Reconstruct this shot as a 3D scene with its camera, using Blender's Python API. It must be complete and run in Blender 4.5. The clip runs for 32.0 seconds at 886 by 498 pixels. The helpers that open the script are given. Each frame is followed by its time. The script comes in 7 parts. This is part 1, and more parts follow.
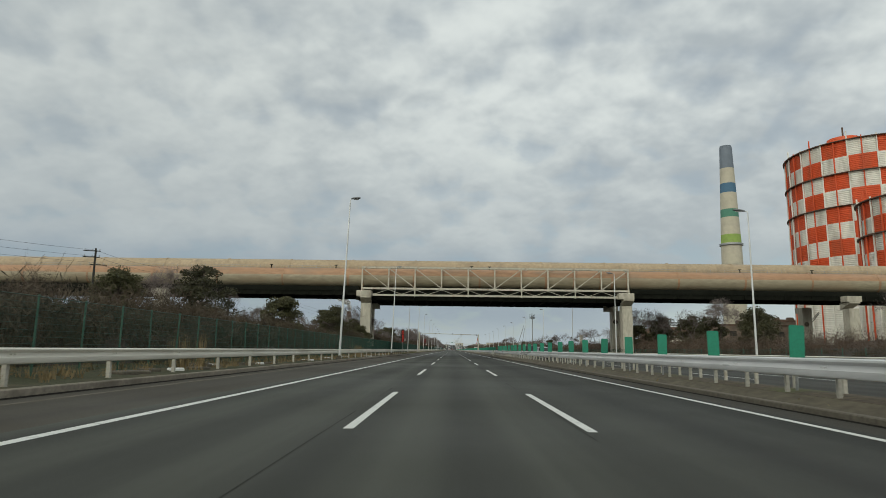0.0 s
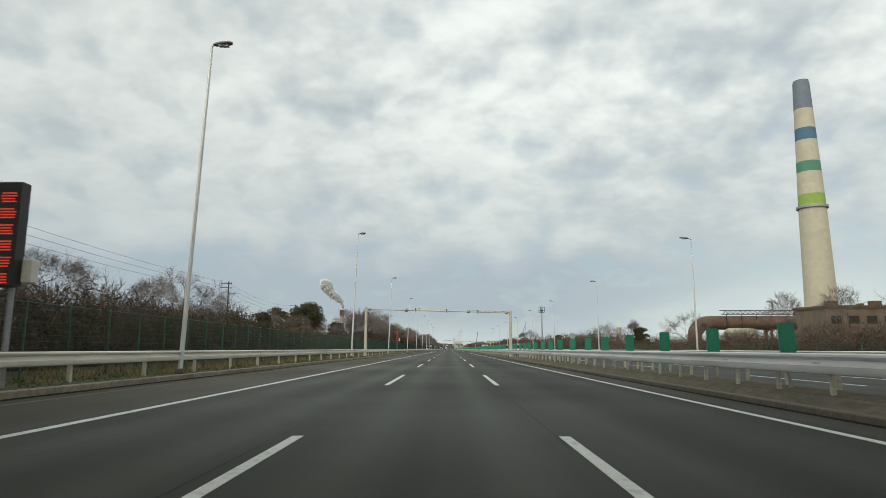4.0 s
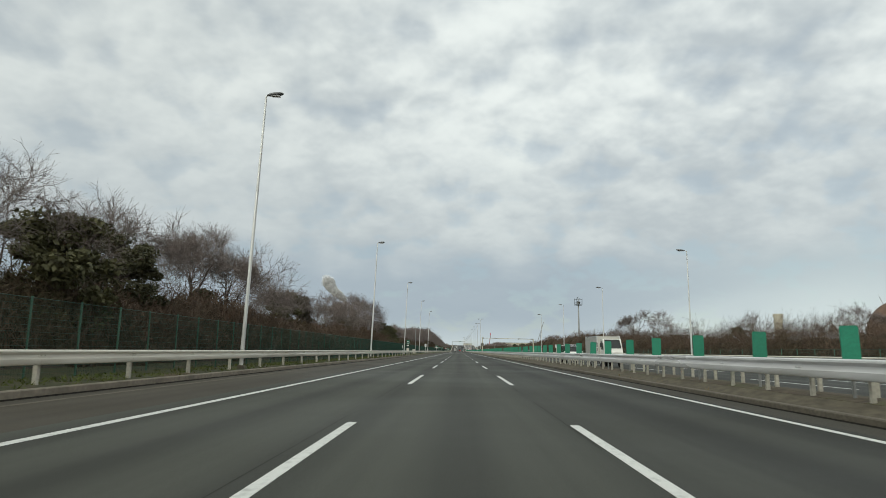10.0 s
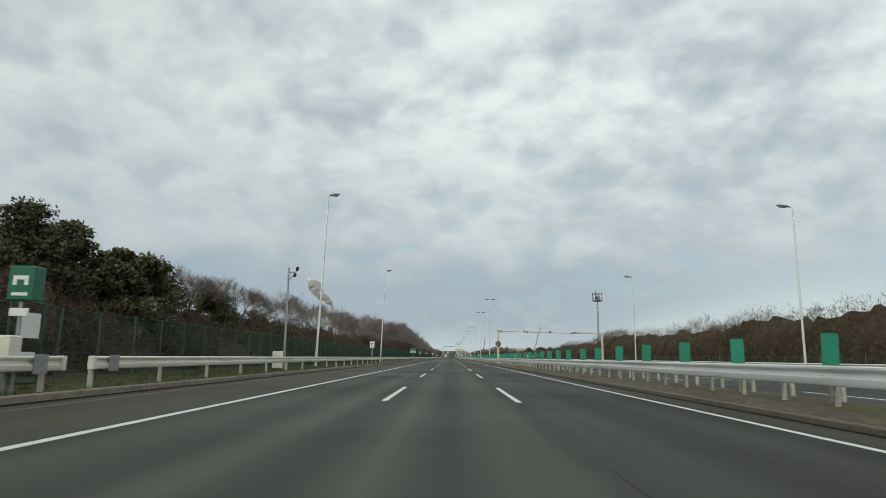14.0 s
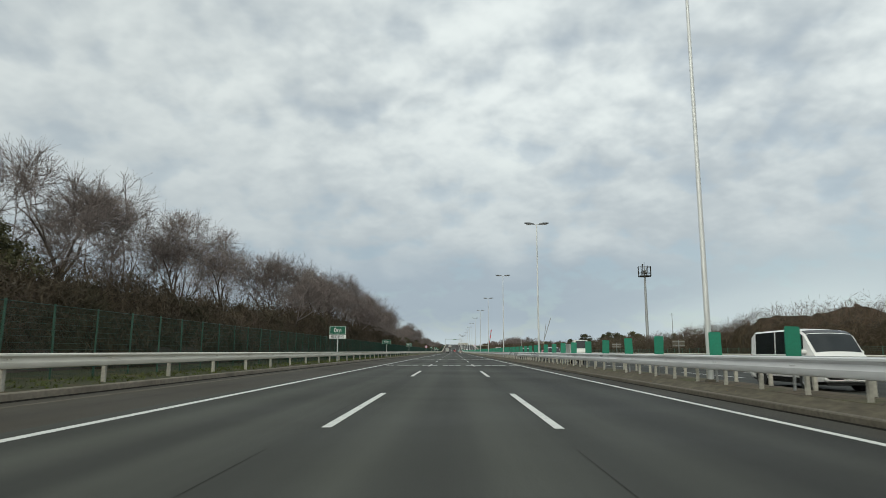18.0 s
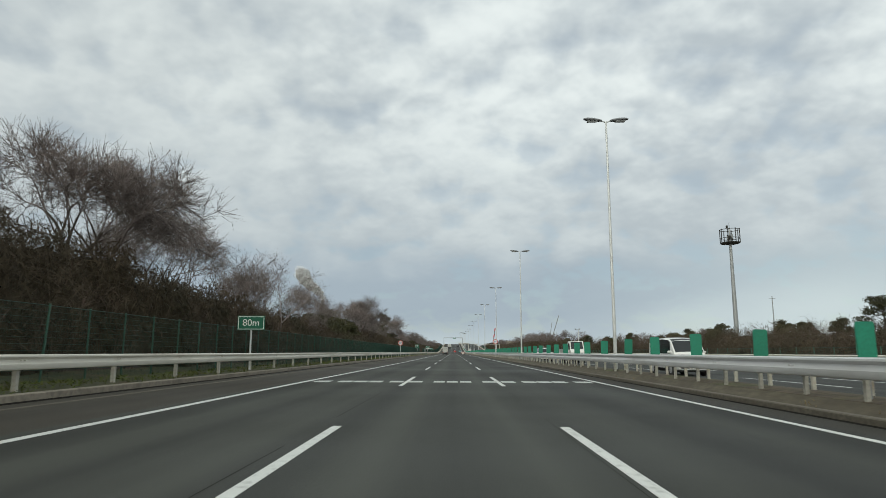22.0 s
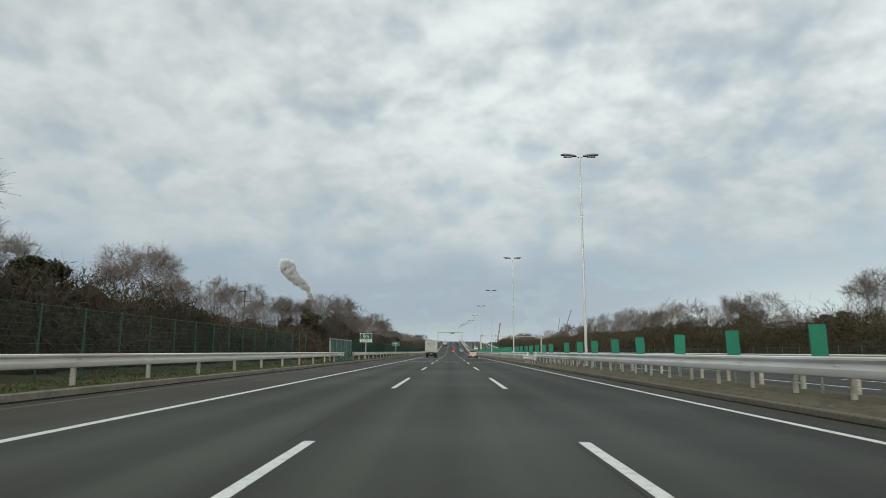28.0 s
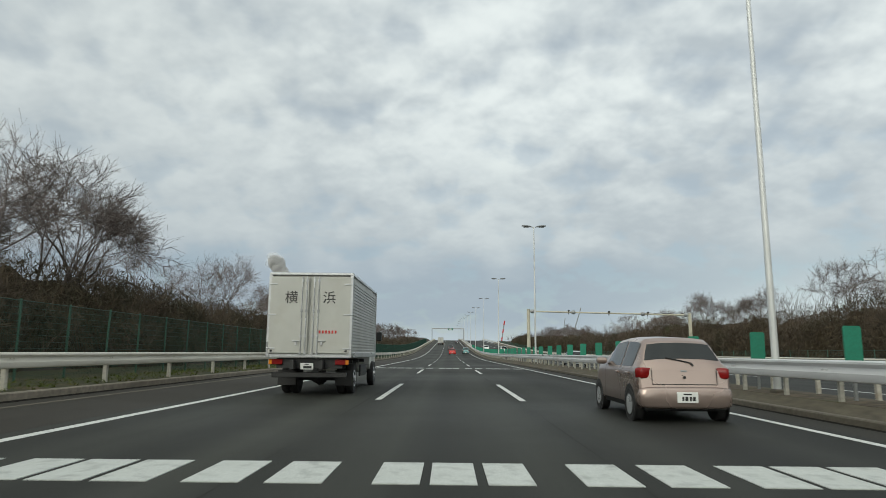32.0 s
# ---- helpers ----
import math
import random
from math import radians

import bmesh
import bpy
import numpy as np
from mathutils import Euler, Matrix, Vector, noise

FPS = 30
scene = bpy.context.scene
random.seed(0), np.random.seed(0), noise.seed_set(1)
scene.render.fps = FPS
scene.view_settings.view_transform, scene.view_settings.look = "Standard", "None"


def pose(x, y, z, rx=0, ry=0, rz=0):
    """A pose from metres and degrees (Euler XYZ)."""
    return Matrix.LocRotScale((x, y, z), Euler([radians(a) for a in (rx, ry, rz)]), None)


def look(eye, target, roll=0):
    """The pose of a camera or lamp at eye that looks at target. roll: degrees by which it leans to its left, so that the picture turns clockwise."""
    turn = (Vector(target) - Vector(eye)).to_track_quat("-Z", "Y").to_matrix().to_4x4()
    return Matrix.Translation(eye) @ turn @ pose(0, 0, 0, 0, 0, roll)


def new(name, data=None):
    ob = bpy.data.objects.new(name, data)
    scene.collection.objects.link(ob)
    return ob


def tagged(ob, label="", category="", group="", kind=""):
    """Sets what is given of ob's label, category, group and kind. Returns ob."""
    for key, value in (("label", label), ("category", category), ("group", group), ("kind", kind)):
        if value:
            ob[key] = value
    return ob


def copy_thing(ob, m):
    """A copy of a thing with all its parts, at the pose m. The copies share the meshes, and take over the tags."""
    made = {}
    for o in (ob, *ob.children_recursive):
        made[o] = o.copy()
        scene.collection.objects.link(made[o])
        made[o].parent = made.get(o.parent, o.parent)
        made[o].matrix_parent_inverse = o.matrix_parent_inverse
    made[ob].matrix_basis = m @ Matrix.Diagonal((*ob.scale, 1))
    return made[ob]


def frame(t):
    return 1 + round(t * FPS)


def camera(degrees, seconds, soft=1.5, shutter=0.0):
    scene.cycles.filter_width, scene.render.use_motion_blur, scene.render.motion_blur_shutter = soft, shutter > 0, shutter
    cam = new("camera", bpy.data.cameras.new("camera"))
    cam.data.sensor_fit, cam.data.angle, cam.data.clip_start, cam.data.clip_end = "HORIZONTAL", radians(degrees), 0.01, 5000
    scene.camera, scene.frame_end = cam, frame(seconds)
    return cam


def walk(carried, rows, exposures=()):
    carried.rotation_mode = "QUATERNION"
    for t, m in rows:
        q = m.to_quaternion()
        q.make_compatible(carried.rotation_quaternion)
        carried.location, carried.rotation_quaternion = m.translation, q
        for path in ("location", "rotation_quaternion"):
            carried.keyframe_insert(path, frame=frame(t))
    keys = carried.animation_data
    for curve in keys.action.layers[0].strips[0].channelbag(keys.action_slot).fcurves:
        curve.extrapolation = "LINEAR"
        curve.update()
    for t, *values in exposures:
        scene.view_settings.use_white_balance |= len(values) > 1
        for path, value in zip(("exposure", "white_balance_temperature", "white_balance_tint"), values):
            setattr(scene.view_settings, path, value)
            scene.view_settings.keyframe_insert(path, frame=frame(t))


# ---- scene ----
cam = camera(70.6, 32.0, soft=0.6, shutter=0.06)
# seconds, x, y along the road, yaw, pitch, roll of the car-borne camera
EYE_Z = 1.17
DRIVE = [
    (0.0, -0.29, 29.03, 0.88, 9.12, 0.77), (0.5, -0.28, 42.63, 0.69, 9.1, 0.56), (1.0, -0.26, 56.21, 0.59, 9.48, 0.55),
    (1.5, -0.2, 69.77, 0.52, 9.93, 0.21), (2.0, -0.1, 83.36, 0.45, 9.42, 0.45), (2.5, -0.0, 97.0, 0.29, 9.46, 0.2),
    (3.0, 0.06, 110.65, 0.35, 9.52, 0.21), (3.5, 0.16, 124.26, 0.5, 8.99, 0.14), (5.5, 0.35, 177.86, 0.79, 9.39, 0.16),
    (6.0, 0.32, 190.99, 0.83, 9.35, 0.3), (6.5, 0.35, 204.11, 0.99, 9.7, 0.13), (7.0, 0.38, 217.26, 1.12, 9.4, 0.06),
    (7.5, 0.37, 230.41, 1.28, 9.62, -0.09), (8.0, 0.3, 243.57, 1.48, 9.58, 0.07), (8.5, 0.22, 256.71, 1.61, 9.39, 0.45),
    (9.0, 0.11, 269.85, 1.48, 9.07, 0.43), (9.5, 0.02, 282.97, 1.43, 9.56, 0.22), (10.0, -0.07, 296.07, 1.55, 9.22, 0.66),
    (10.5, -0.15, 309.14, 1.66, 9.33, 1.04), (11.0, -0.22, 322.19, 1.45, 9.48, 0.87), (11.5, -0.22, 335.26, 1.13, 9.56, 0.75),
    (12.0, -0.22, 348.36, 1.0, 9.68, 0.72), (12.5, -0.2, 361.54, 0.95, 9.73, 0.86), (13.0, -0.15, 374.77, 0.87, 9.66, 0.51),
    (13.5, -0.11, 388.06, 0.81, 9.77, 0.88), (14.0, -0.04, 401.39, 0.8, 9.8, 0.69), (14.5, 0.01, 414.72, 0.77, 9.72, 0.72),
    (16.5, 0.13, 468.65, 0.7, 9.48, 0.89), (17.0, 0.18, 481.99, 0.82, 9.42, 0.78), (17.5, 0.2, 495.29, 0.86, 9.44, 0.3),
    (18.0, 0.17, 508.58, 1.01, 9.28, 0.24), (18.5, 0.17, 521.85, 1.07, 9.39, 0.27), (19.0, 0.13, 535.14, 1.06, 9.39, 0.27),
    (19.5, 0.11, 548.5, 1.06, 9.64, 0.4), (20.0, 0.08, 561.95, 1.04, 9.71, 0.12), (20.5, 0.05, 575.49, 1.01, 9.76, 0.09),
    (21.0, 0.04, 589.07, 0.94, 9.33, 0.09), (21.5, 0.06, 602.67, 0.91, 9.61, 0.28), (22.0, 0.05, 616.31, 0.99, 9.34, 0.17),
    (22.5, 0.02, 629.98, 0.98, 9.42, 0.57), (23.0, -0.01, 643.61, 0.89, 9.12, 0.66), (23.5, -0.01, 657.2, 0.82, 9.55, 0.52),
    (24.0, 0.01, 670.73, 0.8, 9.48, 0.55), (24.5, 0.02, 684.25, 0.78, 9.74, 0.36), (25.0, 0.06, 697.73, 0.78, 9.89, 0.27),
    (25.5, 0.08, 711.2, 0.78, 9.58, 0.55), (26.0, 0.08, 724.69, 0.83, 9.33, 0.51), (26.5, 0.05, 738.19, 0.93, 9.41, 0.67),
    (28.5, 0.07, 791.19, 0.7, 9.28, 0.04), (29.0, 0.1, 804.31, 0.6, 9.48, 0.02), (29.5, 0.13, 817.41, 0.52, 9.69, -0.26),
    (30.0, 0.16, 830.48, 0.61, 9.54, 0.15), (30.5, 0.14, 843.53, 0.72, 9.69, -0.46), (31.0, 0.1, 856.57, 0.85, 9.59, 0.14),
    (31.5, 0.01, 869.59, 0.82, 9.67, 0.02), (32.0, -0.06, 882.58, 0.58, 9.4, 0.54),
]


def eye_pose(x, y, yaw, pitch, roll):
    a, b = radians(yaw), radians(pitch)
    eye = Vector((x, y, EYE_Z))
    return look(eye, eye + Vector((-math.sin(a) * math.cos(b), math.cos(a) * math.cos(b), math.sin(b))), roll)


walk(cam, [(t, eye_pose(*row)) for t, *row in DRIVE],
     [(0.0, -0.34, 6400, 1.0), (2.4, -0.22, 6400, 1.0), (3.0, -0.03, 6600, 1.0), (3.6, 0.02, 6600, 1.0), (4.6, 0.0, 6500, 1.0), (9.0, -0.06, 6450, 1.0), (13.0, -0.10, 6350, 1.0), (32.0, -0.12, 6300, 1.0)])

# ---- sky and light: a bright broken overcast with the sun behind it ----
world = bpy.data.worlds.new("overcast_sky")
scene.world = world
world.use_nodes = True
wn, wl = world.node_tree.nodes, world.node_tree.links
wn.clear()


def wnode(kind, **values):
    n = wn.new(kind)
    for k, v in values.items():
        n.inputs[int(k[1:])].default_value = v
    return n


def wmath(op, a, b=0.0, clamp=False):
    n = wn.new("ShaderNodeMath")
    n.operation, n.use_clamp = op, clamp
    for i, v in enumerate((a, b)):
        if isinstance(v, (int, float)):
            n.inputs[i].default_value = v
        else:
            wl.new(v, n.inputs[i])
    return n.outputs[0]


def wmix(fac, a, b):
    n = wn.new("ShaderNodeMix")
    n.data_type = "RGBA"
    for i, v in ((0, fac), (6, a), (7, b)):
        if isinstance(v, (int, float)):
            n.inputs[i].default_value = v
        elif isinstance(v, tuple):
            n.inputs[i].default_value = (*v, 1)
        else:
            wl.new(v, n.inputs[i])
    return n.outputs[2]


def wramp(x, lo, hi):
    n = wn.new("ShaderNodeMapRange")
    n.interpolation_type = "SMOOTHSTEP"
    n.inputs[1].default_value, n.inputs[2].default_value = lo, hi
    wl.new(x, n.inputs[0])
    return n.outputs[0]


SUN_UP, SUN_TURN = radians(27), radians(205)
sky = wn.new("ShaderNodeTexSky")
sky.sky_type, sky.sun_disc, sky.sun_elevation, sky.sun_rotation = "NISHITA", False, SUN_UP, SUN_TURN
way = wn.new("ShaderNodeTexCoord").outputs["Generated"]
split = wn.new("ShaderNodeSeparateXYZ")
wl.new(way, split.inputs[0])
dx, dy, dz = split.outputs
up = wmath("MAXIMUM", dz, 0.0)
flat = wmath("ADD", up, 0.45)
sheet = wn.new("ShaderNodeCombineXYZ")
wl.new(wmath("DIVIDE", dx, flat), sheet.inputs[0])
wl.new(wmath("DIVIDE", dy, flat), sheet.inputs[1])


def cloud_noise(scale, detail, rough, shift):
    m = wn.new("ShaderNodeMapping")
    m.inputs[1].default_value = shift
    wl.new(sheet.outputs[0], m.inputs[0])
    n = wn.new("ShaderNodeTexNoise")
    n.inputs["Scale"].default_value, n.inputs["Detail"].default_value, n.inputs["Roughness"].default_value = scale, detail, rough
    n.inputs["Distortion"].default_value = 0.1
    wl.new(m.outputs[0], n.inputs["Vector"])
    return n.outputs[0]


def puffs(scale, detail, shift, lean):
    """Cloud lumps and their lit upper edges: the lumps, and how much thicker they grow downwards."""
    here = cloud_noise(scale, detail, 0.5, shift)
    below = cloud_noise(scale, detail, 0.5, (shift[0], shift[1] + lean, shift[2]))
    return here, wmath("SUBTRACT", below, here)


broad = cloud_noise(2.2, 2.0, 0.45, (0.6, 0.2, 0.0))
mid, mid_edge = puffs(6.5, 3.0, (1.35, 0.2, 0.0), 0.03)
fine, fine_edge = puffs(15.0, 3.0, (4.0, 1.0, 0.0), 0.012)
lump = wmath("ADD", wmath("MULTIPLY", mid, 0.66), wmath("MULTIPLY", fine, 0.34))
shade = wmath("ADD", wmath("MULTIPLY", lump, 1.1), wmath("MULTIPLY", broad, 0.65))
shade = wmath("ADD", shade, wmath("ADD", wmath("MULTIPLY", mid_edge, 1.0), wmath("MULTIPLY", fine_edge, 0.6)))
cloud = wmix(wramp(shade, 0.58, 1.16), (0.555, 0.583, 0.632), (0.94, 0.943, 0.95))
cloud = wmix(wmath("MULTIPLY", wramp(wmath("MULTIPLY", dx, -1.0), -0.15, 0.55), 0.45), cloud, (0.63, 0.64, 0.65))
# one brighter puff above the road
puff = wn.new("ShaderNodeVectorMath")
puff.operation = "DISTANCE"
wl.new(way, puff.inputs[0])
puff.inputs[1].default_value = Vector((0.083, 0.95, 0.30)).normalized()
glow = wmath("MULTIPLY", wmath("SUBTRACT", 1.0, wramp(puff.outputs["Value"], 0.0, 0.07)), wramp(fine, 0.35, 0.6))
cloud = wmix(wmath("MULTIPLY", glow, 0.5), cloud, (1.05, 1.05, 1.03))
# the edge of the cloud deck, with clearer blue-grey air under it, paler away from the road's line
ragged = wmath("ADD", up, wmath("MULTIPLY", wmath("SUBTRACT", mid, 0.5), 0.09))
cloud = wmix(wmath("MULTIPLY", wmath("SUBTRACT", 1.0, wramp(ragged, 0.16, 0.40)), 0.60), cloud, (0.525, 0.555, 0.60))
low_band = wmath("SUBTRACT", 1.0, wramp(ragged, 0.11, 0.19))
aside = wramp(dx, 0.12, 0.55)
haze = wmix(aside, (0.41, 0.465, 0.545), (0.55, 0.605, 0.655))
cloud = wmix(wmath("MULTIPLY", low_band, 0.88), cloud, haze)
# pale air low on the horizon
reach = wmath("SUBTRACT", up, wmath("MULTIPLY", aside, 0.07))
clear = wmath("MULTIPLY", wmath("SUBTRACT", 1.0, wramp(reach, -0.01, 0.06)), wramp(cloud_noise(1.6, 4, 0.5, (2, 5, 0)), 0.25, 0.6))
cloud = wmix(wmath("MULTIPLY", clear, 0.8), cloud, (0.72, 0.765, 0.785))
# the cloud is thinner and brighter towards the hidden sun
toward = wn.new("ShaderNodeVectorMath")
toward.operation = "DOT_PRODUCT"
wl.new(way, toward.inputs[0])
toward.inputs[1].default_value = (math.sin(SUN_TURN) * math.cos(SUN_UP), math.cos(SUN_TURN) * math.cos(SUN_UP), math.sin(SUN_UP))
cloud = wmix(wmath("MULTIPLY", wramp(toward.outputs["Value"], 0.2, 1.0), 0.7), cloud, (1.9, 1.82, 1.68))
sky_soft = wn.new("ShaderNodeMix")
sky_soft.data_type = "RGBA"
sky_soft.blend_type = "MULTIPLY"
sky_soft.inputs[0].default_value = 1.0
wl.new(sky.outputs[0], sky_soft.inputs[6])
sky_soft.inputs[7].default_value = (0.10, 0.10, 0.10, 1)
above = wmix(wmath("ADD", 0.80, wmath("MULTIPLY", wramp(lump, 0.38, 0.5), 0.2)), sky_soft.outputs[2], cloud)
back = wn.new("ShaderNodeBackground")
back.inputs[1].default_value = 1.0
wl.new(above, back.inputs[0])
wl.new(back.outputs[0], wn.new("ShaderNodeOutputWorld").inputs[0])

sun = new("sun", bpy.data.lights.new("sun", "SUN"))
sun.data.energy, sun.data.angle, sun.data.color = 0.85, radians(30), (1.0, 0.93, 0.82)
sun.matrix_world = look(Vector((math.sin(SUN_TURN) * math.cos(SUN_UP), math.cos(SUN_TURN) * math.cos(SUN_UP), math.sin(SUN_UP))) * 300, (0, 0, 0))
scene.view_settings.exposure = 0.0

# ---- materials ----
def material(name, color, rough=0.6, metal=0.0, vary=0.25, grain=8.0, patch=0.6, bump=0.15, stain=None, stain_amount=0.4,
             stretch=(1, 1, 1), random_shade=0.0, spec=0.5, coords="Object", transmission=0.0, emission=None):
    m = bpy.data.materials.new(name)
    m.use_nodes = True
    nt = m.node_tree
    n, l = nt.nodes, nt.links
    p = n["Principled BSDF"]
    p.inputs["Roughness"].default_value, p.inputs["Metallic"].default_value = rough, metal
    p.inputs["Specular IOR Level"].default_value = spec
    if coords == "World":
        src = n.new("ShaderNodeNewGeometry").outputs["Position"]
    else:
        src = n.new("ShaderNodeTexCoord").outputs["Object"]
    mp = n.new("ShaderNodeMapping")
    mp.inputs["Scale"].default_value = stretch
    l.new(src, mp.inputs[0])

    def noise_at(scale, detail):
        t = n.new("ShaderNodeTexNoise")
        t.inputs["Scale"].default_value, t.inputs["Detail"].default_value = scale, detail
        l.new(mp.outputs[0], t.inputs["Vector"])
        return t.outputs[0]

    def mixed(fac, a, b, blend="MIX"):
        x = n.new("ShaderNodeMix")
        x.data_type, x.blend_type = "RGBA", blend
        for i, v in ((0, fac), (6, a), (7, b)):
            if isinstance(v, (int, float)):
                x.inputs[i].default_value = v
            elif isinstance(v, tuple):
                x.inputs[i].default_value = (*v[:3], 1)
            else:
                l.new(v, x.inputs[i])
        return x.outputs[2]

    def ramp(x, lo, hi, a=0.0, b=1.0):
        r = n.new("ShaderNodeMapRange")
        for i, v in enumerate((lo, hi, a, b)):
            r.inputs[i + 1].default_value = v
        l.new(x, r.inputs[0])
        return r.outputs[0]

    g, q = noise_at(grain, 5), noise_at(patch, 4)
    dark, light = tuple(c * (1 - vary) for c in color), tuple(min(1, c * (1 + vary)) for c in color)
    col = mixed(ramp(g, 0.3, 0.7), dark, light)
    col = mixed(ramp(q, 0.35, 0.65, 0, 0.5), col, tuple(c * (1 - 0.5 * vary) for c in color))
    if stain:
        col = mixed(ramp(noise_at(patch * 2.3, 6), 0.52, 0.70, 0, stain_amount), col, stain)
    if random_shade:
        o = n.new("ShaderNodeObjectInfo").outputs["Random"]
        h = n.new("ShaderNodeHueSaturation")
        l.new(ramp(o, 0, 1, 1 - random_shade, 1 + random_shade), h.inputs["Value"])
        l.new(col, h.inputs["Color"])
        col = h.outputs[0]
    l.new(col, p.inputs["Base Color"])
    l.new(ramp(q, 0.3, 0.7, max(0.02, rough - 0.1), min(1, rough + 0.1)), p.inputs["Roughness"])
    if bump:
        b = n.new("ShaderNodeBump")
        b.inputs["Strength"].default_value, b.inputs["Distance"].default_value = bump, 0.02
        l.new(g, b.inputs["Height"])
        l.new(b.outputs[0], p.inputs["Normal"])
    if transmission:
        p.inputs["Transmission Weight"].default_value = transmission
    if emission:
        p.inputs["Emission Color"].default_value, p.inputs["Emission Strength"].default_value = (*emission[0], 1), emission[1]
    return m


def asphalt(name, base, tracks=0.26):
    """Worn asphalt: aggregate grain, long streaks along the road, polished wheel tracks and fine cracks."""
    m = material(name, base, rough=0.74, vary=0.22, grain=38, patch=0.11, bump=0.25, coords="World", stretch=(1, 1, 1), spec=0.28)
    nt = m.node_tree
    n, l = nt.nodes, nt.links
    p = n["Principled BSDF"]
    pos = n.new("ShaderNodeNewGeometry").outputs["Position"]
    mp = n.new("ShaderNodeMapping")
    mp.inputs["Scale"].default_value = (1.7, 0.02, 1)
    l.new(pos, mp.inputs[0])
    t = n.new("ShaderNodeTexNoise")
    t.inputs["Scale"].default_value, t.inputs["Detail"].default_value = 1.0, 5
    l.new(mp.outputs[0], t.inputs["Vector"])
    sep = n.new("ShaderNodeSeparateXYZ")
    l.new(pos, sep.inputs[0])
    wave = n.new("ShaderNodeMath")
    wave.operation = "MULTIPLY"
    wave.inputs[1].default_value = 2 * math.pi / 1.8
    l.new(sep.outputs[0], wave.inputs[0])
    cosine = n.new("ShaderNodeMath")
    cosine.operation = "COSINE"
    l.new(wave.outputs[0], cosine.inputs[0])
    band = n.new("ShaderNodeMapRange")
    for i, v in enumerate((-1, 1, 1 + tracks, 1 - tracks)):
        band.inputs[i + 1].default_value = v
    l.new(cosine.outputs[0], band.inputs[0])
    streak = n.new("ShaderNodeMapRange")
    for i, v in enumerate((0.3, 0.7, 0.80, 1.22)):
        streak.inputs[i + 1].default_value = v
    l.new(t.outputs[0], streak.inputs[0])
    both = n.new("ShaderNodeMath")
    both.operation = "MULTIPLY"
    l.new(band.outputs[0], both.inputs[0])
    l.new(streak.outputs[0], both.inputs[1])
    # older and newer surfacing along the road, and a darker overtaking lane
    aged = both.outputs[0]
    for axis, lo, hi, a, b in ((1, 150, 220, 0.92, 1.14), (1, 250, 560, 1.20, 0.88), (1, 820, 880, 1.0, 0.70), (0, 1.9, 3.0, 1.0, 0.62)):
        span = n.new("ShaderNodeMapRange")
        for i, v in enumerate((lo, hi, a, b)):
            span.inputs[i + 1].default_value = v
        l.new(sep.outputs[axis], span.inputs[0])
        step = n.new("ShaderNodeMath")
        step.operation = "MULTIPLY"
        l.new(aged, step.inputs[0])
        l.new(span.outputs[0], step.inputs[1])
        aged = step.outputs[0]
    h = n.new("ShaderNodeHueSaturation")
    l.new(aged, h.inputs["Value"])
    old = p.inputs["Base Color"].links[0].from_socket
    l.new(old, h.inputs["Color"])
    l.new(h.outputs[0], p.inputs["Base Color"])
    return m


M_ROAD = asphalt("asphalt_worn", (0.0380, 0.0397, 0.0325))
M_SHOULDER = asphalt("asphalt_shoulder", (0.044, 0.0385, 0.0285), 0.05)
M_MARGIN = asphalt("asphalt_margin", (0.056, 0.051, 0.039), 0.03)
M_LINE = material("road_paint", (0.63, 0.64, 0.61), 0.6, vary=0.12, grain=60, patch=3, stain=(0.22, 0.23, 0.22), stain_amount=0.55, coords="World")
M_KERB = material("kerb_concrete", (0.108, 0.095, 0.071), 0.85, vary=0.35, grain=9, patch=0.5, stain=(0.10, 0.085, 0.065), stain_amount=0.7, coords="World")
M_VERGE = material("verge_soil_and_winter_grass", (0.085, 0.066, 0.042), 0.95, vary=0.5, grain=5, patch=0.22, stain=(0.075, 0.09, 0.022), stain_amount=0.9, bump=0.8, coords="World")
M_EARTH = material("brown_bank_earth", (0.050, 0.037, 0.029), 0.95, vary=0.6, grain=5, patch=0.35, bump=1.0, stain=(0.030, 0.026, 0.016), coords="World", stretch=(1, 1, 0.5))
M_GROUND = material("far_ground", (0.10, 0.09, 0.065), 0.95, vary=0.4, grain=0.3, patch=0.02, bump=0.0, coords="World")
M_BLOCK = material("worn_block_paint", (0.50, 0.52, 0.49), 0.6, vary=0.15, grain=50, patch=2, stain=(0.20, 0.21, 0.20), stain_amount=0.5, coords="World")
M_KERB_PALE = material("kerb_pale_concrete", (0.235, 0.205, 0.16), 0.85, vary=0.3, grain=9, patch=0.4, stain=(0.12, 0.10, 0.075), stain_amount=0.7, coords="World")
M_RAIL = material("rail_white_paint", (0.68, 0.655, 0.575), 0.45, vary=0.12, grain=3, patch=0.35, stain=(0.36, 0.32, 0.25), stain_amount=0.6, coords="World", stretch=(1, 0.25, 2))
M_RAIL_STEEL = material("rail_galvanised", (0.60, 0.605, 0.61), 0.35, metal=0.12, vary=0.12, grain=3, patch=0.35, stain=(0.33, 0.32, 0.29), stain_amount=0.6, coords="World", stretch=(1, 0.25, 2))
M_POST = material("rail_post_paint", (0.46, 0.44, 0.38), 0.6, vary=0.2, grain=12, patch=2, stain=(0.25, 0.18, 0.11), stain_amount=0.6, random_shade=0.12)
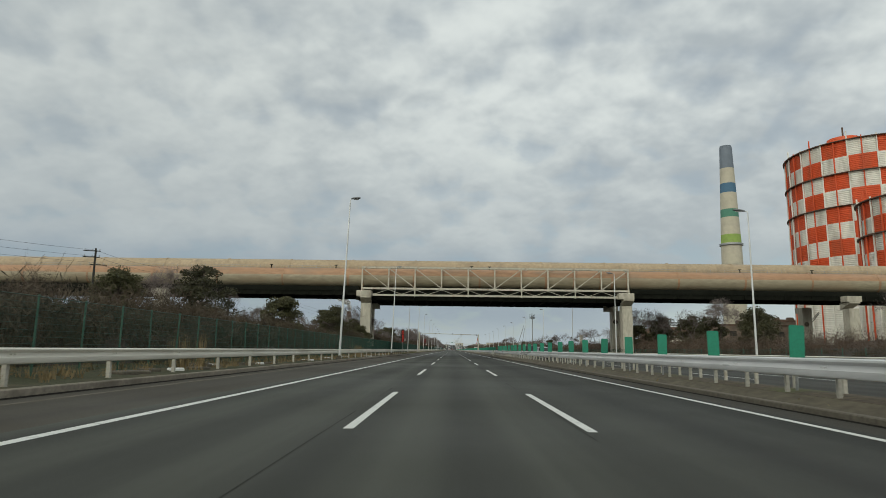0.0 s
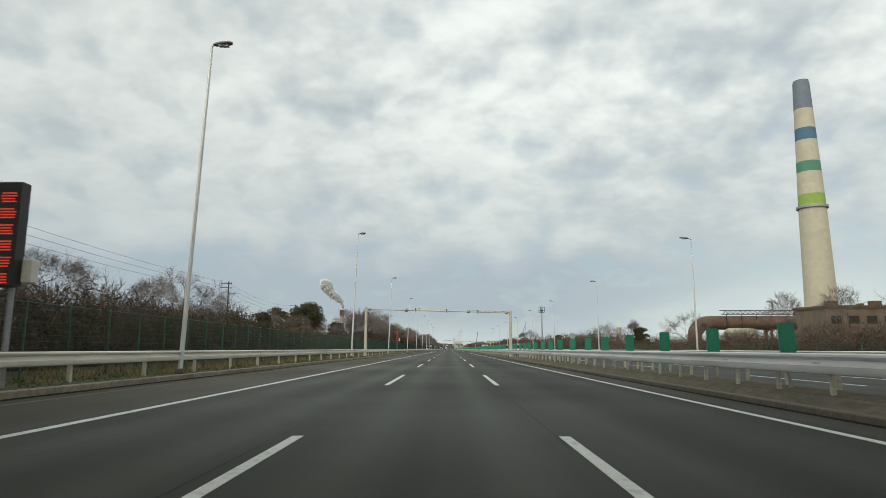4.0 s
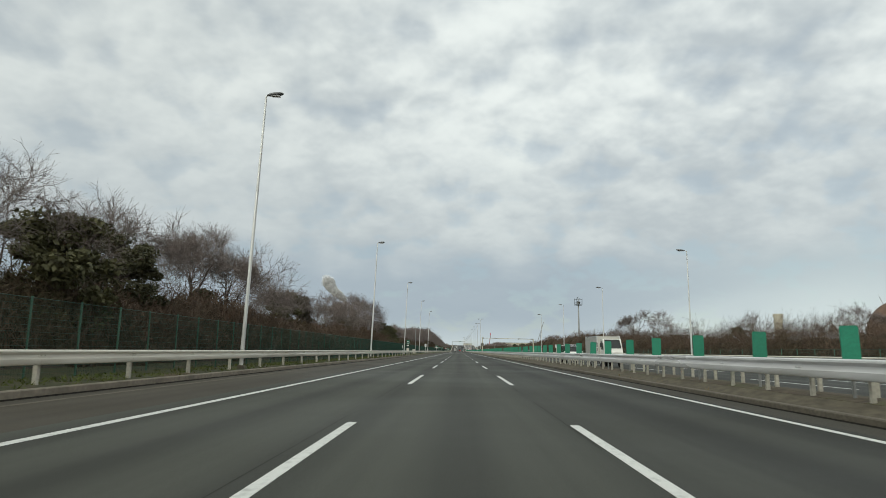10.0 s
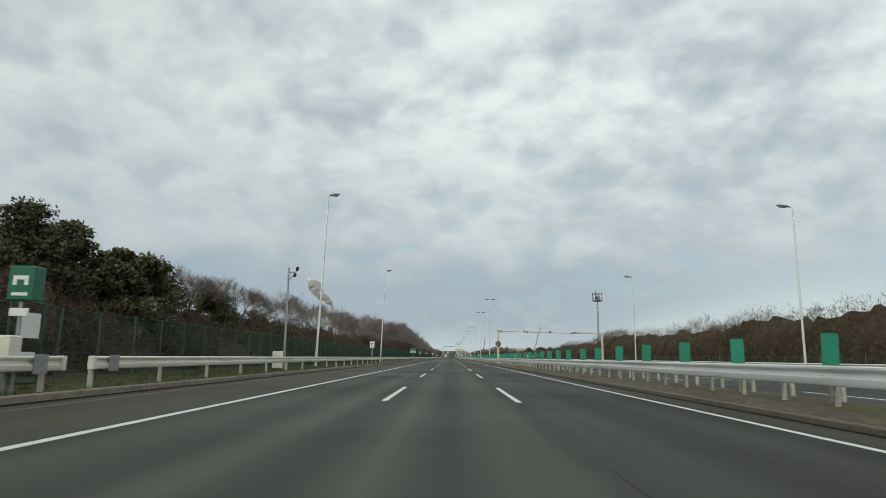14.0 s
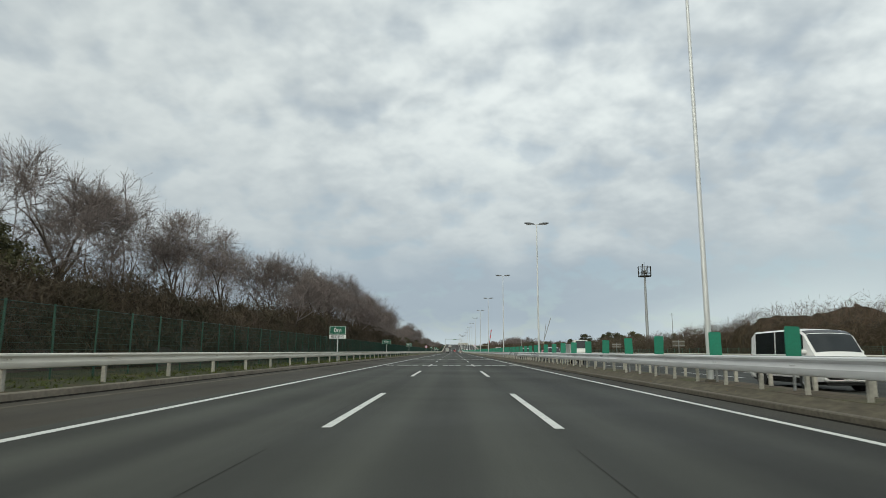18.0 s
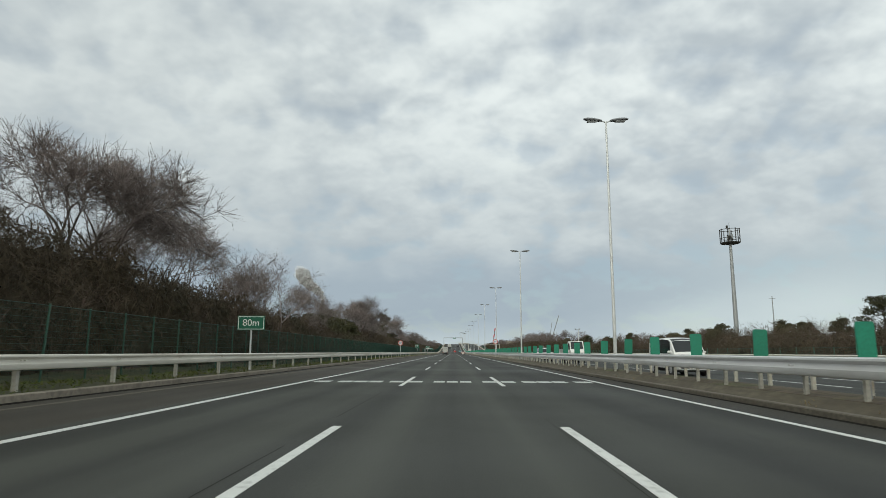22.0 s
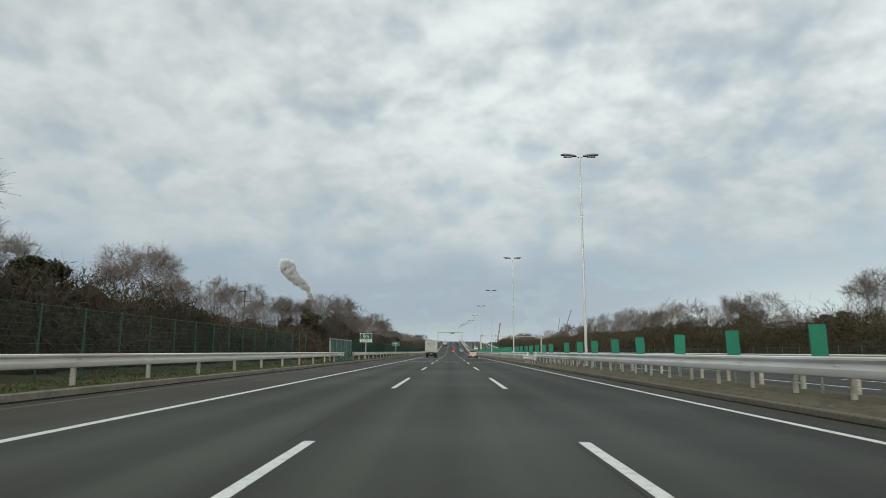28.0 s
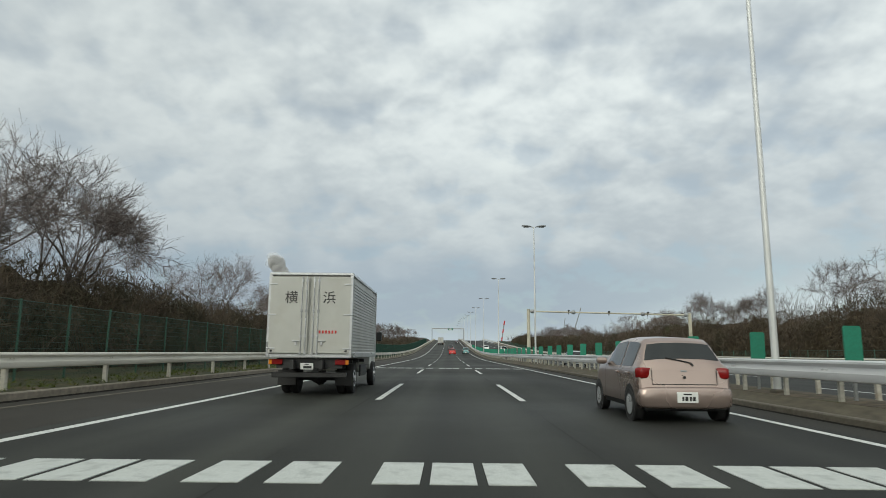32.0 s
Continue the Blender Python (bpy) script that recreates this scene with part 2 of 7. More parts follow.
M_LAMP_POLE = material("lamp_pole_galvanised", (0.62, 0.63, 0.62), 0.4, metal=0.25, vary=0.12, grain=4, patch=0.4, stretch=(1, 1, 0.2))
M_LAMP_HEAD = material("lamp_head_grey", (0.15, 0.155, 0.16), 0.4, vary=0.15, grain=10)
M_LENS = material("lamp_lens", (0.45, 0.46, 0.46), 0.15, vary=0.05, bump=0)
M_PANEL = material("anti_glare_green", (0.016, 0.19, 0.115), 0.55, vary=0.15, grain=20, patch=2, bump=0.1, random_shade=0.12)
M_FENCE_POST = material("fence_post_green_paint", (0.045, 0.115, 0.080), 0.6, vary=0.2, grain=15, patch=2)
M_FENCE = material("fence_green_paint", (0.016, 0.056, 0.040), 0.6, vary=0.2, grain=15, patch=2)
M_CONCRETE = material("weathered_concrete", (0.46, 0.43, 0.35), 0.85, vary=0.2, grain=3, patch=0.25, stain=(0.18, 0.155, 0.12), stain_amount=0.6, coords="World", stretch=(1, 1, 0.35))
M_PIPE = material("pipe_tan_paint", (0.37, 0.215, 0.12), 0.65, vary=0.2, grain=2.2, patch=0.16, stain=(0.26, 0.20, 0.14), stain_amount=0.7, coords="World", stretch=(0.35, 1, 1.3))
M_PIPE_LOW = material("pipe_pale_green_paint", (0.33, 0.285, 0.195), 0.65, vary=0.2, grain=2.2, patch=0.16, stain=(0.27, 0.20, 0.13), stain_amount=0.6, coords="World", stretch=(0.35, 1, 1.3))
M_PIPE_TOP = material("pipe_pale_paint", (0.40, 0.31, 0.20), 0.65, vary=0.2, grain=2.2, patch=0.2, stain=(0.16, 0.13, 0.09), coords="World")
M_TRUSS = material("truss_cream_paint", (0.48, 0.455, 0.375), 0.6, vary=0.15, grain=5, patch=0.7, stain=(0.24, 0.13, 0.07), stain_amount=0.5, coords="World")
M_STEEL_DARK = material("dark_bridge_steel", (0.028, 0.027, 0.023), 0.8, vary=0.35, grain=1.5, patch=0.2, coords="World")
# Near black: the shade under the deck is put into this colour.
M_SOFFIT = material("bridge_steel_darkened_for_shade", (0.011, 0.012, 0.009), 0.95, vary=0.35, grain=1.5, patch=0.2, bump=0.1, coords="World", spec=0.08)
M_GANTRY = material("gantry_cream_paint", (0.50, 0.47, 0.37), 0.55, vary=0.12, grain=6, patch=0.8, stain=(0.24, 0.20, 0.14), coords="World")
M_BLACK = material("black_plastic", (0.018, 0.018, 0.018), 0.5, vary=0.2, grain=30, bump=0.05)
M_GREY = material("grey_metal", (0.30, 0.31, 0.31), 0.45, metal=0.4, vary=0.15, grain=10)
M_BARK = material("bark_grey_brown", (0.085, 0.070, 0.060), 0.95, vary=0.35, grain=6, patch=0.8, bump=0.5, random_shade=0.2)
M_TWIG = material("twigs_grey_brown", (0.175, 0.145, 0.135), 0.95, vary=0.3, grain=3, patch=0.4, bump=0.0, random_shade=0.25)
M_SHRUB = material("bare_shrub_brown", (0.105, 0.076, 0.058), 0.95, vary=0.45, grain=1.4, patch=0.12, bump=0.0, coords="World", stain=(0.05, 0.045, 0.022), stain_amount=0.7)
M_BRUSH = material("dense_brown_brush", (0.082, 0.063, 0.041), 0.95, vary=0.5, grain=1.6, patch=0.10, bump=0.0, coords="World", stain=(0.028, 0.029, 0.011), stain_amount=0.75)
# Colour of the added brush core: dark, as the depth between twigs is shaded.
M_CORE_SHADE = material("brush_core_painted_shade", (0.046, 0.037, 0.024), 0.95, vary=0.6, grain=3.0, patch=0.4, bump=0.8, coords="World", spec=0.05)
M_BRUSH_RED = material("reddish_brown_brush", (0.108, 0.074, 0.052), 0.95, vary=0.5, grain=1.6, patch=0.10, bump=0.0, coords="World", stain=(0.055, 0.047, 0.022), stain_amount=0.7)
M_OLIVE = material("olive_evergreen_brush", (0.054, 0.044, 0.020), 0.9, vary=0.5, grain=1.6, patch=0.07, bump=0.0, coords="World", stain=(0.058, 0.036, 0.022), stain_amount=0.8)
M_LAWN = material("short_winter_grass", (0.040, 0.043, 0.013), 0.95, vary=0.5, grain=9, patch=0.3, bump=0.8, coords="World", stain=(0.095, 0.066, 0.035), stain_amount=0.85)
# Near black for the central joint and the painted shadow below the left kerb.
M_KERB_FOOT = material("dark_joint_and_kerb_shade", (0.010, 0.009, 0.007), 0.95, spec=0.1, vary=0.4, grain=4, patch=0.6, bump=0.2, coords="World")
M_JOINT = material("sealed_paving_joint", (0.026, 0.0255, 0.022), 0.9, vary=0.4, grain=5, patch=0.5, bump=0.1, coords="World", spec=0.2)
M_LEAF = material("evergreen_leaf", (0.062, 0.060, 0.023), 0.7, vary=0.5, grain=2.5, patch=0.5, bump=0.0, random_shade=0.3)
M_DRY = material("dry_grass", (0.24, 0.18, 0.09), 0.95, vary=0.35, grain=3, patch=0.5, bump=0.0, coords="World")
M_GRASS = material("green_grass", (0.090, 0.115, 0.022), 0.9, vary=0.4, grain=3, patch=0.4, bump=0.0, coords="World", stain=(0.15, 0.12, 0.05), stain_amount=0.55)
M_WHITE = material("white_vehicle_paint", (0.70, 0.70, 0.67), 0.3, vary=0.05, grain=2, patch=0.5, bump=0.0)
M_GLASS = material("vehicle_glass_dark", (0.012, 0.016, 0.017), 0.05, vary=0.3, grain=2.0, bump=0.0, spec=0.5)
M_TYRE = material("tyre_rubber", (0.016, 0.016, 0.016), 0.85, vary=0.2, grain=30)
M_RIM = material("wheel_rim", (0.55, 0.56, 0.57), 0.3, metal=0.6, vary=0.1)
M_TAIL = material("tail_lamp_red", (0.20, 0.008, 0.008), 0.25, vary=0.1, bump=0, spec=0.3)
M_HEAD = material("headlamp_clear", (0.62, 0.64, 0.66), 0.08, vary=0.05, bump=0, spec=0.8)
M_AMBER = material("amber_lamp", (0.65, 0.22, 0.02), 0.2, vary=0.1, bump=0)
M_PLATE = material("number_plate_white", (0.72, 0.73, 0.70), 0.5, vary=0.05, bump=0)
M_SIGN_GREEN = material("sign_green", (0.008, 0.115, 0.065), 0.5, vary=0.08, grain=20, bump=0)
M_SIGN_WHITE = material("sign_white", (0.74, 0.75, 0.73), 0.5, vary=0.05, grain=20, bump=0)
M_SIGN_RED = material("sign_red", (0.50, 0.03, 0.025), 0.5, vary=0.08, bump=0)
M_SIGN_BLUE = material("sign_blue", (0.02, 0.06, 0.30), 0.5, vary=0.08, bump=0)

# ---- building tools ----
class Geo:
    """Collects faces for one mesh."""

    def __init__(self):
        self.v, self.f = [], []

    def add(self, verts, faces):
        k = len(self.v)
        self.v += [tuple(p) for p in verts]
        self.f += [tuple(i + k for i in f) for f in faces]
        return self

    def box(self, x, y, z, sx, sy, sz, turn=0.0, lip=0.0):
        """A box about its centre, with its long edges chamfered by lip."""
        c, s = math.cos(turn), math.sin(turn)
        hx, hy, hz = sx / 2, sy / 2, sz / 2
        if lip <= 0:
            pts = [(a * hx, b * hy, d * hz) for d in (-1, 1) for a, b in ((-1, -1), (1, -1), (1, 1), (-1, 1))]
            faces = [(3, 2, 1, 0), (4, 5, 6, 7), (0, 1, 5, 4), (1, 2, 6, 5), (2, 3, 7, 6), (3, 0, 4, 7)]
        else:
            rings = [(hx - lip, hy - lip, -hz), (hx, hy, -hz + lip), (hx, hy, hz - lip), (hx - lip, hy - lip, hz)]
            pts, faces = [], [(3, 2, 1, 0), (12, 13, 14, 15)]
            for a, b, d in rings:
                pts += [(-a, -b, d), (a, -b, d), (a, b, d), (-a, b, d)]
            for r in range(3):
                for i in range(4):
                    j = (i + 1) % 4
                    faces.append((4 * r + i, 4 * r + j, 4 * r + 4 + j, 4 * r + 4 + i))
        return self.add([(x + c * a - s * b, y + s * a + c * b, z + d) for a, b, d in pts], faces)

    def tube(self, p, q, r0, r1=None, n=8, caps=True):
        r1 = r0 if r1 is None else r1
        p, q = Vector(p), Vector(q)
        d = (q - p).normalized()
        a = d.orthogonal().normalized()
        b = d.cross(a)
        pts = []
        for o, r in ((p, r0), (q, r1)):
            pts += [o + (a * math.cos(2 * math.pi * i / n) + b * math.sin(2 * math.pi * i / n)) * r for i in range(n)]
        faces = [(i, (i + 1) % n, n + (i + 1) % n, n + i) for i in range(n)]
        if caps:
            faces += [tuple(range(n - 1, -1, -1)), tuple(range(n, 2 * n))]
        return self.add(pts, faces)

    def lens(self, x, y, z, rx, ry, rz, turn=0.0, square=0.5, n=14, m=9):
        """A rounded-box solid; square runs from 0 (box) to 1 (ellipsoid)."""
        pw = lambda v: math.copysign(abs(v) ** square, v)
        pts, faces = [], []
        c, s = math.cos(turn), math.sin(turn)
        for k in range(m):
            b = -math.pi / 2 + 0.02 + (math.pi - 0.04) * k / (m - 1)
            for i in range(n):
                a = 2 * math.pi * i / n
                u, v = rx * pw(math.cos(b)) * pw(math.cos(a)), ry * pw(math.cos(b)) * pw(math.sin(a))
                pts.append((x + u * c - v * s, y + u * s + v * c, z + rz * pw(math.sin(b))))
        for k in range(m - 1):
            faces += [(k * n + i, k * n + (i + 1) % n, (k + 1) * n + (i + 1) % n, (k + 1) * n + i) for i in range(n)]
        faces += [tuple(range(n - 1, -1, -1)), tuple(range((m - 1) * n, m * n))]
        return self.add(pts, faces)

    def turned(self, o, profile, n=16, axis="z", caps=True):
        """A shape of revolution: (radius, along) pairs about an axis through o."""
        pts, faces = [], []
        for r, h in profile:
            for i in range(n):
                c, s = r * math.cos(2 * math.pi * i / n), r * math.sin(2 * math.pi * i / n)
                q = {"z": (c, s, h), "x": (h, c, s), "y": (s, h, c)}[axis]
                pts.append((o[0] + q[0], o[1] + q[1], o[2] + q[2]))
        for k in range(len(profile) - 1):
            faces += [(k * n + i, k * n + (i + 1) % n, (k + 1) * n + (i + 1) % n, (k + 1) * n + i) for i in range(n)]
        if caps:
            faces += [tuple(range(n - 1, -1, -1)), tuple(range((len(profile) - 1) * n, len(profile) * n))]
        return self.add(pts, faces)

    def run(self, profile, ys, rise=None, closed=True, x0=0.0):
        """A section (x, z) drawn along the road through the given y places."""
        n, k0 = len(profile), len(self.v)
        for y in ys:
            h = rise(y) if rise else 0.0
            self.v += [(x0 + a, y, h + b) for a, b in profile]
        m = n if closed else n - 1
        for r in range(len(ys) - 1):
            for i in range(m):
                j = (i + 1) % n
                self.f.append((k0 + r * n + i, k0 + r * n + j, k0 + (r + 1) * n + j, k0 + (r + 1) * n + i))
        if closed:
            self.f.append(tuple(k0 + i for i in range(n - 1, -1, -1)))
            self.f.append(tuple(k0 + (len(ys) - 1) * n + i for i in range(n)))
        return self

    def mesh(self, name, mat, smooth=None):
        me = bpy.data.meshes.new(name)
        me.from_pydata(self.v, [], self.f)
        me.materials.append(mat)
        if len(self.f) < 20000:
            fix = bmesh.new()
            fix.from_mesh(me)
            bmesh.ops.recalc_face_normals(fix, faces=fix.faces)
            fix.to_mesh(me)
            fix.free()
        if smooth is not None:
            me.polygons.foreach_set("use_smooth", [True] * len(me.polygons))
            me.set_sharp_from_angle(angle=radians(smooth))
        return me


def thing(name, label, category, group="", kind="", at=None):
    ob = new(name)
    ob.empty_display_size = 0.2
    if at is not None:
        ob.matrix_world = at
    return tagged(ob, label, category, group, kind)


def part(name, geo, mat, parent=None, label="", smooth=None):
    me = geo.mesh(name, mat, smooth) if isinstance(geo, Geo) else geo
    ob = new(name, me)
    if parent is not None:
        ob.parent = parent
    if label:
        ob["label"] = label
    return ob


def setting(name, geo, mat, label, category, smooth=None, kind="structure"):
    return tagged(part(name, geo, mat, None, "", smooth), label, category, kind=kind)


def fast_mesh(name, verts, tris, mat, smooth=False):
    """A mesh straight from arrays, for crowds of twigs and leaves."""
    me = bpy.data.meshes.new(name)
    verts, tris = np.asarray(verts, np.float32), np.asarray(tris, np.int32)
    k = tris.shape[1]
    me.vertices.add(len(verts))
    me.vertices.foreach_set("co", verts.ravel())
    me.loops.add(tris.size)
    me.loops.foreach_set("vertex_index", tris.ravel())
    me.polygons.add(len(tris))
    me.polygons.foreach_set("loop_start", np.arange(0, tris.size, k, dtype=np.int32))
    me.polygons.foreach_set("loop_total", np.full(len(tris), k, dtype=np.int32))
    me.update(calc_edges=True)
    me.materials.append(mat)
    return me


def twig_tubes(segs, sides):
    """Tapered open tubes for an array of rows: start xyz, end xyz, two radii."""
    s = np.asarray(segs, float)
    p, q, r0, r1 = s[:, :3], s[:, 3:6], s[:, 6], s[:, 7]
    d = q - p
    d /= np.linalg.norm(d, axis=1, keepdims=True) + 1e-9
    ref = np.where(np.abs(d[:, 2:]) > 0.9, np.array([[1.0, 0, 0]]), np.array([[0, 0, 1.0]]))
    a = np.cross(d, ref)
    a /= np.linalg.norm(a, axis=1, keepdims=True)
    b = np.cross(d, a)
    ang = 2 * np.pi * np.arange(sides) / sides
    ring = a[:, None] * np.cos(ang)[None, :, None] + b[:, None] * np.sin(ang)[None, :, None]
    v = np.concatenate([p[:, None] + ring * r0[:, None, None], q[:, None] + ring * r1[:, None, None]], 1)
    base = (np.arange(len(s)) * 2 * sides)[:, None, None]
    i = np.arange(sides)
    quad = np.stack([i, (i + 1) % sides, sides + (i + 1) % sides, sides + i], 1)[None]
    return v.reshape(-1, 3), (base + quad).reshape(-1, 4)


def words(text, size, mat, parent, place, turn=(90, 0, 0), name="lettering", thick=0.002):
    c = bpy.data.curves.new(name, "FONT")
    c.body, c.size, c.align_x, c.align_y, c.extrude = text, size, "CENTER", "CENTER", thick
    c.resolution_u = 3
    tmp = bpy.data.objects.new(name, c)
    me = bpy.data.meshes.new_from_object(tmp)
    bpy.data.objects.remove(tmp)
    bpy.data.curves.remove(c)
    me.materials.clear()
    me.materials.append(mat)
    ob = new(name, me)
    ob.parent = parent
    ob.matrix_local = pose(*place, *turn)
    return ob


def lerp(a, b, t):
    return a + (b - a) * t


def table(x, pairs):
    return float(np.interp(x, [p[0] for p in pairs], [p[1] for p in pairs]))


def rise(y):
    """Height of the carriageway: level, then up a long ramp to a crest."""
    if y < 970:
        return 0.0
    if y < 1090:
        return 0.035 / 240 * (y - 970) ** 2
    if y < 1250:
        return 2.1 + 0.035 * (y - 1090)
    y = min(y, 1700)
    return 7.7 + 0.035 * (y - 1250) - 0.035 / 300 * (y - 1250) ** 2 if y < 1550 else 7.7

# ---- ground, carriageways, kerbs ----
Y0, Y1 = -30.0, 1700.0
YS = [Y0 + 10 * i for i in range(174)]


def ground_sheet():
    xs = sorted({-4000, -1500, -600, -250, -120, -70, 70, 120, 250, 600, 1500, 4000})
    ys = [-3000, -1000, -300, 0, 300, 600, 900, 1200, 1600, 2200, 3200, 4800]
    g = Geo()
    g.v = [(x, y, -0.30 - (0.0 if abs(x) < 300 else 0.4)) for y in ys for x in xs]
    n = len(xs)
    g.f = [(r * n + i, r * n + i + 1, (r + 1) * n + i + 1, (r + 1) * n + i) for r in range(len(ys) - 1) for i in range(n - 1)]
    setting("ground", g, M_GROUND, "flat brown winter ground reaching the horizon", "ground")


def ribbon(name, x0, x1, z0, z1, mat, label, category, ys=YS, depth=0.3):
    g = Geo()
    g.run([(x0, z0 - depth), (x0, z0), (x1, z1), (x1, z1 - depth)], ys, rise)
    return setting(name, g, mat, label, category)


ground_sheet()
ribbon("road", -6.25, 6.05, 0.0, 0.0, M_ROAD, "three-lane grey asphalt carriageway with worn wheel tracks", "road")
ribbon("road_shoulder", -8.95, -6.253, 0.12, 0.0, M_SHOULDER, "paler asphalt hard shoulder beside the carriageway", "road shoulder")
ribbon("road_margin", 6.053, 6.9, 0.0, 0.0, M_MARGIN, "narrow dusty asphalt margin beside the central reserve", "road margin")
ribbon("opposite_road", 9.32, 22.3, 0.0, 0.0, M_ROAD, "opposite asphalt carriageway beyond the central reserve", "road")
M_APRON = material("dusty_apron_concrete", (0.088, 0.075, 0.050), 0.95, vary=0.4, grain=6, patch=0.4, stain=(0.055, 0.043, 0.028), stain_amount=0.8, bump=0.5, coords="World", stretch=(1, 0.4, 1))
reserve = Geo()
reserve.run([(7.50, -0.2), (7.50, 0.29), (7.9, 0.34), (8.45, 0.33), (9.08, 0.10), (9.08, -0.2)], YS, rise)
setting("central_reserve", reserve, M_VERGE, "strip of dusty soil and dry weeds between the two carriageways", "central reserve")
apron = Geo()
apron.run([(7.12, -0.2), (7.12, 0.112), (7.30, 0.19), (7.494, 0.285), (7.494, -0.2)], YS, rise)
setting("median_apron", apron, M_APRON, "dusty sloping concrete apron under the central guardrail", "concrete apron")
ribbon("kerb_joint", 6.74, 6.897, 0.003, 0.003, M_KERB_FOOT, "dark joint at the foot of the central kerb", "road seam", depth=0.1)


def kerb_line(name, x0, side, label, mat=M_KERB, h=0.12):
    """Concrete kerb stones laid end to end; side points to the road."""
    g = Geo()
    g.run([(0, -0.2), (0, h - 0.02), (-0.02 * side, h), (-0.20 * side, h), (-0.22 * side, -0.2)], YS, rise, x0=x0)
    return setting(name, g, mat, label, "kerb")


kerb_line("kerb_left", -8.95, 1, "stained concrete kerb along the hard shoulder", M_KERB_PALE, 0.28)
kerb_line("kerb_median", 6.9, -1, "stained concrete kerb along the central reserve", M_KERB, 0.12)
kerb_line("kerb_opposite", 9.3, 1, "stained concrete kerb of the opposite carriageway")
kerb_line("kerb_far", 22.3, -1, "stained concrete kerb at the far edge of the opposite carriageway")
# the shadow below the kerb, laid as a dark strip on the shoulder
ribbon("kerb_joint", -8.947, -8.76, 0.125, 0.117, M_KERB_FOOT, "dark strip painted as the shadow along the foot of the roadside kerb", "road seam", depth=0.1)
gutter = Geo()
gutter.run([(-8.33, 0.0), (-8.33, 0.0965), (-8.20, 0.0907), (-8.20, 0.0)], YS, rise)
setting("gutter_seam", gutter, M_KERB, "thin pale seam between shoulder asphalt and gutter", "road seam")

rng = np.random.default_rng(7)
# open paving joints beside the lane lines
for x in (-2.07, 1.67):
    joint = Geo()
    for k in range(330):
        y, half = -20 + 3.6 * k, rng.uniform(0.003, 0.010)
        a, b = x + 0.02 * math.sin(k * 0.7), x + 0.02 * math.sin(k * 0.7 + 0.7)
        if (k * 7 + int(x)) % 11 > 5 or y > 960:
            continue
        joint.add([(a - half, y, 0.0035), (a + half, y, 0.0035), (b + half, y + 3.6, 0.0035), (b - half, y + 3.6, 0.0035)], [(0, 1, 2, 3)])
    setting("road_joint", joint, M_JOINT, "thin dark paving joint along the asphalt lanes", "road seam")


def line_paint(x, w, ys, name, label):
    g = Geo()
    g.run([(x - w / 2, 0.0), (x - w / 2, 0.0045), (x + w / 2, 0.0045), (x + w / 2, 0.0)], ys, rise)
    return setting(name, g, M_LINE, label, "road marking")


EDGE = ((-30, -5.55), (70, -5.6), (120, -5.66), (200, -5.75), (255, -5.66), (306, -5.52), (411, -5.48), (490, -5.55), (545, -5.79), (640, -5.79), (690, -5.50), (715, -5.56), (790, -5.79), (1700, -5.79))
left_line = Geo()
for a, b in zip(YS, YS[1:]):
    xa, xb = table(a, EDGE), table(b, EDGE)
    left_line.add([(xa - 0.1, a, 0.0045 + rise(a)), (xa + 0.1, a, 0.0045 + rise(a)), (xb + 0.1, b, 0.0045 + rise(b)), (xb - 0.1, b, 0.0045 + rise(b))], [(0, 1, 2, 3)])
setting("edge_line_left", left_line, M_LINE, "solid white painted edge line", "road marking")
for x, n in ((5.73, "edge_line_right"), (10.1, "opposite_edge_line_near"), (21.0, "opposite_edge_line_far")):
    line_paint(x, 0.15, YS, n, "solid white painted edge line")

DASH0 = 38.55
dash_mesh = Geo().box(0, 4, 0.0015, 0.15, 8, 0.006).mesh("lane_dash", M_LINE)
for k in range(-3, 68):
    y = DASH0 + 20 * k
    for x, near in ((-1.8, 1), (1.8, 1), (13.7, 0), (17.35, 0)):
        if not near and k > 55:
            continue
        ob = tagged(new("lane_dash", dash_mesh), "white painted lane dash on the asphalt", "road marking", "lane dashes", "structure")
        ob.matrix_world = pose(x, y, rise(y), math.degrees(math.atan2(rise(y + 8) - rise(y), 8)))

BARS = ((-0.22, 0.21), (0.31, 0.74), (1.19, 1.71), (1.94, 2.46), (2.77, 3.28), (3.36, 3.88), (3.96, 4.50), (4.82, 5.44))
for y in (561.6, 601.5, 641.6, 849.8, 889.0, 930.3):
    cross = thing("distance_marking", "row of white painted blocks across the three lanes", "road marking", "distance markings", "structure", pose(0, y, 0))
    for a, b in BARS:
        for s in ((1,) if a < 0 else (1, -1)):
            part("painted_block", Geo().box(s * (a + b) / 2, 0, 0.002, b - a, 1.1, 0.0125), M_BLOCK, cross)

# ---- verges and banks ----
def bank(name, sections, ys, mat, label, jitter, noise_scale, seed):
    """A long strip of ground with a lumpy section of (x, z) pairs."""
    g = Geo()
    n = len(sections)
    for y in ys:
        for i, (x, z) in enumerate(sections):
            k = 0.0 if i in (0, n - 1) else jitter
            d = noise.noise(Vector((x * noise_scale, y * noise_scale, seed)))
            fade = max(0.0, 1 - abs(x) / 120)
            g.v.append((x + 0.4 * k * d, y, z + k * d * (0.5 + 0.5 * min(1, z)) + rise(y) * fade))
    for r in range(len(ys) - 1):
        for i in range(n - 1):
            g.f.append((r * n + i, r * n + i + 1, (r + 1) * n + i + 1, (r + 1) * n + i))
    return setting(name, g, mat, label, "ground", smooth=60)


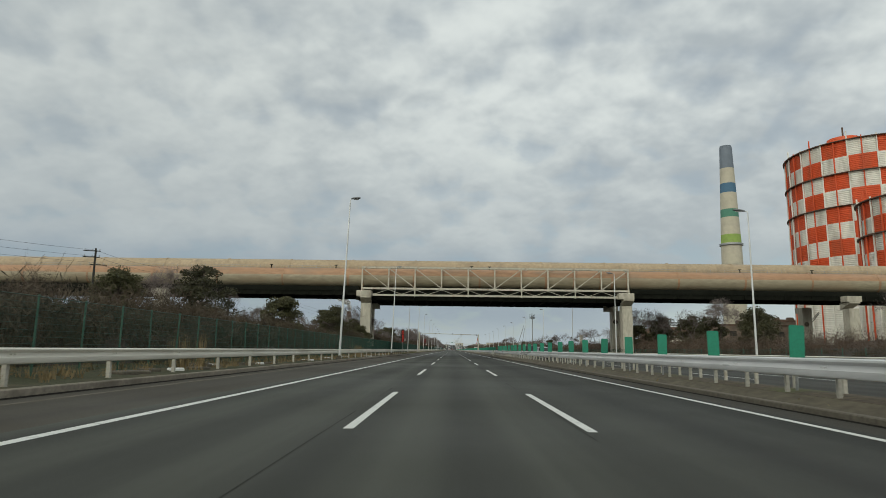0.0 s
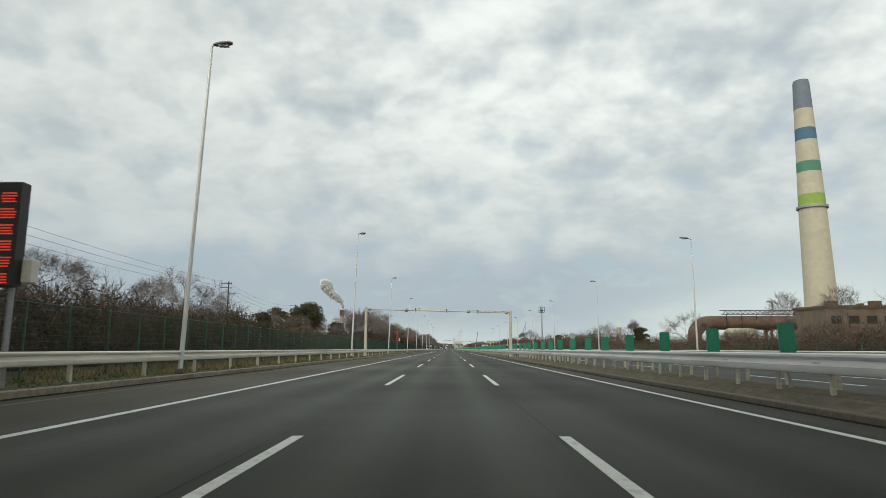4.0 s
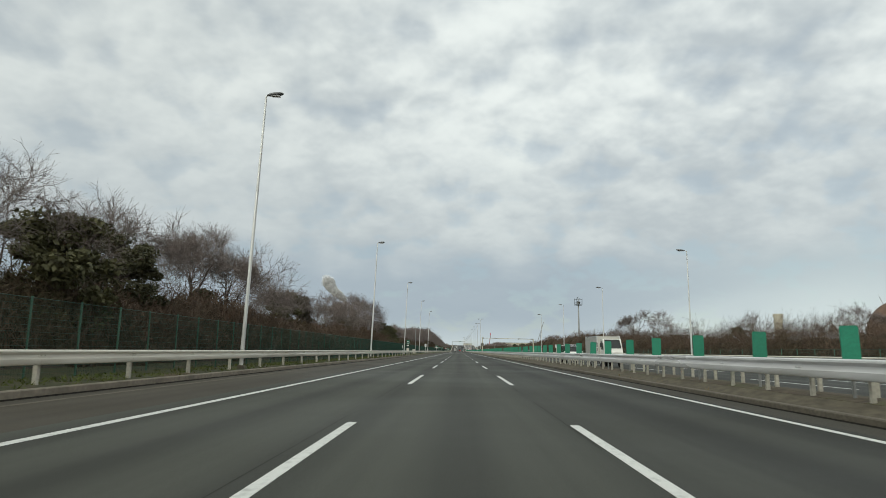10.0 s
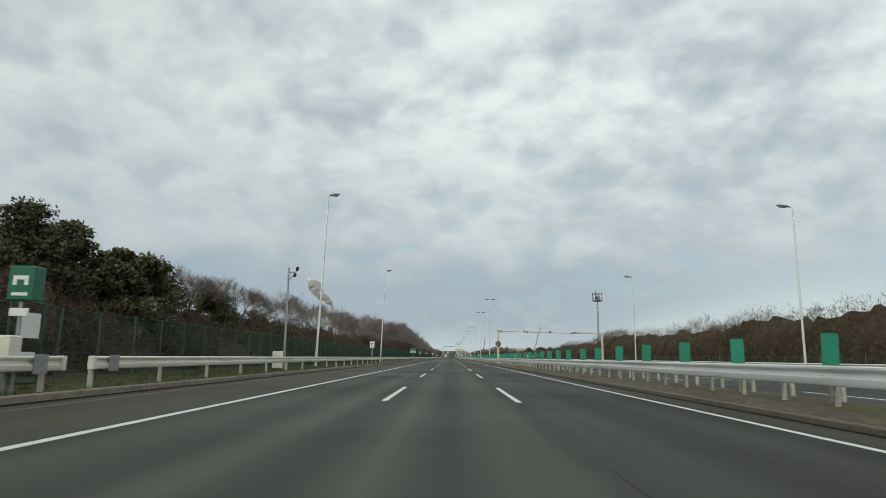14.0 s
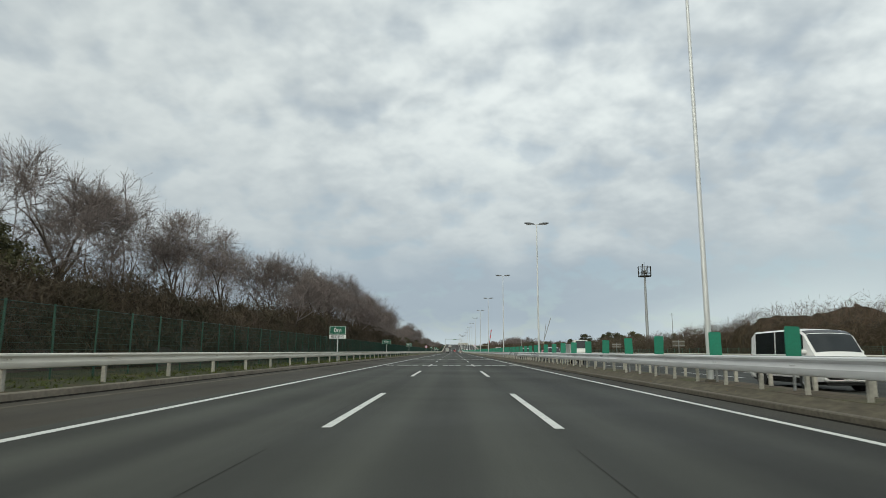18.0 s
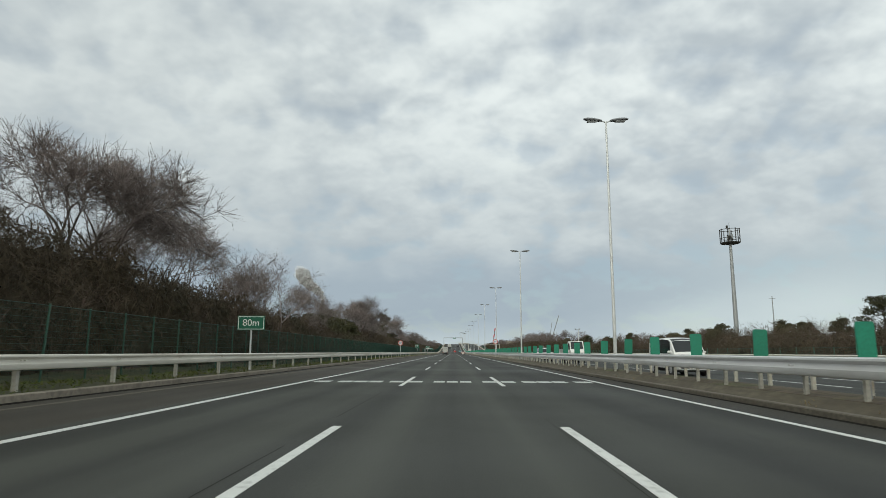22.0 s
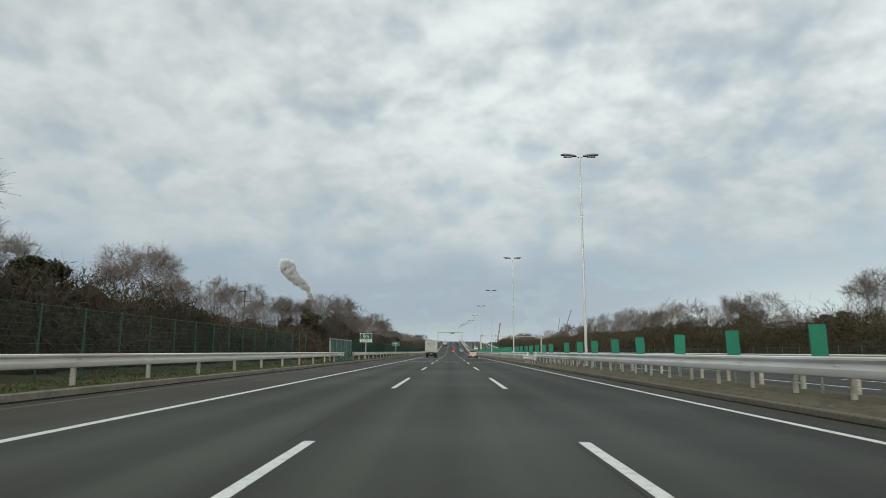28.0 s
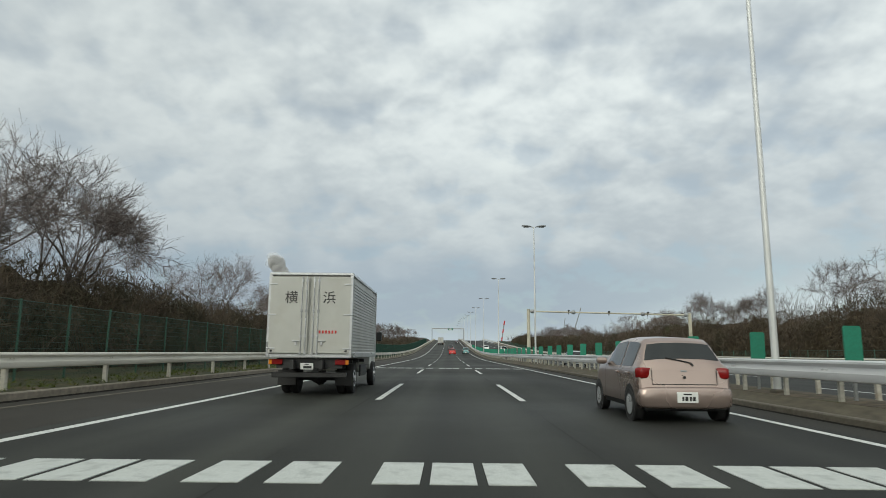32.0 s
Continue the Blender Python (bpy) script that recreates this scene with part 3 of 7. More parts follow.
FINE = [Y0 + 3 * i for i in range(int((1330 - Y0) / 3))]
bank("verge_left", [(-9.15, 0.262), (-9.5, 0.29), (-10.2, 0.31), (-11.0, 0.34), (-11.8, 0.38), (-12.8, 0.5)], FINE, M_LAWN,
     "narrow verge of soil, leaf litter and winter grass", 0.07, 0.6, 1.0)
bank("bank_left", [(-12.6, 0.3), (-13.4, 0.9), (-14.5, 1.5), (-16, 2.1), (-18, 2.6), (-21, 3.0), (-26, 3.2), (-33, 3.0), (-45, 2.5), (-70, 0.6), (-90, -0.4)],
     FINE, M_EARTH, "dark earth bank under the thicket", 1.1, 0.11, 2.0)
bank("verge_right", [(22.52, 0.115), (23.5, 0.17), (25.0, 0.25), (27.5, 0.4)], FINE, M_VERGE, "verge of dry grass beyond the opposite carriageway", 0.1, 0.5, 3.0)
bank("bank_right", [(27.0, 0.2), (29, 0.7), (31.5, 1.3), (35, 1.9), (40, 2.3), (48, 2.2), (60, 1.8), (85, 0.3), (100, -0.5)],
     FINE, M_EARTH, "brown earth bank under the bare trees", 1.0, 0.09, 4.0)


# ---- guard rails ----
WAVE = [(a, b * 1.15) for a, b in ((0.0, 0.30), (0.045, 0.298), (0.078, 0.280), (0.082, 0.250), (0.020, 0.212), (0.002, 0.200), (0.002, 0.178), (0.018, 0.152), (0.082, 0.118), (0.082, 0.045), (0.060, 0.010), (0.015, 0.0))]


def beam_mesh(name, length, side, mat, tall=1.0):
    prof = [(side * a, b * tall) for a, b in WAVE] + [(side * (a - 0.014), b * tall) for a, b in reversed(WAVE)]
    g = Geo().run(prof, [0.0, length])
    for yy in (0.06, 0.18):
        for zz in (0.09, 0.21):
            g.box(side * 0.045, yy, zz, 0.05, 0.03, 0.03)
    return g.mesh(name, mat, 35)


def guardrail(label, x, side, y_from, y_to, z_low, spacing, mat, group, post_part_range, seg=4.0, post_w=0.10, gaps=()):
    root = thing("guardrail", label, "guardrail", group, at=pose(x, y_from, 0))
    post_w = post_w if spacing > 3 else 0.08
    beam = beam_mesh("rail_beam", seg - 0.006, side, mat, 1.0 if spacing > 3 else 1.15)
    post = Geo().box(0, 0, -0.05, post_w, post_w, 1.56, lip=0.012).mesh("rail_post", M_POST)
    bracket = (0.09 if spacing > 3 else 0.24) * side
    y = y_from
    while y < y_to - 0.5:
        if not any(a - 0.1 < y < b - 0.1 for a, b in gaps):
            o = part("rail_beam", beam, mat, root)
            o.matrix_local = pose(0, y - y_from, z_low + rise(y), math.degrees(math.atan2(rise(y + seg) - rise(y), seg)))
        y += seg
    rest = Geo()
    y = y_from + 0.12
    while y < y_to:
        if not any(a < y < b for a, b in gaps):
            if post_part_range[0] <= y <= post_part_range[1]:
                o = part("rail_post", post, M_POST, root)
                o.matrix_local = pose(-bracket, y - y_from, z_low - 0.45 + rise(y))
            else:
                rest.box(-bracket, y - y_from, z_low - 0.5 + rise(y), post_w, post_w, 1.45)
        y += spacing
    if rest.v:
        o = part("far_rail_post", rest, M_POST, root)
        o["kind"] = "stuff"
    return root


guardrail("white double-wave steel guardrail along the hard shoulder, stained below", -9.45, 1, -26, 833, 0.745, 4.0, M_RAIL, "roadside guardrails", (-26, 833), gaps=((413.9, 417.9),))
guardrail("white double-wave steel guardrail beyond the emergency gate", -9.45, 1, 840, 1320, 0.745, 4.0, M_RAIL, "roadside guardrails", (840, 1320))
guardrail("white double-wave steel guardrail on the central reserve", 7.35, -1, -26, 141, 0.70, 2.0, M_RAIL_STEEL, "median guardrails", (-26, 141))
guardrail("white double-wave steel guardrail on the central reserve beyond the crossing gap", 7.35, -1, 146, 832, 0.70, 2.0, M_RAIL_STEEL, "median guardrails", (146, 740))
guardrail("white double-wave steel guardrail on the central reserve up the ramp", 7.35, -1, 839, 1399, 0.70, 2.0, M_RAIL_STEEL, "median guardrails", (839, 1000))
guardrail("white guardrail facing the opposite carriageway", 8.55, 1, -25, 1399, 0.70, 2.0, M_RAIL_STEEL, "median guardrails", (250, 550), seg=8.0)
guardrail("white guardrail at the far side of the opposite carriageway", 22.9, -1, -26, 1318, 0.72, 4.0, M_RAIL, "roadside guardrails", (100, 500), seg=8.0)

# the way in behind the rail at the emergency telephone
stub = thing("guardrail", "short white guardrail length beside the telephone opening", "guardrail", "roadside guardrails", at=pose(-9.45, 414, 0))
part("rail_beam", beam_mesh("rail_beam", 2.55, 1, M_RAIL), M_RAIL, stub).matrix_local = pose(0, 0, 0.745)
for yy, zz in ((0.15, 0.55), (2.1, 0.55)):
    part("rail_post", Geo().box(-0.09, yy, zz, 0.1, 0.1, 1.1, lip=0.012), M_POST, stub)
for yy in (416.62, 417.93):
    cap = thing("guardrail_terminal", "white folded end terminal of the guardrail", "guardrail end", "guardrail ends", at=pose(-9.42, yy, 0.745))
    part("cap", Geo().box(0.0, 0, 0.17, 0.16, 0.14, 0.36, lip=0.02), M_RAIL, cap)
for yy in (415.75, 418.9):
    pl = thing("notice_plate", "pale grey plate bolted to the guardrail", "plate", "rail plates", at=pose(-9.36, yy, 0.74))
    part("plate", Geo().box(0, 0, 0.16, 0.015, 0.5, 0.44, lip=0.004), M_GREY, pl)
gate = thing("fence_gate", "green framed gate with white notices in the mesh fence", "gate", at=pose(-10.95, 417.6, 0.3))
part("gate_frame", Geo().tube((0, -0.5, 0), (0, -0.5, 2.15), 0.035, n=6).tube((0, 0.5, 0), (0, 0.5, 2.15), 0.035, n=6).tube((0, -0.5, 2.15), (0, 0.5, 2.15), 0.035, n=6).tube((0, -0.5, 0.1), (0, 0.5, 0.1), 0.03, n=6), M_FENCE, gate)
part("notice", Geo().box(0.03, -0.05, 1.55, 0.015, 0.75, 0.65, lip=0.004), M_SIGN_WHITE, gate)
part("lower_notice", Geo().box(0.03, -0.05, 0.75, 0.015, 0.6, 0.25, lip=0.004), M_SIGN_WHITE, gate)

# rail ends at the two gaps in the central reserve
for y in (141.3, 145.6, 832.3, 838.6):
    e = thing("rail_end_cap", "white boxed steel end cap of the median guardrail", "guardrail end", "guardrail ends", at=pose(7.30, y, 0.70))
    part("sleeve", Geo().box(0.0, 0, 0.20, 0.15, 0.95, 0.43, lip=0.025), M_WHITE, e)
    part("post", Geo().box(0.11, 0, -0.15, 0.09, 0.09, 0.7, lip=0.01), M_POST, e)
for y, length in ((141.0, 5.2), (831.4, 8.2)):
    low = thing("removable_barrier", "low white removable guardrail across the crossing gap", "barrier", "removable barriers", at=pose(7.12, y, 0))
    part("rail_beam", beam_mesh("rail_beam", length, -1, M_RAIL), M_RAIL, low).matrix_local = pose(0, 0, 0.47)
    for k in (0.25, length - 0.25):
        part("end_sleeve", Geo().box(-0.02, k, 0.645, 0.16, 0.8, 0.37, lip=0.025), M_WHITE, low)
    k = 0.9
    while k < length - 0.5:
        part("leg", Geo().box(0.07, k, 0.35, 0.08, 0.08, 0.7, lip=0.01), M_POST, low)
        k += 1.6

# ---- green anti-glare panels on the central reserve ----
pan = Geo()
pan.run([(-0.155, -0.40), (-0.172, -0.37), (-0.175, 0.36), (-0.15, 0.40), (0.15, 0.40), (0.175, 0.36), (0.172, -0.37), (0.155, -0.40)], [-0.02, 0.0, 0.02])
for zz in (-0.3, 0.0, 0.3):
    pan.box(0, 0.02, zz, 0.32, 0.03, 0.03)
pan_mesh, pan_post = pan.mesh("panel", M_PANEL), Geo().tube((0, 0.045, 0), (0, 0.045, 1.2), 0.035, n=8).mesh("panel_post", M_GREY, 40)
first = None
# stretches between lamps and gaps, each with its own spacing phase: from, to, one board's place
SPANS = ((147, 222, 206.0), (222, 247, 229.4), (247, 300, 259.2), (300, 361, 309.0), (361, 411, 386.6), (411, 470, 414.6), (470, 531, 494.0), (531, 567, 548.9), (567, 603, 576.1), (603, 655, 628.3),
         (655, 688, 685.4), (688, 741, 712.1), (741, 824, 816.4), (824, 870, 831.3), (870, 1090, 878.3))
PANEL_YS = [44.1 + 4.645 * k for k in range(-15, 21)]
for a, b, y in SPANS:
    PANEL_YS += [y + 4.15 * k for k in range(math.ceil((a - y) / 4.15), math.ceil((b - y) / 4.15))]
for y in PANEL_YS:
    if 140.5 < y < 146.5:
        continue
    at = pose(7.82 + rng.normal(0, 0.012), y + rng.normal(0, 0.1), rise(y) + (0.22 if y < 146 else 0.13), rng.normal(0, 0.8), rng.normal(0, 1.0), rng.normal(0, 4))
    if first is None:
        first = thing("anti_glare_panel", "green anti-glare board on a post between the median rails", "anti-glare panel", "anti-glare panels", at=at)
        part("panel", pan_mesh, M_PANEL, first).location = (0, 0, 1.23)
        part("post", pan_post, M_GREY, first)
    else:
        copy_thing(first, at)


# ---- green mesh fence on the left verge ----
def fence(name, x, y_from, y_to, z0, z1, step, label, parts_from, parts_to, wire):
    root = thing(name, label, "fence", "roadside fences", at=pose(x, y_from, 0))
    post = Geo().tube((0, 0, 0), (0, 0, z1 - z0 + 0.35), 0.03, n=6).mesh("fence_post", M_FENCE_POST, 40)
    rest = Geo()
    y = y_from
    while y < y_to:
        if parts_from <= y <= parts_to:
            part("fence_post", post, M_FENCE_POST, root).matrix_local = pose(rng.normal(0, 0.01), y - y_from, z0 - 0.3 + rise(y), rng.normal(0, 0.7), rng.normal(0, 0.7))
        else:
            rest.tube((0, y - y_from, z0 - 0.3 + rise(y)), (0, y - y_from, z1 + 0.05 + rise(y)), 0.03, n=5)
        y += step
    segs = []
    for k in range(int((y_to - y_from) / 6)):
        a, b = 6 * k, 6 * k + 6
        ra, rb = rise(y_from + a), rise(y_from + b)
        for i in range(13):
            z = lerp(z0, z1, i / 12)
            segs.append((0.035, a, z + ra, 0.035, b, z + rb, *((0.012, 0.012) if i in (0, 12) else (0.005, 0.005))))
        for i in range(int(6 / wire)):
            u = a + wire * i
            segs.append((0.04, u, z0 + ra, 0.04, u + 0.02, z1 + ra, 0.005, 0.005))
    o = part("wire_mesh", fast_mesh("wire_mesh", *twig_tubes(segs, 3), M_FENCE), M_FENCE, root)
    o["kind"] = "stuff"
    if rest.v:
        part("far_fence_post", rest, M_FENCE_POST, root)["kind"] = "stuff"
    return root


fence("mesh_fence", -11.1, -24, 827, 0.3, 2.4, 2.1, "green wire-mesh fence with slim green posts before the thicket", 30, 640, 0.085)
fence("mesh_fence", -11.1, 842, 1200, 0.3, 2.4, 2.1, "green wire-mesh fence with slim posts beyond the emergency gate", 842, 1000, 0.08)
fence("mesh_fence", 26.0, -24, 1200, 0.25, 1.55, 2.4, "low brownish-green wire-mesh fence beyond the opposite carriageway", 200, 700, 0.18)

# ---- street lamps ----
def lamp_head(parent, x, y, z, side, size=1.0):
    """A long cobra-head lantern; side points over the road."""
    g = Geo()
    secs = [(0.0, 0.07, 0.05), (0.12, 0.11, 0.09), (0.45, 0.15, 0.12), (0.75, 0.14, 0.10), (0.92, 0.08, 0.05)]
    n = 10
    for u, w, h in secs:
        for i in range(n):
            a = 2 * math.pi * i / n
            g.v.append((x + side * u * size, y + w * math.cos(a), z + 0.10 * u + h * math.sin(a) * (1.0 if math.sin(a) > 0 else 0.6)))
    for k in range(len(secs) - 1):
        g.f += [(k * n + i, k * n + (i + 1) % n, (k + 1) * n + (i + 1) % n, (k + 1) * n + i) for i in range(n)]
    g.f += [tuple(range(n - 1, -1, -1)), tuple(range((len(secs) - 1) * n, len(secs) * n))]
    head = part("lamp_head", g, M_LAMP_HEAD, parent, smooth=50)
    part("lens", Geo().box(x + side * 0.5 * size, y, z - 0.035, 0.5 * size, 0.2, 0.05, lip=0.02), M_LENS, head)
    return head


def street_lamp(label, group, height, arms, at, reach=0.2, size=1.0):
    root = thing("street_lamp", label, "street lamp", group, at=at)
    g = Geo()
    g.turned((0, 0, 0), [(0.09, 0), (0.085, 1.2), (0.072, 5), (0.05, height - 0.4), (0.04, height)], 12)
    part("pole", g, M_LAMP_POLE, root, smooth=40)
    part("base_plate", Geo().box(0, 0, 0.03, 0.42, 0.42, 0.06, lip=0.01).box(0, 0, 0.16, 0.26, 0.26, 0.2, lip=0.03), M_KERB, root)
    for s in arms:
        part("arm", Geo().tube((0, 0, height - 0.05), (s * (reach + 0.02), 0, height + 0.03), 0.04, 0.03, 8), M_LAMP_POLE, root, smooth=40)
        lamp_head(root, s * reach, 0, height + 0.03, s, size)
    return root


LEFT_LAMPS = [(-8.9, 36.5, 12.85), (-8.9, 77.7, 12.85), (-8.9, 119.8, 12.85), (-9.55, 160.5, 12.7), (-9.7, 201.0, 12.7), (-9.7, 242.0, 12.7), (-9.7, 284.8, 12.7),
              (-9.7, 323.5, 12.7), (-9.7, 363.9, 12.7), (-9.7, 405.1, 12.7), (-9.7, 446.1, 12.7), (-9.7, 487.2, 12.7)]
lamp_l = street_lamp("tall slim galvanised street lamp with one lantern behind the guardrail", "roadside street lamps", 12.6, (1,), pose(-9.82, 242, 0.2, 0, 1.9, 0), 0.06, 0.8)
for x, y, z in LEFT_LAMPS:
    if y != 242.0:
        copy_thing(lamp_l, pose(x + (0.15 if y > 150 else 0), y, z - 12.5, 0, 1.9, 0))
lamp_r = street_lamp("tall slim galvanised street lamp with one lantern by the opposite carriageway", "opposite street lamps", 12.0, (-1,), pose(24.7, 241.6, 0.2))
for x, y in ((22.9, 36), (22.9, 77.5), (22.9, 118.4), (24.4, 158.0), (24.7, 200.5), (24.7, 285), (24.7, 323.2), (24.7, 364.2), (24.7, 405), (24.7, 446), (24.7, 486.5)):
    copy_thing(lamp_r, pose(x, y, 0.2))
lamp_c = street_lamp("tall slim street lamp with two opposed lanterns on the central reserve", "median street lamps", 12.55, (1, -1), pose(7.74, 527.5, 0.13))
for y in (565.0, 604.8, 646.6, 688.2, 730.2, 772.0, 814.2, 855.8, 897.8, 939.4, 981, 1022.5, 1064, 1105.5, 1147, 1188.5, 1230, 1271.5, 1313, 1354.5, 1396):
    copy_thing(lamp_c, pose(7.74, y, 0.13 + rise(y)))


# ---- the pipe bridge across the road ----
bridge = thing("pipe_bridge", "industrial pipe bridge crossing the road, cream truss and rusty tan pipes", "pipe bridge", at=pose(0, 131, 0))
BX0, BX1, BZ0, BZ1 = -15.05, 28.4, 10.9, 14.35


def pipe_run(y, z, r, mat, label, low=None):
    g = Geo()
    prof = []
    x = -170.0
    while x < 230:
        prof += [(r, x), (r, x + 10.6), (r + 0.07, x + 10.6), (r + 0.07, x + 10.9), (r, x + 10.9)]
        x += 10.9
    g.turned((0, y, z), prof, 28, "x")
    if low:
        under = Geo()
        prof = []
        for k in range(15):
            a = radians(-95 + 7.5 * k)
            prof.append((y - (r + 0.012) * math.cos(a), z + (r + 0.012) * math.sin(a)))
        for k in range(14):
            (ya, za), (yb, zb) = prof[k], prof[k + 1]
            for xa in range(-170, 230, 20):
                under.add([(xa, ya, za), (xa + 20, ya, za), (xa + 20, yb, zb), (xa, yb, zb)], [(0, 1, 2, 3)])
        part("lower_coat", under, low, bridge, "pale greenish paint on the lower half of the pipe", smooth=40)
    part("pipe", g, mat, bridge, label, smooth=35)


pipe_run(2.3, 12.86, 1.54, M_PIPE, "rust-stained tan pipe", M_PIPE_LOW)
pipe_run(6.4, 14.85, 1.55, M_PIPE_TOP, "pale tan pipe")
pipe_run(10.9, 13.0, 1.45, M_PIPE_TOP, "pale tan pipe")
deck = Geo()
deck.box((BX0 + BX1) / 2, 7.2, 9.70, BX1 - BX0 + 2, 13.0, 0.12)
side_beams = Geo()
x = -176.0
while x < 192:
    inside = BX0 - 1 < x < BX1 + 1
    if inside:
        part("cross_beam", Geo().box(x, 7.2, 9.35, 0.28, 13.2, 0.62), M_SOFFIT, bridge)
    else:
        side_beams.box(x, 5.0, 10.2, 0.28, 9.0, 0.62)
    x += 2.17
# girders run tall in the shade colour to darken behind the lower bracing
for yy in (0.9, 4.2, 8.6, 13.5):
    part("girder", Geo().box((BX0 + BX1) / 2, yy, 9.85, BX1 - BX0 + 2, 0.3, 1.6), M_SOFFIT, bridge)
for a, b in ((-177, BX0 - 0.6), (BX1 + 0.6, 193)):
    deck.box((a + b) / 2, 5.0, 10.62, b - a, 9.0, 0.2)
part("underdeck", deck, M_SOFFIT, bridge, "steel underside with cross beams, coloured dark for its shade")
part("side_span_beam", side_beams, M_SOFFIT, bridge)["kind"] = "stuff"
# side skirts take the same shade colour, a dark band below the pipe
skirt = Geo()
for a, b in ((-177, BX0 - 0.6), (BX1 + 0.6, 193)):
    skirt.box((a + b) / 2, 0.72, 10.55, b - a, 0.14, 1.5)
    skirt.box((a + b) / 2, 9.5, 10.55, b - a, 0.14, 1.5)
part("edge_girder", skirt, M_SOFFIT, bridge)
for name, yy in (("front_truss", 0.0), ("rear_truss", 14.0)):
    tr = part(name, Geo().box((BX0 + BX1) / 2, yy, BZ1, BX1 - BX0 + 0.3, 0.24, 0.24).box((BX0 + BX1) / 2, yy, BZ0, BX1 - BX0 + 0.3, 0.26, 0.3), M_TRUSS, bridge, "cream painted steel truss")
    n = 10
    for i in range(n + 1):
        xx = lerp(BX0, BX1, i / n)
        part("truss_vertical", Geo().box(xx, yy, (BZ0 + BZ1) / 2, 0.22, 0.2, BZ1 - BZ0 - 0.25), M_TRUSS, tr)
        if i < n:
            x2 = lerp(BX0, BX1, (i + 1) / n)
            a, b = ((xx, BZ1 - 0.1), (x2, BZ0 + 0.1)) if i < n / 2 else ((xx, BZ0 + 0.1), (x2, BZ1 - 0.1))
            part("truss_diagonal", Geo().tube((a[0], yy, a[1]), (b[0], yy, b[1]), 0.085, n=4), M_TRUSS, tr)
    part("walkway_beam", Geo().box((BX0 + BX1) / 2, yy - 0.25 if yy < 7 else yy + 0.25, 9.82, BX1 - BX0 + 0.8, 0.18, 0.3), M_TRUSS, tr)
    for i in range(0, n + 1, 2):
        xx = lerp(BX0, BX1, i / n)
        part("hanger", Geo().box(xx, yy - 0.28 if yy < 7 else yy + 0.28, 10.25, 0.18, 0.16, 1.3), M_TRUSS, tr)
for i in range(20):
    xa, xb = lerp(BX0, BX1, i / 20), lerp(BX0, BX1, (i + 1) / 20)
    za, zb = (9.98, 10.74) if i % 2 else (10.74, 9.98)
    part("lower_brace", Geo().tube((xa, -0.1, za), (xb, -0.1, zb), 0.05, n=4), M_TRUSS, bridge)
lat = Geo()
for i in range(11):
    xx = lerp(BX0, BX1, i / 10)
    lat.box(xx, 7, BZ1, 0.16, 13.8, 0.16)
    if i < 10:
        lat.tube((xx, 0.2, BZ1), (lerp(BX0, BX1, (i + 1) / 10), 7, BZ1), 0.06, n=4)
part("top_bracing", lat, M_TRUSS, bridge)
for i in range(11):
    xx = lerp(BX0, BX1, i / 10)
    part("pipe_hoop", Geo().turned((xx, 2.3, 12.86), [(1.54, -0.06), (1.6, -0.06), (1.6, 0.06), (1.54, 0.06)], 28, "x"), M_PIPE, bridge, smooth=35)

for xx in (3.0, 6.0, -20, -31, 48, 60):
    part("valve", Geo().tube((xx, 3.0, 14.2), (xx, 3.0, 15.0), 0.09, n=8).box(xx, 3.0, 15.05, 0.5, 0.12, 0.1), M_SOFFIT, bridge)
rail_g = Geo()
for zz in (14.75, 15.1):
    rail_g.tube((-170, 4.2, zz), (190, 4.2, zz), 0.025, n=4)
xx = -170
while xx < 190:
    rail_g.tube((xx, 4.2, 13.4), (xx, 4.2, 15.1), 0.025, n=4)
    xx += 2.4
part("handrail", rail_g, M_GREY, bridge)


def pier(x, group_label, skew=0.0, dx=0.0, dy=0.0):
    p = thing("bridge_pier", group_label, "bridge pier", "bridge piers", at=pose(x, 131, 0))
    for yy, xo in ((dy, 0.0), (13.4, skew)):
        c = part("column", Geo().box(xo, yy, 4.0, 1.62, 1.7, 9.0, lip=0.06), M_CONCRETE, p)
        part("plinth", Geo().box(xo, yy, 0.2, 2.6, 2.6, 1.2, lip=0.05), M_CONCRETE, p)
        if yy < 10:
            continue
        hoop = Geo().turned((xo - 0.2, yy - 0.88, 6.5), [(0.36, -0.03), (0.42, -0.03), (0.42, 0.05), (0.36, 0.05)], 20, "y")
        part("round_fitting", hoop, M_KERB, c)
    for a, b, za, zb in ((-1.2, 1.4, 9.3, 8.4), (12.5, 15.0, 8.3, 8.6)):
        beam = Geo().add([(-0.85, a, za), (0.85, a, za), (0.85 + skew * b / 13.4, b, zb), (-0.85 + skew * b / 13.4, b, zb), (-0.85, a, 9.52), (0.85, a, 9.52), (0.85 + skew * b / 13.4, b, 9.52), (-0.85 + skew * b / 13.4, b, 9.52)],
                 [(0, 1, 2, 3), (4, 5, 6, 7), (0, 1, 5, 4), (1, 2, 6, 5), (2, 3, 7, 6), (3, 0, 4, 7)])
        part("cross_head", beam, M_CONCRETE, p)
    part("bearing_block", Geo().box(dx, -0.3, 10.0, 2.4, 1.7, 0.95, lip=0.06), M_CONCRETE, p)
    q = 1 if x > 0 else -1
    for dz in (0.0, 0.45):
        part("brace", Geo().tube((skew + 0.8 * q, 12.6, 6.9 + dz), (skew + 2.2 * q, 12.6, 8.5 + dz * 0.5), 0.06, n=6), M_SOFFIT, p)
    return p


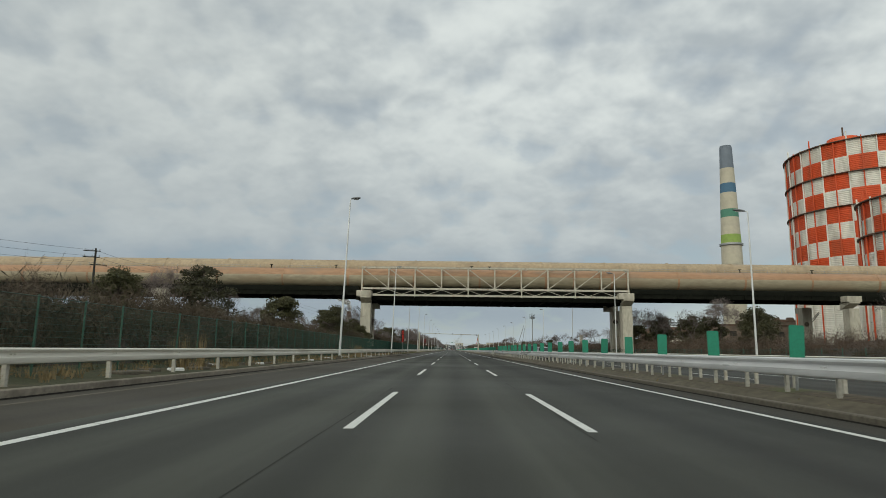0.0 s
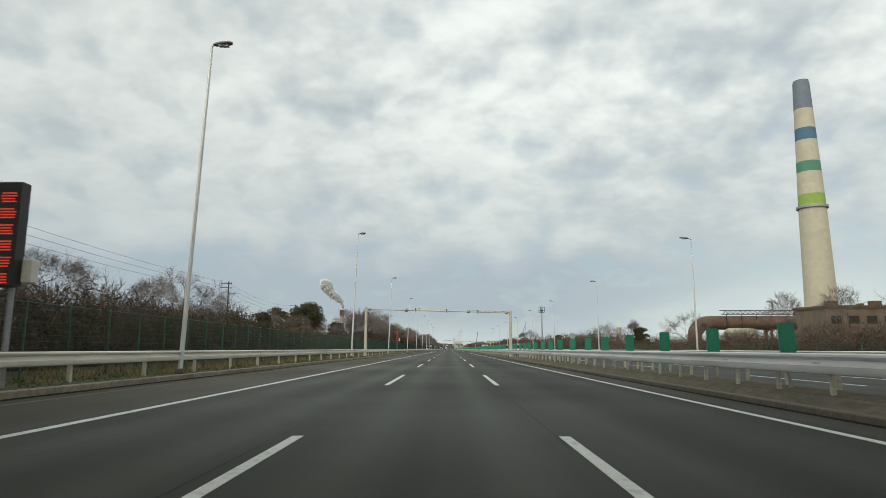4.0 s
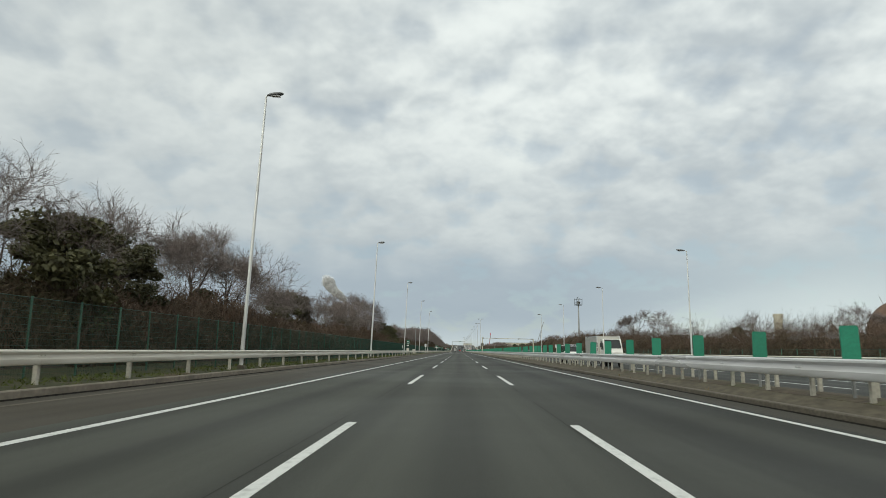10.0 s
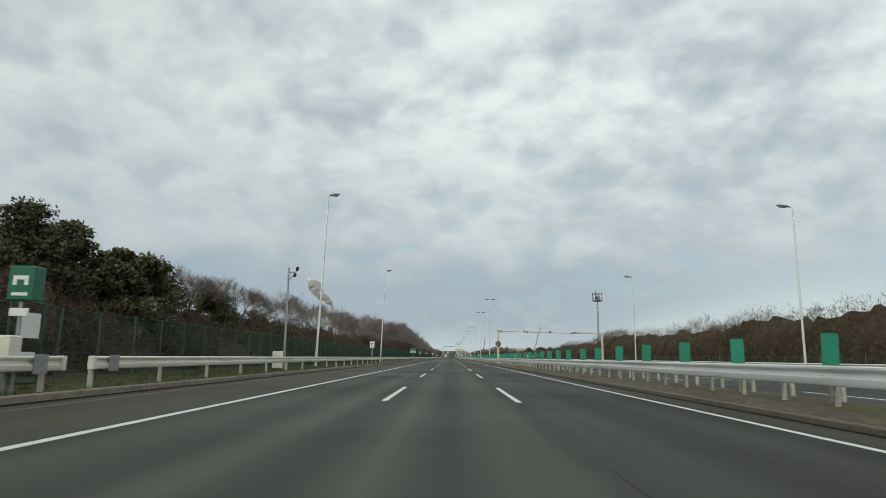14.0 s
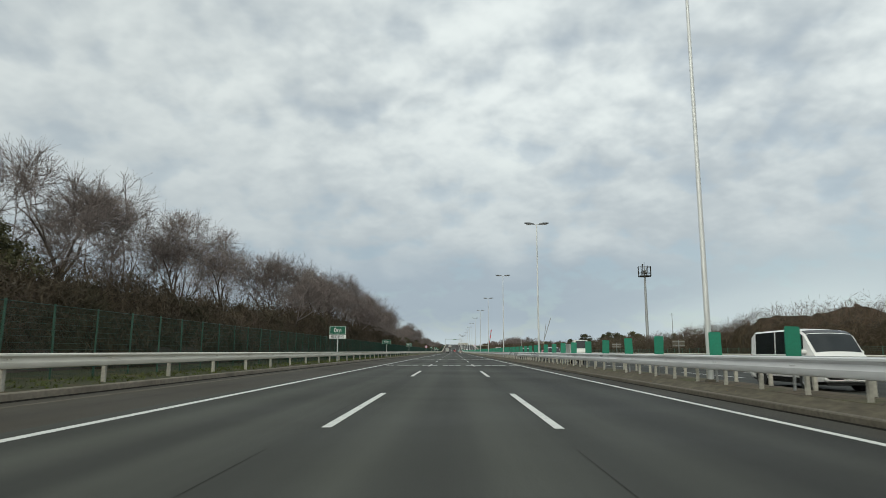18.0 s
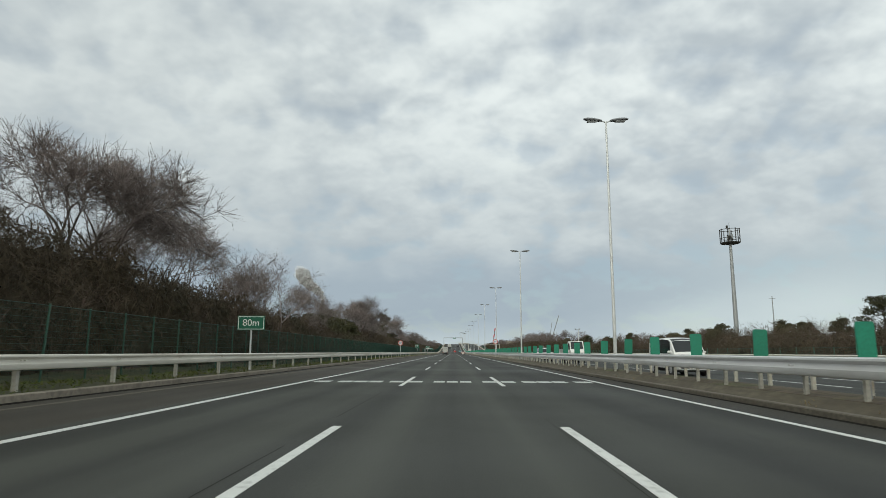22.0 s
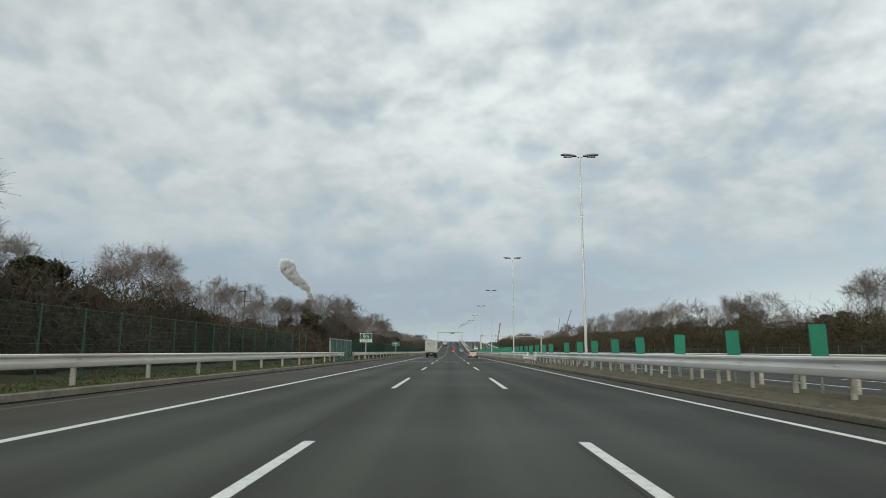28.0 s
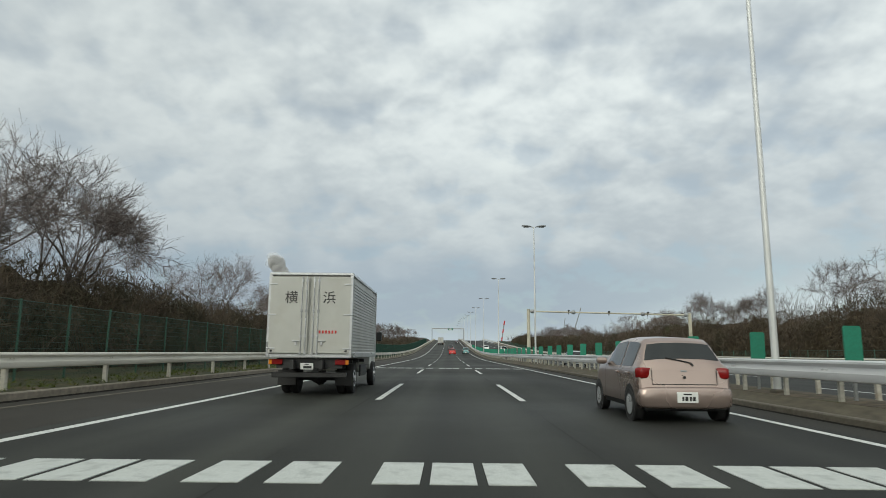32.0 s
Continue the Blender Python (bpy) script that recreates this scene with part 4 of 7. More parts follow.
for x, k, dx, dy in ((-14.3, -1.1, -0.25, 0.6), (28.1, 1.5, -0.3, 0.8), (-48, 0, 0, 0), (-82, 0, 0, 0), (64, 0, 0, 0), (98, 0, 0, 0)):
    pier(x, "weathered concrete pier carrying the pipe bridge", k, dx, dy)


# ---- sensor gantries over the road ----
def gantry(y, x0, x1, z0, z1, label, fittings, round_sign=None, tilt=0.0):
    root = thing("gantry", label, "gantry", "gantries", at=pose(0, y, rise(y)))
    for x, z in ((x0, z0), (x1, z1)):
        c = part("post", Geo().tube((x, 0, 0.1), (x, 0, z + 0.15), 0.19, 0.15, 14), M_GANTRY, root, smooth=40)
        part("cap", Geo().tube((x, 0, z + 0.15), (x, 0, z + 0.2), 0.17, n=14), M_GANTRY, c, smooth=40)
        part("foot", Geo().box(x, 0, 0.14, 0.8, 0.8, 0.24, lip=0.03), M_KERB, c)
    beam = part("beam", Geo().tube((x0, 0, z0), (x1, 0, z1), 0.075, n=12), M_GANTRY, root, smooth=40)
    for u in (0.025, 0.28, 0.71, 0.975):
        x, z = lerp(x0, x1, u), lerp(z0, z1, u)
        f = Geo().turned((x, 0, z), [(0.08, -0.19), (0.16, -0.17), (0.20, -0.03), (0.20, 0.03), (0.16, 0.17), (0.08, 0.19)], 12, "x")
        part("flange", f, M_GREY, beam, smooth=40)
    for u in fittings:
        x, z = lerp(x0, x1, u), lerp(z0, z1, u)
        s = part("sensor", Geo().box(x, -0.12, z + 0.14, 0.14, 0.34, 0.16, lip=0.02), M_BLACK, root, "dark sensor box")
        part("bracket", Geo().box(x, 0, z - 0.06, 0.06, 0.12, 0.32), M_BLACK, s)
    cable = Geo()
    for i in range(12):
        a, b = lerp(0.72, 0.97, i / 12), lerp(0.72, 0.97, (i + 1) / 12)
        k = lambda u: 0.10 + 0.03 * math.sin(u * 60)
        cable.tube((lerp(x0, x1, a), 0, lerp(z0, z1, a) + k(a)), (lerp(x0, x1, b), 0, lerp(z0, z1, b) + k(b)), 0.02, n=5)
    part("cable", cable, M_BLACK, root)
    if round_sign:
        x, z = round_sign
        d = part("round_sign", Geo().turned((x, -0.26, z), [(0.45, -0.015), (0.46, 0.0), (0.45, 0.015)], 28, "y"), M_KERB, root, "bare back of a round traffic sign", smooth=40)
        part("sign_brace", Geo().box(x, -0.29, z + 0.17, 0.86, 0.03, 0.05).box(x, -0.29, z - 0.17, 0.86, 0.03, 0.05), M_GREY, d)
    return root


gantry(212.3, -9.65, 7.45, 5.80, 5.40, "cream tubular gantry with sensors spanning the three lanes", (0.345, 0.56, 0.775))
gantry(502.0, 7.5, 24.0, 5.35, 5.1, "cream tubular sensor gantry over the opposite carriageway with a round sign", (0.25, 0.5, 0.74), (7.5, 3.35))
gantry(945.0, 7.85, 23.8, 5.3, 5.05, "cream tubular sensor gantry over the opposite carriageway before the ramp", (0.25, 0.5, 0.74))


# ---- signs and roadside equipment ----
def board_sign(name, label, x, y, z_mid, w, h, mat, text_rows, post_mat=M_LAMP_POLE, group="", rim=True, low=0.2):
    root = thing(name, label, "road sign", group, at=pose(x, y, 0))
    part("post", Geo().tube((0, 0.06, low), (0, 0.06, z_mid + h / 2), 0.045, n=10), post_mat, root, smooth=40)
    b = part("board", Geo().box(0, 0, z_mid, w, 0.03, h, lip=0.008), mat, root)
    if rim:
        r = Geo()
        t = 0.025
        r.box(0, -0.018, z_mid + h / 2 - 0.05, w - 0.08, 0.006, t).box(0, -0.018, z_mid - h / 2 + 0.05, w - 0.08, 0.006, t)
        r.box(-w / 2 + 0.05, -0.018, z_mid, t, 0.006, h - 0.1).box(w / 2 - 0.05, -0.018, z_mid, t, 0.006, h - 0.1)
        part("border", r, M_SIGN_WHITE, b)
    for body, size, dz, m in text_rows:
        words(body, size, m, b, (0, -0.02, z_mid + dz))
    part("clip", Geo().box(0, 0.035, z_mid + h * 0.3, 0.2, 0.04, 0.05).box(0, 0.035, z_mid - h * 0.3, 0.2, 0.04, 0.05), M_GREY, root)
    return root


for y, xo in ((561.0, -9.50), (849.3, -9.55)):
    s = board_sign("distance_sign", "green distance-check sign reading 0 m above a white plate", xo, y, 2.85, 1.4, 0.70, M_SIGN_GREEN, [("0m", 0.52, 0.0, M_SIGN_WHITE)], group="distance signs")
    pl = part("lower_plate", Geo().box(0, 0, 2.33, 1.4, 0.03, 0.32, lip=0.006), M_SIGN_WHITE, s, "white plate with black characters")
    words("確認基点", 0.27, M_BLACK, pl, (0, -0.02, 2.33))
for y, xo, tx in ((602.0, -9.75, "40m"), (646.0, -9.55, "80m"), (888.6, -9.6, "40m")):
    board_sign("distance_sign", "green distance-check sign reading %s on a steel post" % tx, xo, y, 2.5, 1.3, 0.68, M_SIGN_GREEN, [(tx, 0.46, 0.0, M_SIGN_WHITE)], group="distance signs")


def speed_sign(x, y, z):
    root = thing("speed_sign", "round white speed limit sign with a red ring reading 80", "road sign", "speed signs", at=pose(x, y, 0))
    part("post", Geo().tube((0, 0.06, 0.2), (0, 0.06, z + 0.4), 0.045, n=10), M_LAMP_POLE, root, smooth=40)
    d = part("disc", Geo().turned((0, 0, z), [(0.44, -0.015), (0.45, 0), (0.44, 0.015)], 32, "y"), M_SIGN_WHITE, root, smooth=40)
    part("red_ring", Geo().turned((0, -0.018, z), [(0.34, -0.004), (0.44, -0.006), (0.44, 0.004), (0.34, 0.004), (0.34, -0.004)], 32, "y", caps=False), M_SIGN_RED, d, "red ring")
    words("80", 0.46, M_SIGN_BLUE, d, (0, -0.024, z))
    return root


speed_sign(-9.45, 729.1, 2.72)
speed_sign(7.5, 729.6, 3.0)

shield = board_sign("route_sign", "green shield-shaped sign with the white letter B", -9.5, 781.9, 2.6, 0.95, 0.9, M_SIGN_GREEN, [("B", 0.42, -0.12, M_SIGN_WHITE)], rim=False)
part("white_bars", Geo().box(0, -0.02, 2.86, 0.6, 0.006, 0.10).box(0, -0.02, 2.74, 0.3, 0.006, 0.03), M_SIGN_WHITE, shield)
part("shield_border", Geo().box(0, -0.02, 3.02, 0.87, 0.008, 0.03).box(-0.44, -0.02, 2.62, 0.03, 0.008, 0.78).box(0.44, -0.02, 2.62, 0.03, 0.008, 0.78), M_SIGN_WHITE, shield)

M_LED = material("led_board_black", (0.02, 0.02, 0.02), 0.5, vary=0.2, grain=40, bump=0.1)
M_LED_RED = material("led_red_rows", (0.30, 0.02, 0.015), 0.5, vary=0.1, bump=0, emission=((1.0, 0.06, 0.03), 0.55))
for x, y, lit in ((-9.75, 151.7, 0), (-9.95, 260.8, 1)):
    led = thing("message_board", "tall narrow black LED message board with red rows on a pole", "message board", "message boards", at=pose(x, y, 0))
    part("pole", Geo().tube((0, 0.25, 0.2), (0, 0.25, 4.5), 0.07, n=10), M_GREY, led, smooth=40)
    b = part("cabinet", Geo().box(0, 0, 3.72, 0.56, 0.3, 2.4, lip=0.02), M_LED, led)
    part("control_box", Geo().box(0.42, 0.2, 2.9, 0.22, 0.25, 0.55, lip=0.02), M_RAIL, led)
    for k in range(6):
        zz = 4.65 - 0.37 * k
        rows = Geo()
        for j in range(4):
            rows.box(rng.normal(0, 0.015), -0.156, zz - 0.065 * j, 0.28 + 0.1 * rng.random(), 0.008, 0.028)
        part("led_rows", rows, M_LED_RED, b, "dim red rows of light-emitting dots")


def phone_point(x, y, label):
    root = thing("emergency_phone", label, "emergency phone", "emergency phones", at=pose(x, y, 0.2))
    part("cabinet", Geo().box(0, 0, 0.95, 0.45, 0.4, 0.75, lip=0.03), M_RAIL, root)
    part("stand", Geo().box(0, 0, 0.3, 0.12, 0.12, 0.6), M_GREY, root)
    part("post", Geo().tube((0.0, 0.35, 0), (0.0, 0.35, 2.9), 0.045, n=8), M_GREY, root, smooth=40)
    b = part("board", Geo().box(0, 0.45, 2.5, 0.56, 0.42, 0.78, lip=0.02), M_SIGN_GREEN, root, "green board with a white handset symbol")
    h = Geo().box(0, 0.235, 2.62, 0.34, 0.01, 0.09, turn=0).box(-0.13, 0.235, 2.52, 0.09, 0.01, 0.14).box(0.13, 0.235, 2.52, 0.09, 0.01, 0.14).box(0, 0.235, 2.25, 0.36, 0.01, 0.07)
    part("handset_symbol", h, M_SIGN_WHITE, b)
    part("second_board", Geo().box(0, 0.3, 1.85, 0.42, 0.05, 0.18, lip=0.01), M_SIGN_WHITE, root)
    return root


phone_point(-9.7, 415.0, "emergency telephone with a green lit board behind the guardrail")
phone_point(24.2, 414.3, "emergency telephone with a green board by the opposite carriageway")
for x, y in ((-9.8, 480.0), (24.3, 455.0)):
    s = board_sign("phone_sign", "small white sign with a dark telephone symbol", x, y, 2.6, 0.55, 0.75, M_SIGN_WHITE, [], rim=False)
    part("phone_symbol", Geo().box(0, -0.02, 2.72, 0.34, 0.006, 0.09).box(-0.12, -0.02, 2.62, 0.1, 0.006, 0.14).box(0.02, -0.02, 2.42, 0.32, 0.006, 0.08), M_SIGN_BLUE, s)

cam_pole = thing("camera_pole", "dark pole carrying two traffic cameras with a cabinet at its foot", "camera pole", at=pose(-9.9, 438.9, 0.2))
part("pole", Geo().turned((0, 0, 0), [(0.08, 0), (0.07, 3), (0.055, 6.2)], 12), M_GREY, cam_pole, smooth=40)
part("bracket", Geo().tube((0, 0, 5.9), (0.55, -0.1, 5.95), 0.03, n=6).tube((0, 0, 5.4), (0.45, -0.1, 5.85), 0.02, n=6), M_GREY, cam_pole)
for k, (a, b) in enumerate(((0.55, 6.12), (0.42, 5.75))):
    part("traffic_camera", Geo().box(a, -0.15, b, 0.16, 0.5, 0.18, turn=0.3, lip=0.02), M_BLACK, cam_pole)
part("cabinet", Geo().box(-0.35, 0, 0.7, 0.6, 0.4, 1.0, lip=0.03), M_RAIL, cam_pole)
pole2 = thing("camera_pole", "slim pole with small cameras beyond the opposite carriageway", "camera pole", at=pose(25.2, 744.0, 0.2))
part("pole", Geo().turned((0, 0, 0), [(0.10, 0), (0.085, 3), (0.07, 5.6)], 12), M_LAMP_POLE, pole2, smooth=40)
part("cross_arm", Geo().box(-0.15, 0, 5.45, 0.9, 0.06, 0.06), M_GREY, pole2)
for a in (-0.55, 0.2):
    part("traffic_camera", Geo().box(a, -0.1, 5.6, 0.16, 0.4, 0.2, lip=0.02), M_GREY, pole2)

# backs of boards that face the opposite carriageway
for x, y, w, h, z in ((24.35, 577.1, 1.3, 0.75, 2.0), (24.35, 318.0, 1.2, 0.8, 1.9), (24.35, 603.0, 1.3, 0.7, 2.0), (24.6, 790.0, 1.0, 0.9, 2.2), (24.4, 262.5, 0.9, 0.7, 2.0)):
    s = thing("sign_back", "unpainted back of a road sign facing the other way", "road sign", "sign backs", at=pose(x, y, 0.1))
    part("board", Geo().box(0, 0, z, w, 0.03, h, lip=0.008), M_KERB, s)
    part("stiffener", Geo().box(0, -0.03, z + h * 0.25, w, 0.04, 0.06).box(0, -0.03, z - h * 0.25, w, 0.04, 0.06), M_GREY, s)
    part("post", Geo().tube((0, -0.08, 0), (0, -0.08, z + h / 2), 0.045, n=8), M_GREY, s, smooth=40)
for x, y in ((25.5, 268.0),):
    s = thing("round_mirror", "round grey disc sign seen from behind on a post", "road sign", at=pose(x, y, 0.2))
    part("disc", Geo().turned((0, 0, 3.6), [(0.58, -0.02), (0.6, 0), (0.58, 0.02)], 28, "y"), M_GREY, s, smooth=40)
    part("post", Geo().tube((0, 0.07, 0), (0, 0.07, 3.6), 0.045, n=8), M_GREY, s, smooth=40)
sig = thing("marker_post", "white post with stacked small lamps beyond the opposite carriageway", "marker post", at=pose(25.0, 862.0, 0.1))
part("post", Geo().tube((0, 0, 0), (0, 0, 2.2), 0.05, n=8), M_LAMP_POLE, sig)
for k in range(4):
    part("lamp_unit", Geo().box(0.1, -0.05, 1.2 + 0.35 * k, 0.35, 0.18, 0.22, lip=0.03), M_RAIL, sig)

# ---- green emergency gate in the fence ----
M_GATE_BAR = material("gate_bar_grey_green", (0.17, 0.25, 0.20), 0.6, vary=0.15, grain=15, bump=0.05)
gate = thing("emergency_gate", "green sheet emergency gate with slanting braces", "gate", at=pose(-9.85, 829.6, 0.2))
part("panel", Geo().box(0, 5.4, 1.05, 0.06, 10.6, 1.8, lip=0.01), material("gate_green", (0.04, 0.13, 0.09), 0.6, vary=0.2, grain=20, patch=1.5, bump=0.2), gate)
fr = Geo()
for yy in (0.1, 2.7, 5.3, 7.9, 10.7):
    fr.box(0.02, yy, 1.0, 0.12, 0.1, 2.1)
fr.box(0.02, 5.4, 1.98, 0.12, 10.7, 0.08).box(0.02, 5.4, 0.12, 0.12, 10.7, 0.08)
part("frame", fr, M_GREY, gate)
for k in range(6):
    yy = 0.6 + 1.93 * k
    part("upright", Geo().box(0.06, yy, 1.0, 0.08, 0.08, 1.9, lip=0.01), M_GATE_BAR, gate, "grey-green gate upright")
    part("brace", Geo().tube((0.08, yy, 1.3), (0.62, yy, 0.14), 0.045, n=6), M_GATE_BAR, gate, "grey-green slanting gate brace")
for yy in (833.25, 839.75):
    cap = thing("guardrail_terminal", "white folded end terminal of the guardrail", "guardrail end", "guardrail ends", at=pose(-9.42, yy, 0.745))
    part("cap", Geo().box(0.0, 0, 0.17, 0.18, 0.55, 0.37, lip=0.03), M_RAIL, cap)
sheet_ob = thing("blue_sheet", "crumpled blue plastic sheet lying on the verge", "plastic sheet", at=pose(-10.3, 499.0, 0.28))
blob = Geo()
for i in range(9):
    for j in range(6):
        blob.v.append((-0.35 + 0.14 * j, -0.6 + 0.15 * i, 0.03 + 0.28 * abs(noise.noise(Vector((i * 0.7, j * 0.9, 5))))))
blob.f = [(i * 6 + j, i * 6 + j + 1, (i + 1) * 6 + j + 1, (i + 1) * 6 + j) for i in range(8) for j in range(5)]
part("sheet", blob, material("blue_plastic", (0.03, 0.13, 0.32), 0.4, vary=0.2), sheet_ob)


# ---- the chimney, gas holders and works ----
M_CREAM = material("chimney_cream", (0.50, 0.46, 0.36), 0.8, vary=0.1, grain=0.4, patch=0.05, bump=0.0, coords="World", stain=(0.36, 0.33, 0.27), stain_amount=0.4)
M_BAND_BLUE = material("chimney_blue", (0.075, 0.16, 0.25), 0.8, vary=0.1, grain=0.4, patch=0.05, bump=0, coords="World")
M_BAND_GREY = material("chimney_grey", (0.17, 0.20, 0.24), 0.8, vary=0.1, grain=0.4, patch=0.05, bump=0, coords="World")
M_BAND_GREEN = material("chimney_green", (0.09, 0.24, 0.17), 0.8, vary=0.1, grain=0.4, patch=0.05, bump=0, coords="World")
M_BAND_LIME = material("chimney_lime", (0.27, 0.38, 0.09), 0.8, vary=0.1, grain=0.4, patch=0.05, bump=0, coords="World")
M_ORANGE = material("holder_orange", (0.62, 0.085, 0.018), 0.6, vary=0.15, grain=0.5, patch=0.08, bump=0, coords="World", stain=(0.33, 0.08, 0.03), stain_amount=0.5, stretch=(1, 1, 0.3))
M_HOLDER_WHITE = material("holder_white", (0.74, 0.72, 0.65), 0.6, vary=0.12, grain=0.5, patch=0.08, bump=0, coords="World", stain=(0.30, 0.25, 0.20), stain_amount=0.6, stretch=(1, 1, 0.3))
M_RUST = material("rusty_works_steel", (0.12, 0.075, 0.052), 0.85, vary=0.35, grain=0.5, patch=0.08, bump=0.0, coords="World", stain=(0.06, 0.05, 0.04))
M_WORKS = material("works_wall", (0.17, 0.13, 0.10), 0.85, vary=0.25, grain=0.3, patch=0.06, bump=0.0, coords="World", stain=(0.09, 0.075, 0.06))

chimney = thing("chimney", "tall tapered cream chimney with grey, blue and green bands", "chimney", at=pose(202.4, 480.5, 0))
radius = lambda z: table(z, ((0, 8.6), (79, 6.9), (152, 4.3)))
for a, b, m in ((0, 80, M_CREAM), (80, 86.2, M_BAND_LIME), (86.2, 99, M_CREAM), (99, 105, M_BAND_GREEN), (105, 117.5, M_CREAM), (117.5, 124.5, M_BAND_BLUE), (124.5, 136, M_CREAM), (136, 152.2, M_BAND_GREY)):
    part("band", Geo().turned((0, 0, 0), [(radius(a), a), (radius(b), b)], 40), m, chimney, smooth=40)
part("platform", Geo().turned((0, 0, 0), [(6.8, 78.3), (8.0, 78.3), (8.0, 79.6), (6.8, 79.6)], 40), M_GREY, chimney, smooth=40)
part("crown", Geo().turned((0, 0, 0), [(4.0, 152.2), (4.0, 153.4), (3.4, 153.4)], 40), M_BAND_GREY, chimney, smooth=40)


def gas_holder(x, y, r, h, cols, rows, label, turn):
    root = thing("gas_holder", label, "gas holder", "gas holders", at=pose(x, y, 0, 0, 0, turn))
    seg = 6
    rear = {M_ORANGE.name: Geo(), M_HOLDER_WHITE.name: Geo()}
    for i in range(cols):
        for j in range(rows):
            hid = math.sin(2 * math.pi * (i + 0.5) / cols + radians(turn)) > 0.25
            mat = M_ORANGE if (i + j) % 2 and j > 3 else M_HOLDER_WHITE
            g = Geo()
            z0, z1 = h * j / rows, h * (j + 1) / rows
            a0, a1 = 2 * math.pi * i / cols, 2 * math.pi * (i + 1) / cols
            prof = [(r, z0)]
            if x + r * math.cos(a0 + radians(turn)) < x + 0.9 * r:
                for k in range(1, 9):
                    z = lerp(z0, z1, k / 9)
                    prof += [(r, z - 0.16), (r + 0.2, z), (r, z + 0.16)]
            prof.append((r, z1))
            m = len(prof)
            for k in range(seg + 1):
                a = lerp(a0, a1, k / seg)
                g.v += [(q * math.cos(a), q * math.sin(a), z) for q, z in prof]
            g.f = [(m * k + i, m * k + m + i, m * k + m + i + 1, m * k + i + 1) for k in range(seg) for i in range(m - 1)]
            if hid:
                rear[mat.name].add(g.v, g.f)
            else:
                part("shell_panel", g, mat, root)
    for mat in (M_ORANGE, M_HOLDER_WHITE):
        part("rear_shell", rear[mat.name], mat, root)
    for j in range(1, rows + 1):
        if j in (rows, rows - 2, rows - 4):
            z = h * j / rows
            w = Geo().turned((0, 0, 0), [(r, z - 0.3), (r + 1.3, z - 0.3), (r + 1.3, z), (r, z)], 72, caps=False)
            part("walkway", w, M_RUST, root)
    for i in range(cols * 2):
        a = math.pi * i / cols
        part("column", Geo().tube(((r + 0.5) * math.cos(a), (r + 0.5) * math.sin(a), 0), ((r + 0.5) * math.cos(a), (r + 0.5) * math.sin(a), h + (3.5 if i % 3 == 0 else 0.8)), 0.28, n=6), M_ORANGE if i % 2 else M_HOLDER_WHITE, root)
    part("roof", Geo().turned((0, 0, 0), [(r, h), (r * 0.7, h + r * 0.07), (r * 0.2, h + r * 0.11)], 48), M_HOLDER_WHITE, root, smooth=40)
    part("roof_drum", Geo().turned((-r * 0.35, 0, 0), [(r * 0.2, h), (r * 0.2, h + r * 0.22), (0.5, h + r * 0.25)], 24), M_ORANGE, root, smooth=40)
    part("vent", Geo().tube((-r * 0.35, 0, h + r * 0.2), (-r * 0.35, 0, h + r * 0.4), 0.4, n=6), M_RUST, root)
    return root


gas_holder(184, 300, 32, 88.5, 20, 13, "huge cylindrical gas holder in orange and white checks", 8)
gas_holder(158, 228, 23, 51, 18, 9, "lower cylindrical gas holder in orange and white checks", 20)

mast = thing("antenna_mast", "slender steel antenna mast with a cage of aerials at the top", "antenna mast", at=pose(105, 852, 0))
part("pole", Geo().turned((0, 0, 0), [(0.9, 0), (0.75, 20), (0.5, 43)], 16), M_GREY, mast, smooth=40)
part("platform", Geo().turned((0, 0, 42.2), [(3.3, -0.2), (3.5, 0.0), (3.5, 0.25), (3.3, 0.3)], 24), M_STEEL_DARK, mast)
for z in (44.0, 47.3):
    part("ring", Geo().turned((0, 0, z), [(3.42, -0.09), (3.58, -0.09), (3.58, 0.09), (3.42, 0.09), (3.42, -0.09)], 24, caps=False), M_STEEL_DARK, mast)
for i in range(8):
    a = 2 * math.pi * i / 8 + 0.2
    part("upright", Geo().box(3.5 * math.cos(a), 3.5 * math.sin(a), 44.9, 0.24, 0.24, 5.6, lip=0.04), M_STEEL_DARK, mast)
for i in range(6):
    a = 2 * math.pi * i / 6
    part("aerial", Geo().box(0.9 * math.cos(a), 0.9 * math.sin(a), 44.0 + 0.35 * (i % 3), 0.5, 0.4, 1.7, lip=0.08), M_GREY if i % 2 else M_STEEL_DARK, mast)
part("core", Geo().tube((0, 0, 42.4), (0, 0, 47.8), 0.4, 0.3, 10), M_GREY, mast)
part("top_aerial", Geo().tube((0, 0, 47.6), (0, 0, 50.2), 0.07, n=6).lens(-0.9, 0, 48.6, 0.35, 0.35, 0.5).tube((-0.9, 0, 47.3), (-0.9, 0, 48.3), 0.08, n=6), M_STEEL_DARK, mast)
thin = thing("antenna_mast", "thin pole with a small cross arm behind the trees", "antenna mast", at=pose(118, 850, 0))
part("pole", Geo().tube((0, 0, 0), (0, 0, 22), 0.28, 0.15, 8), M_GREY, thin)
part("cross_arm", Geo().box(0, 0, 21, 2.4, 0.12, 0.15), M_GREY, thin)

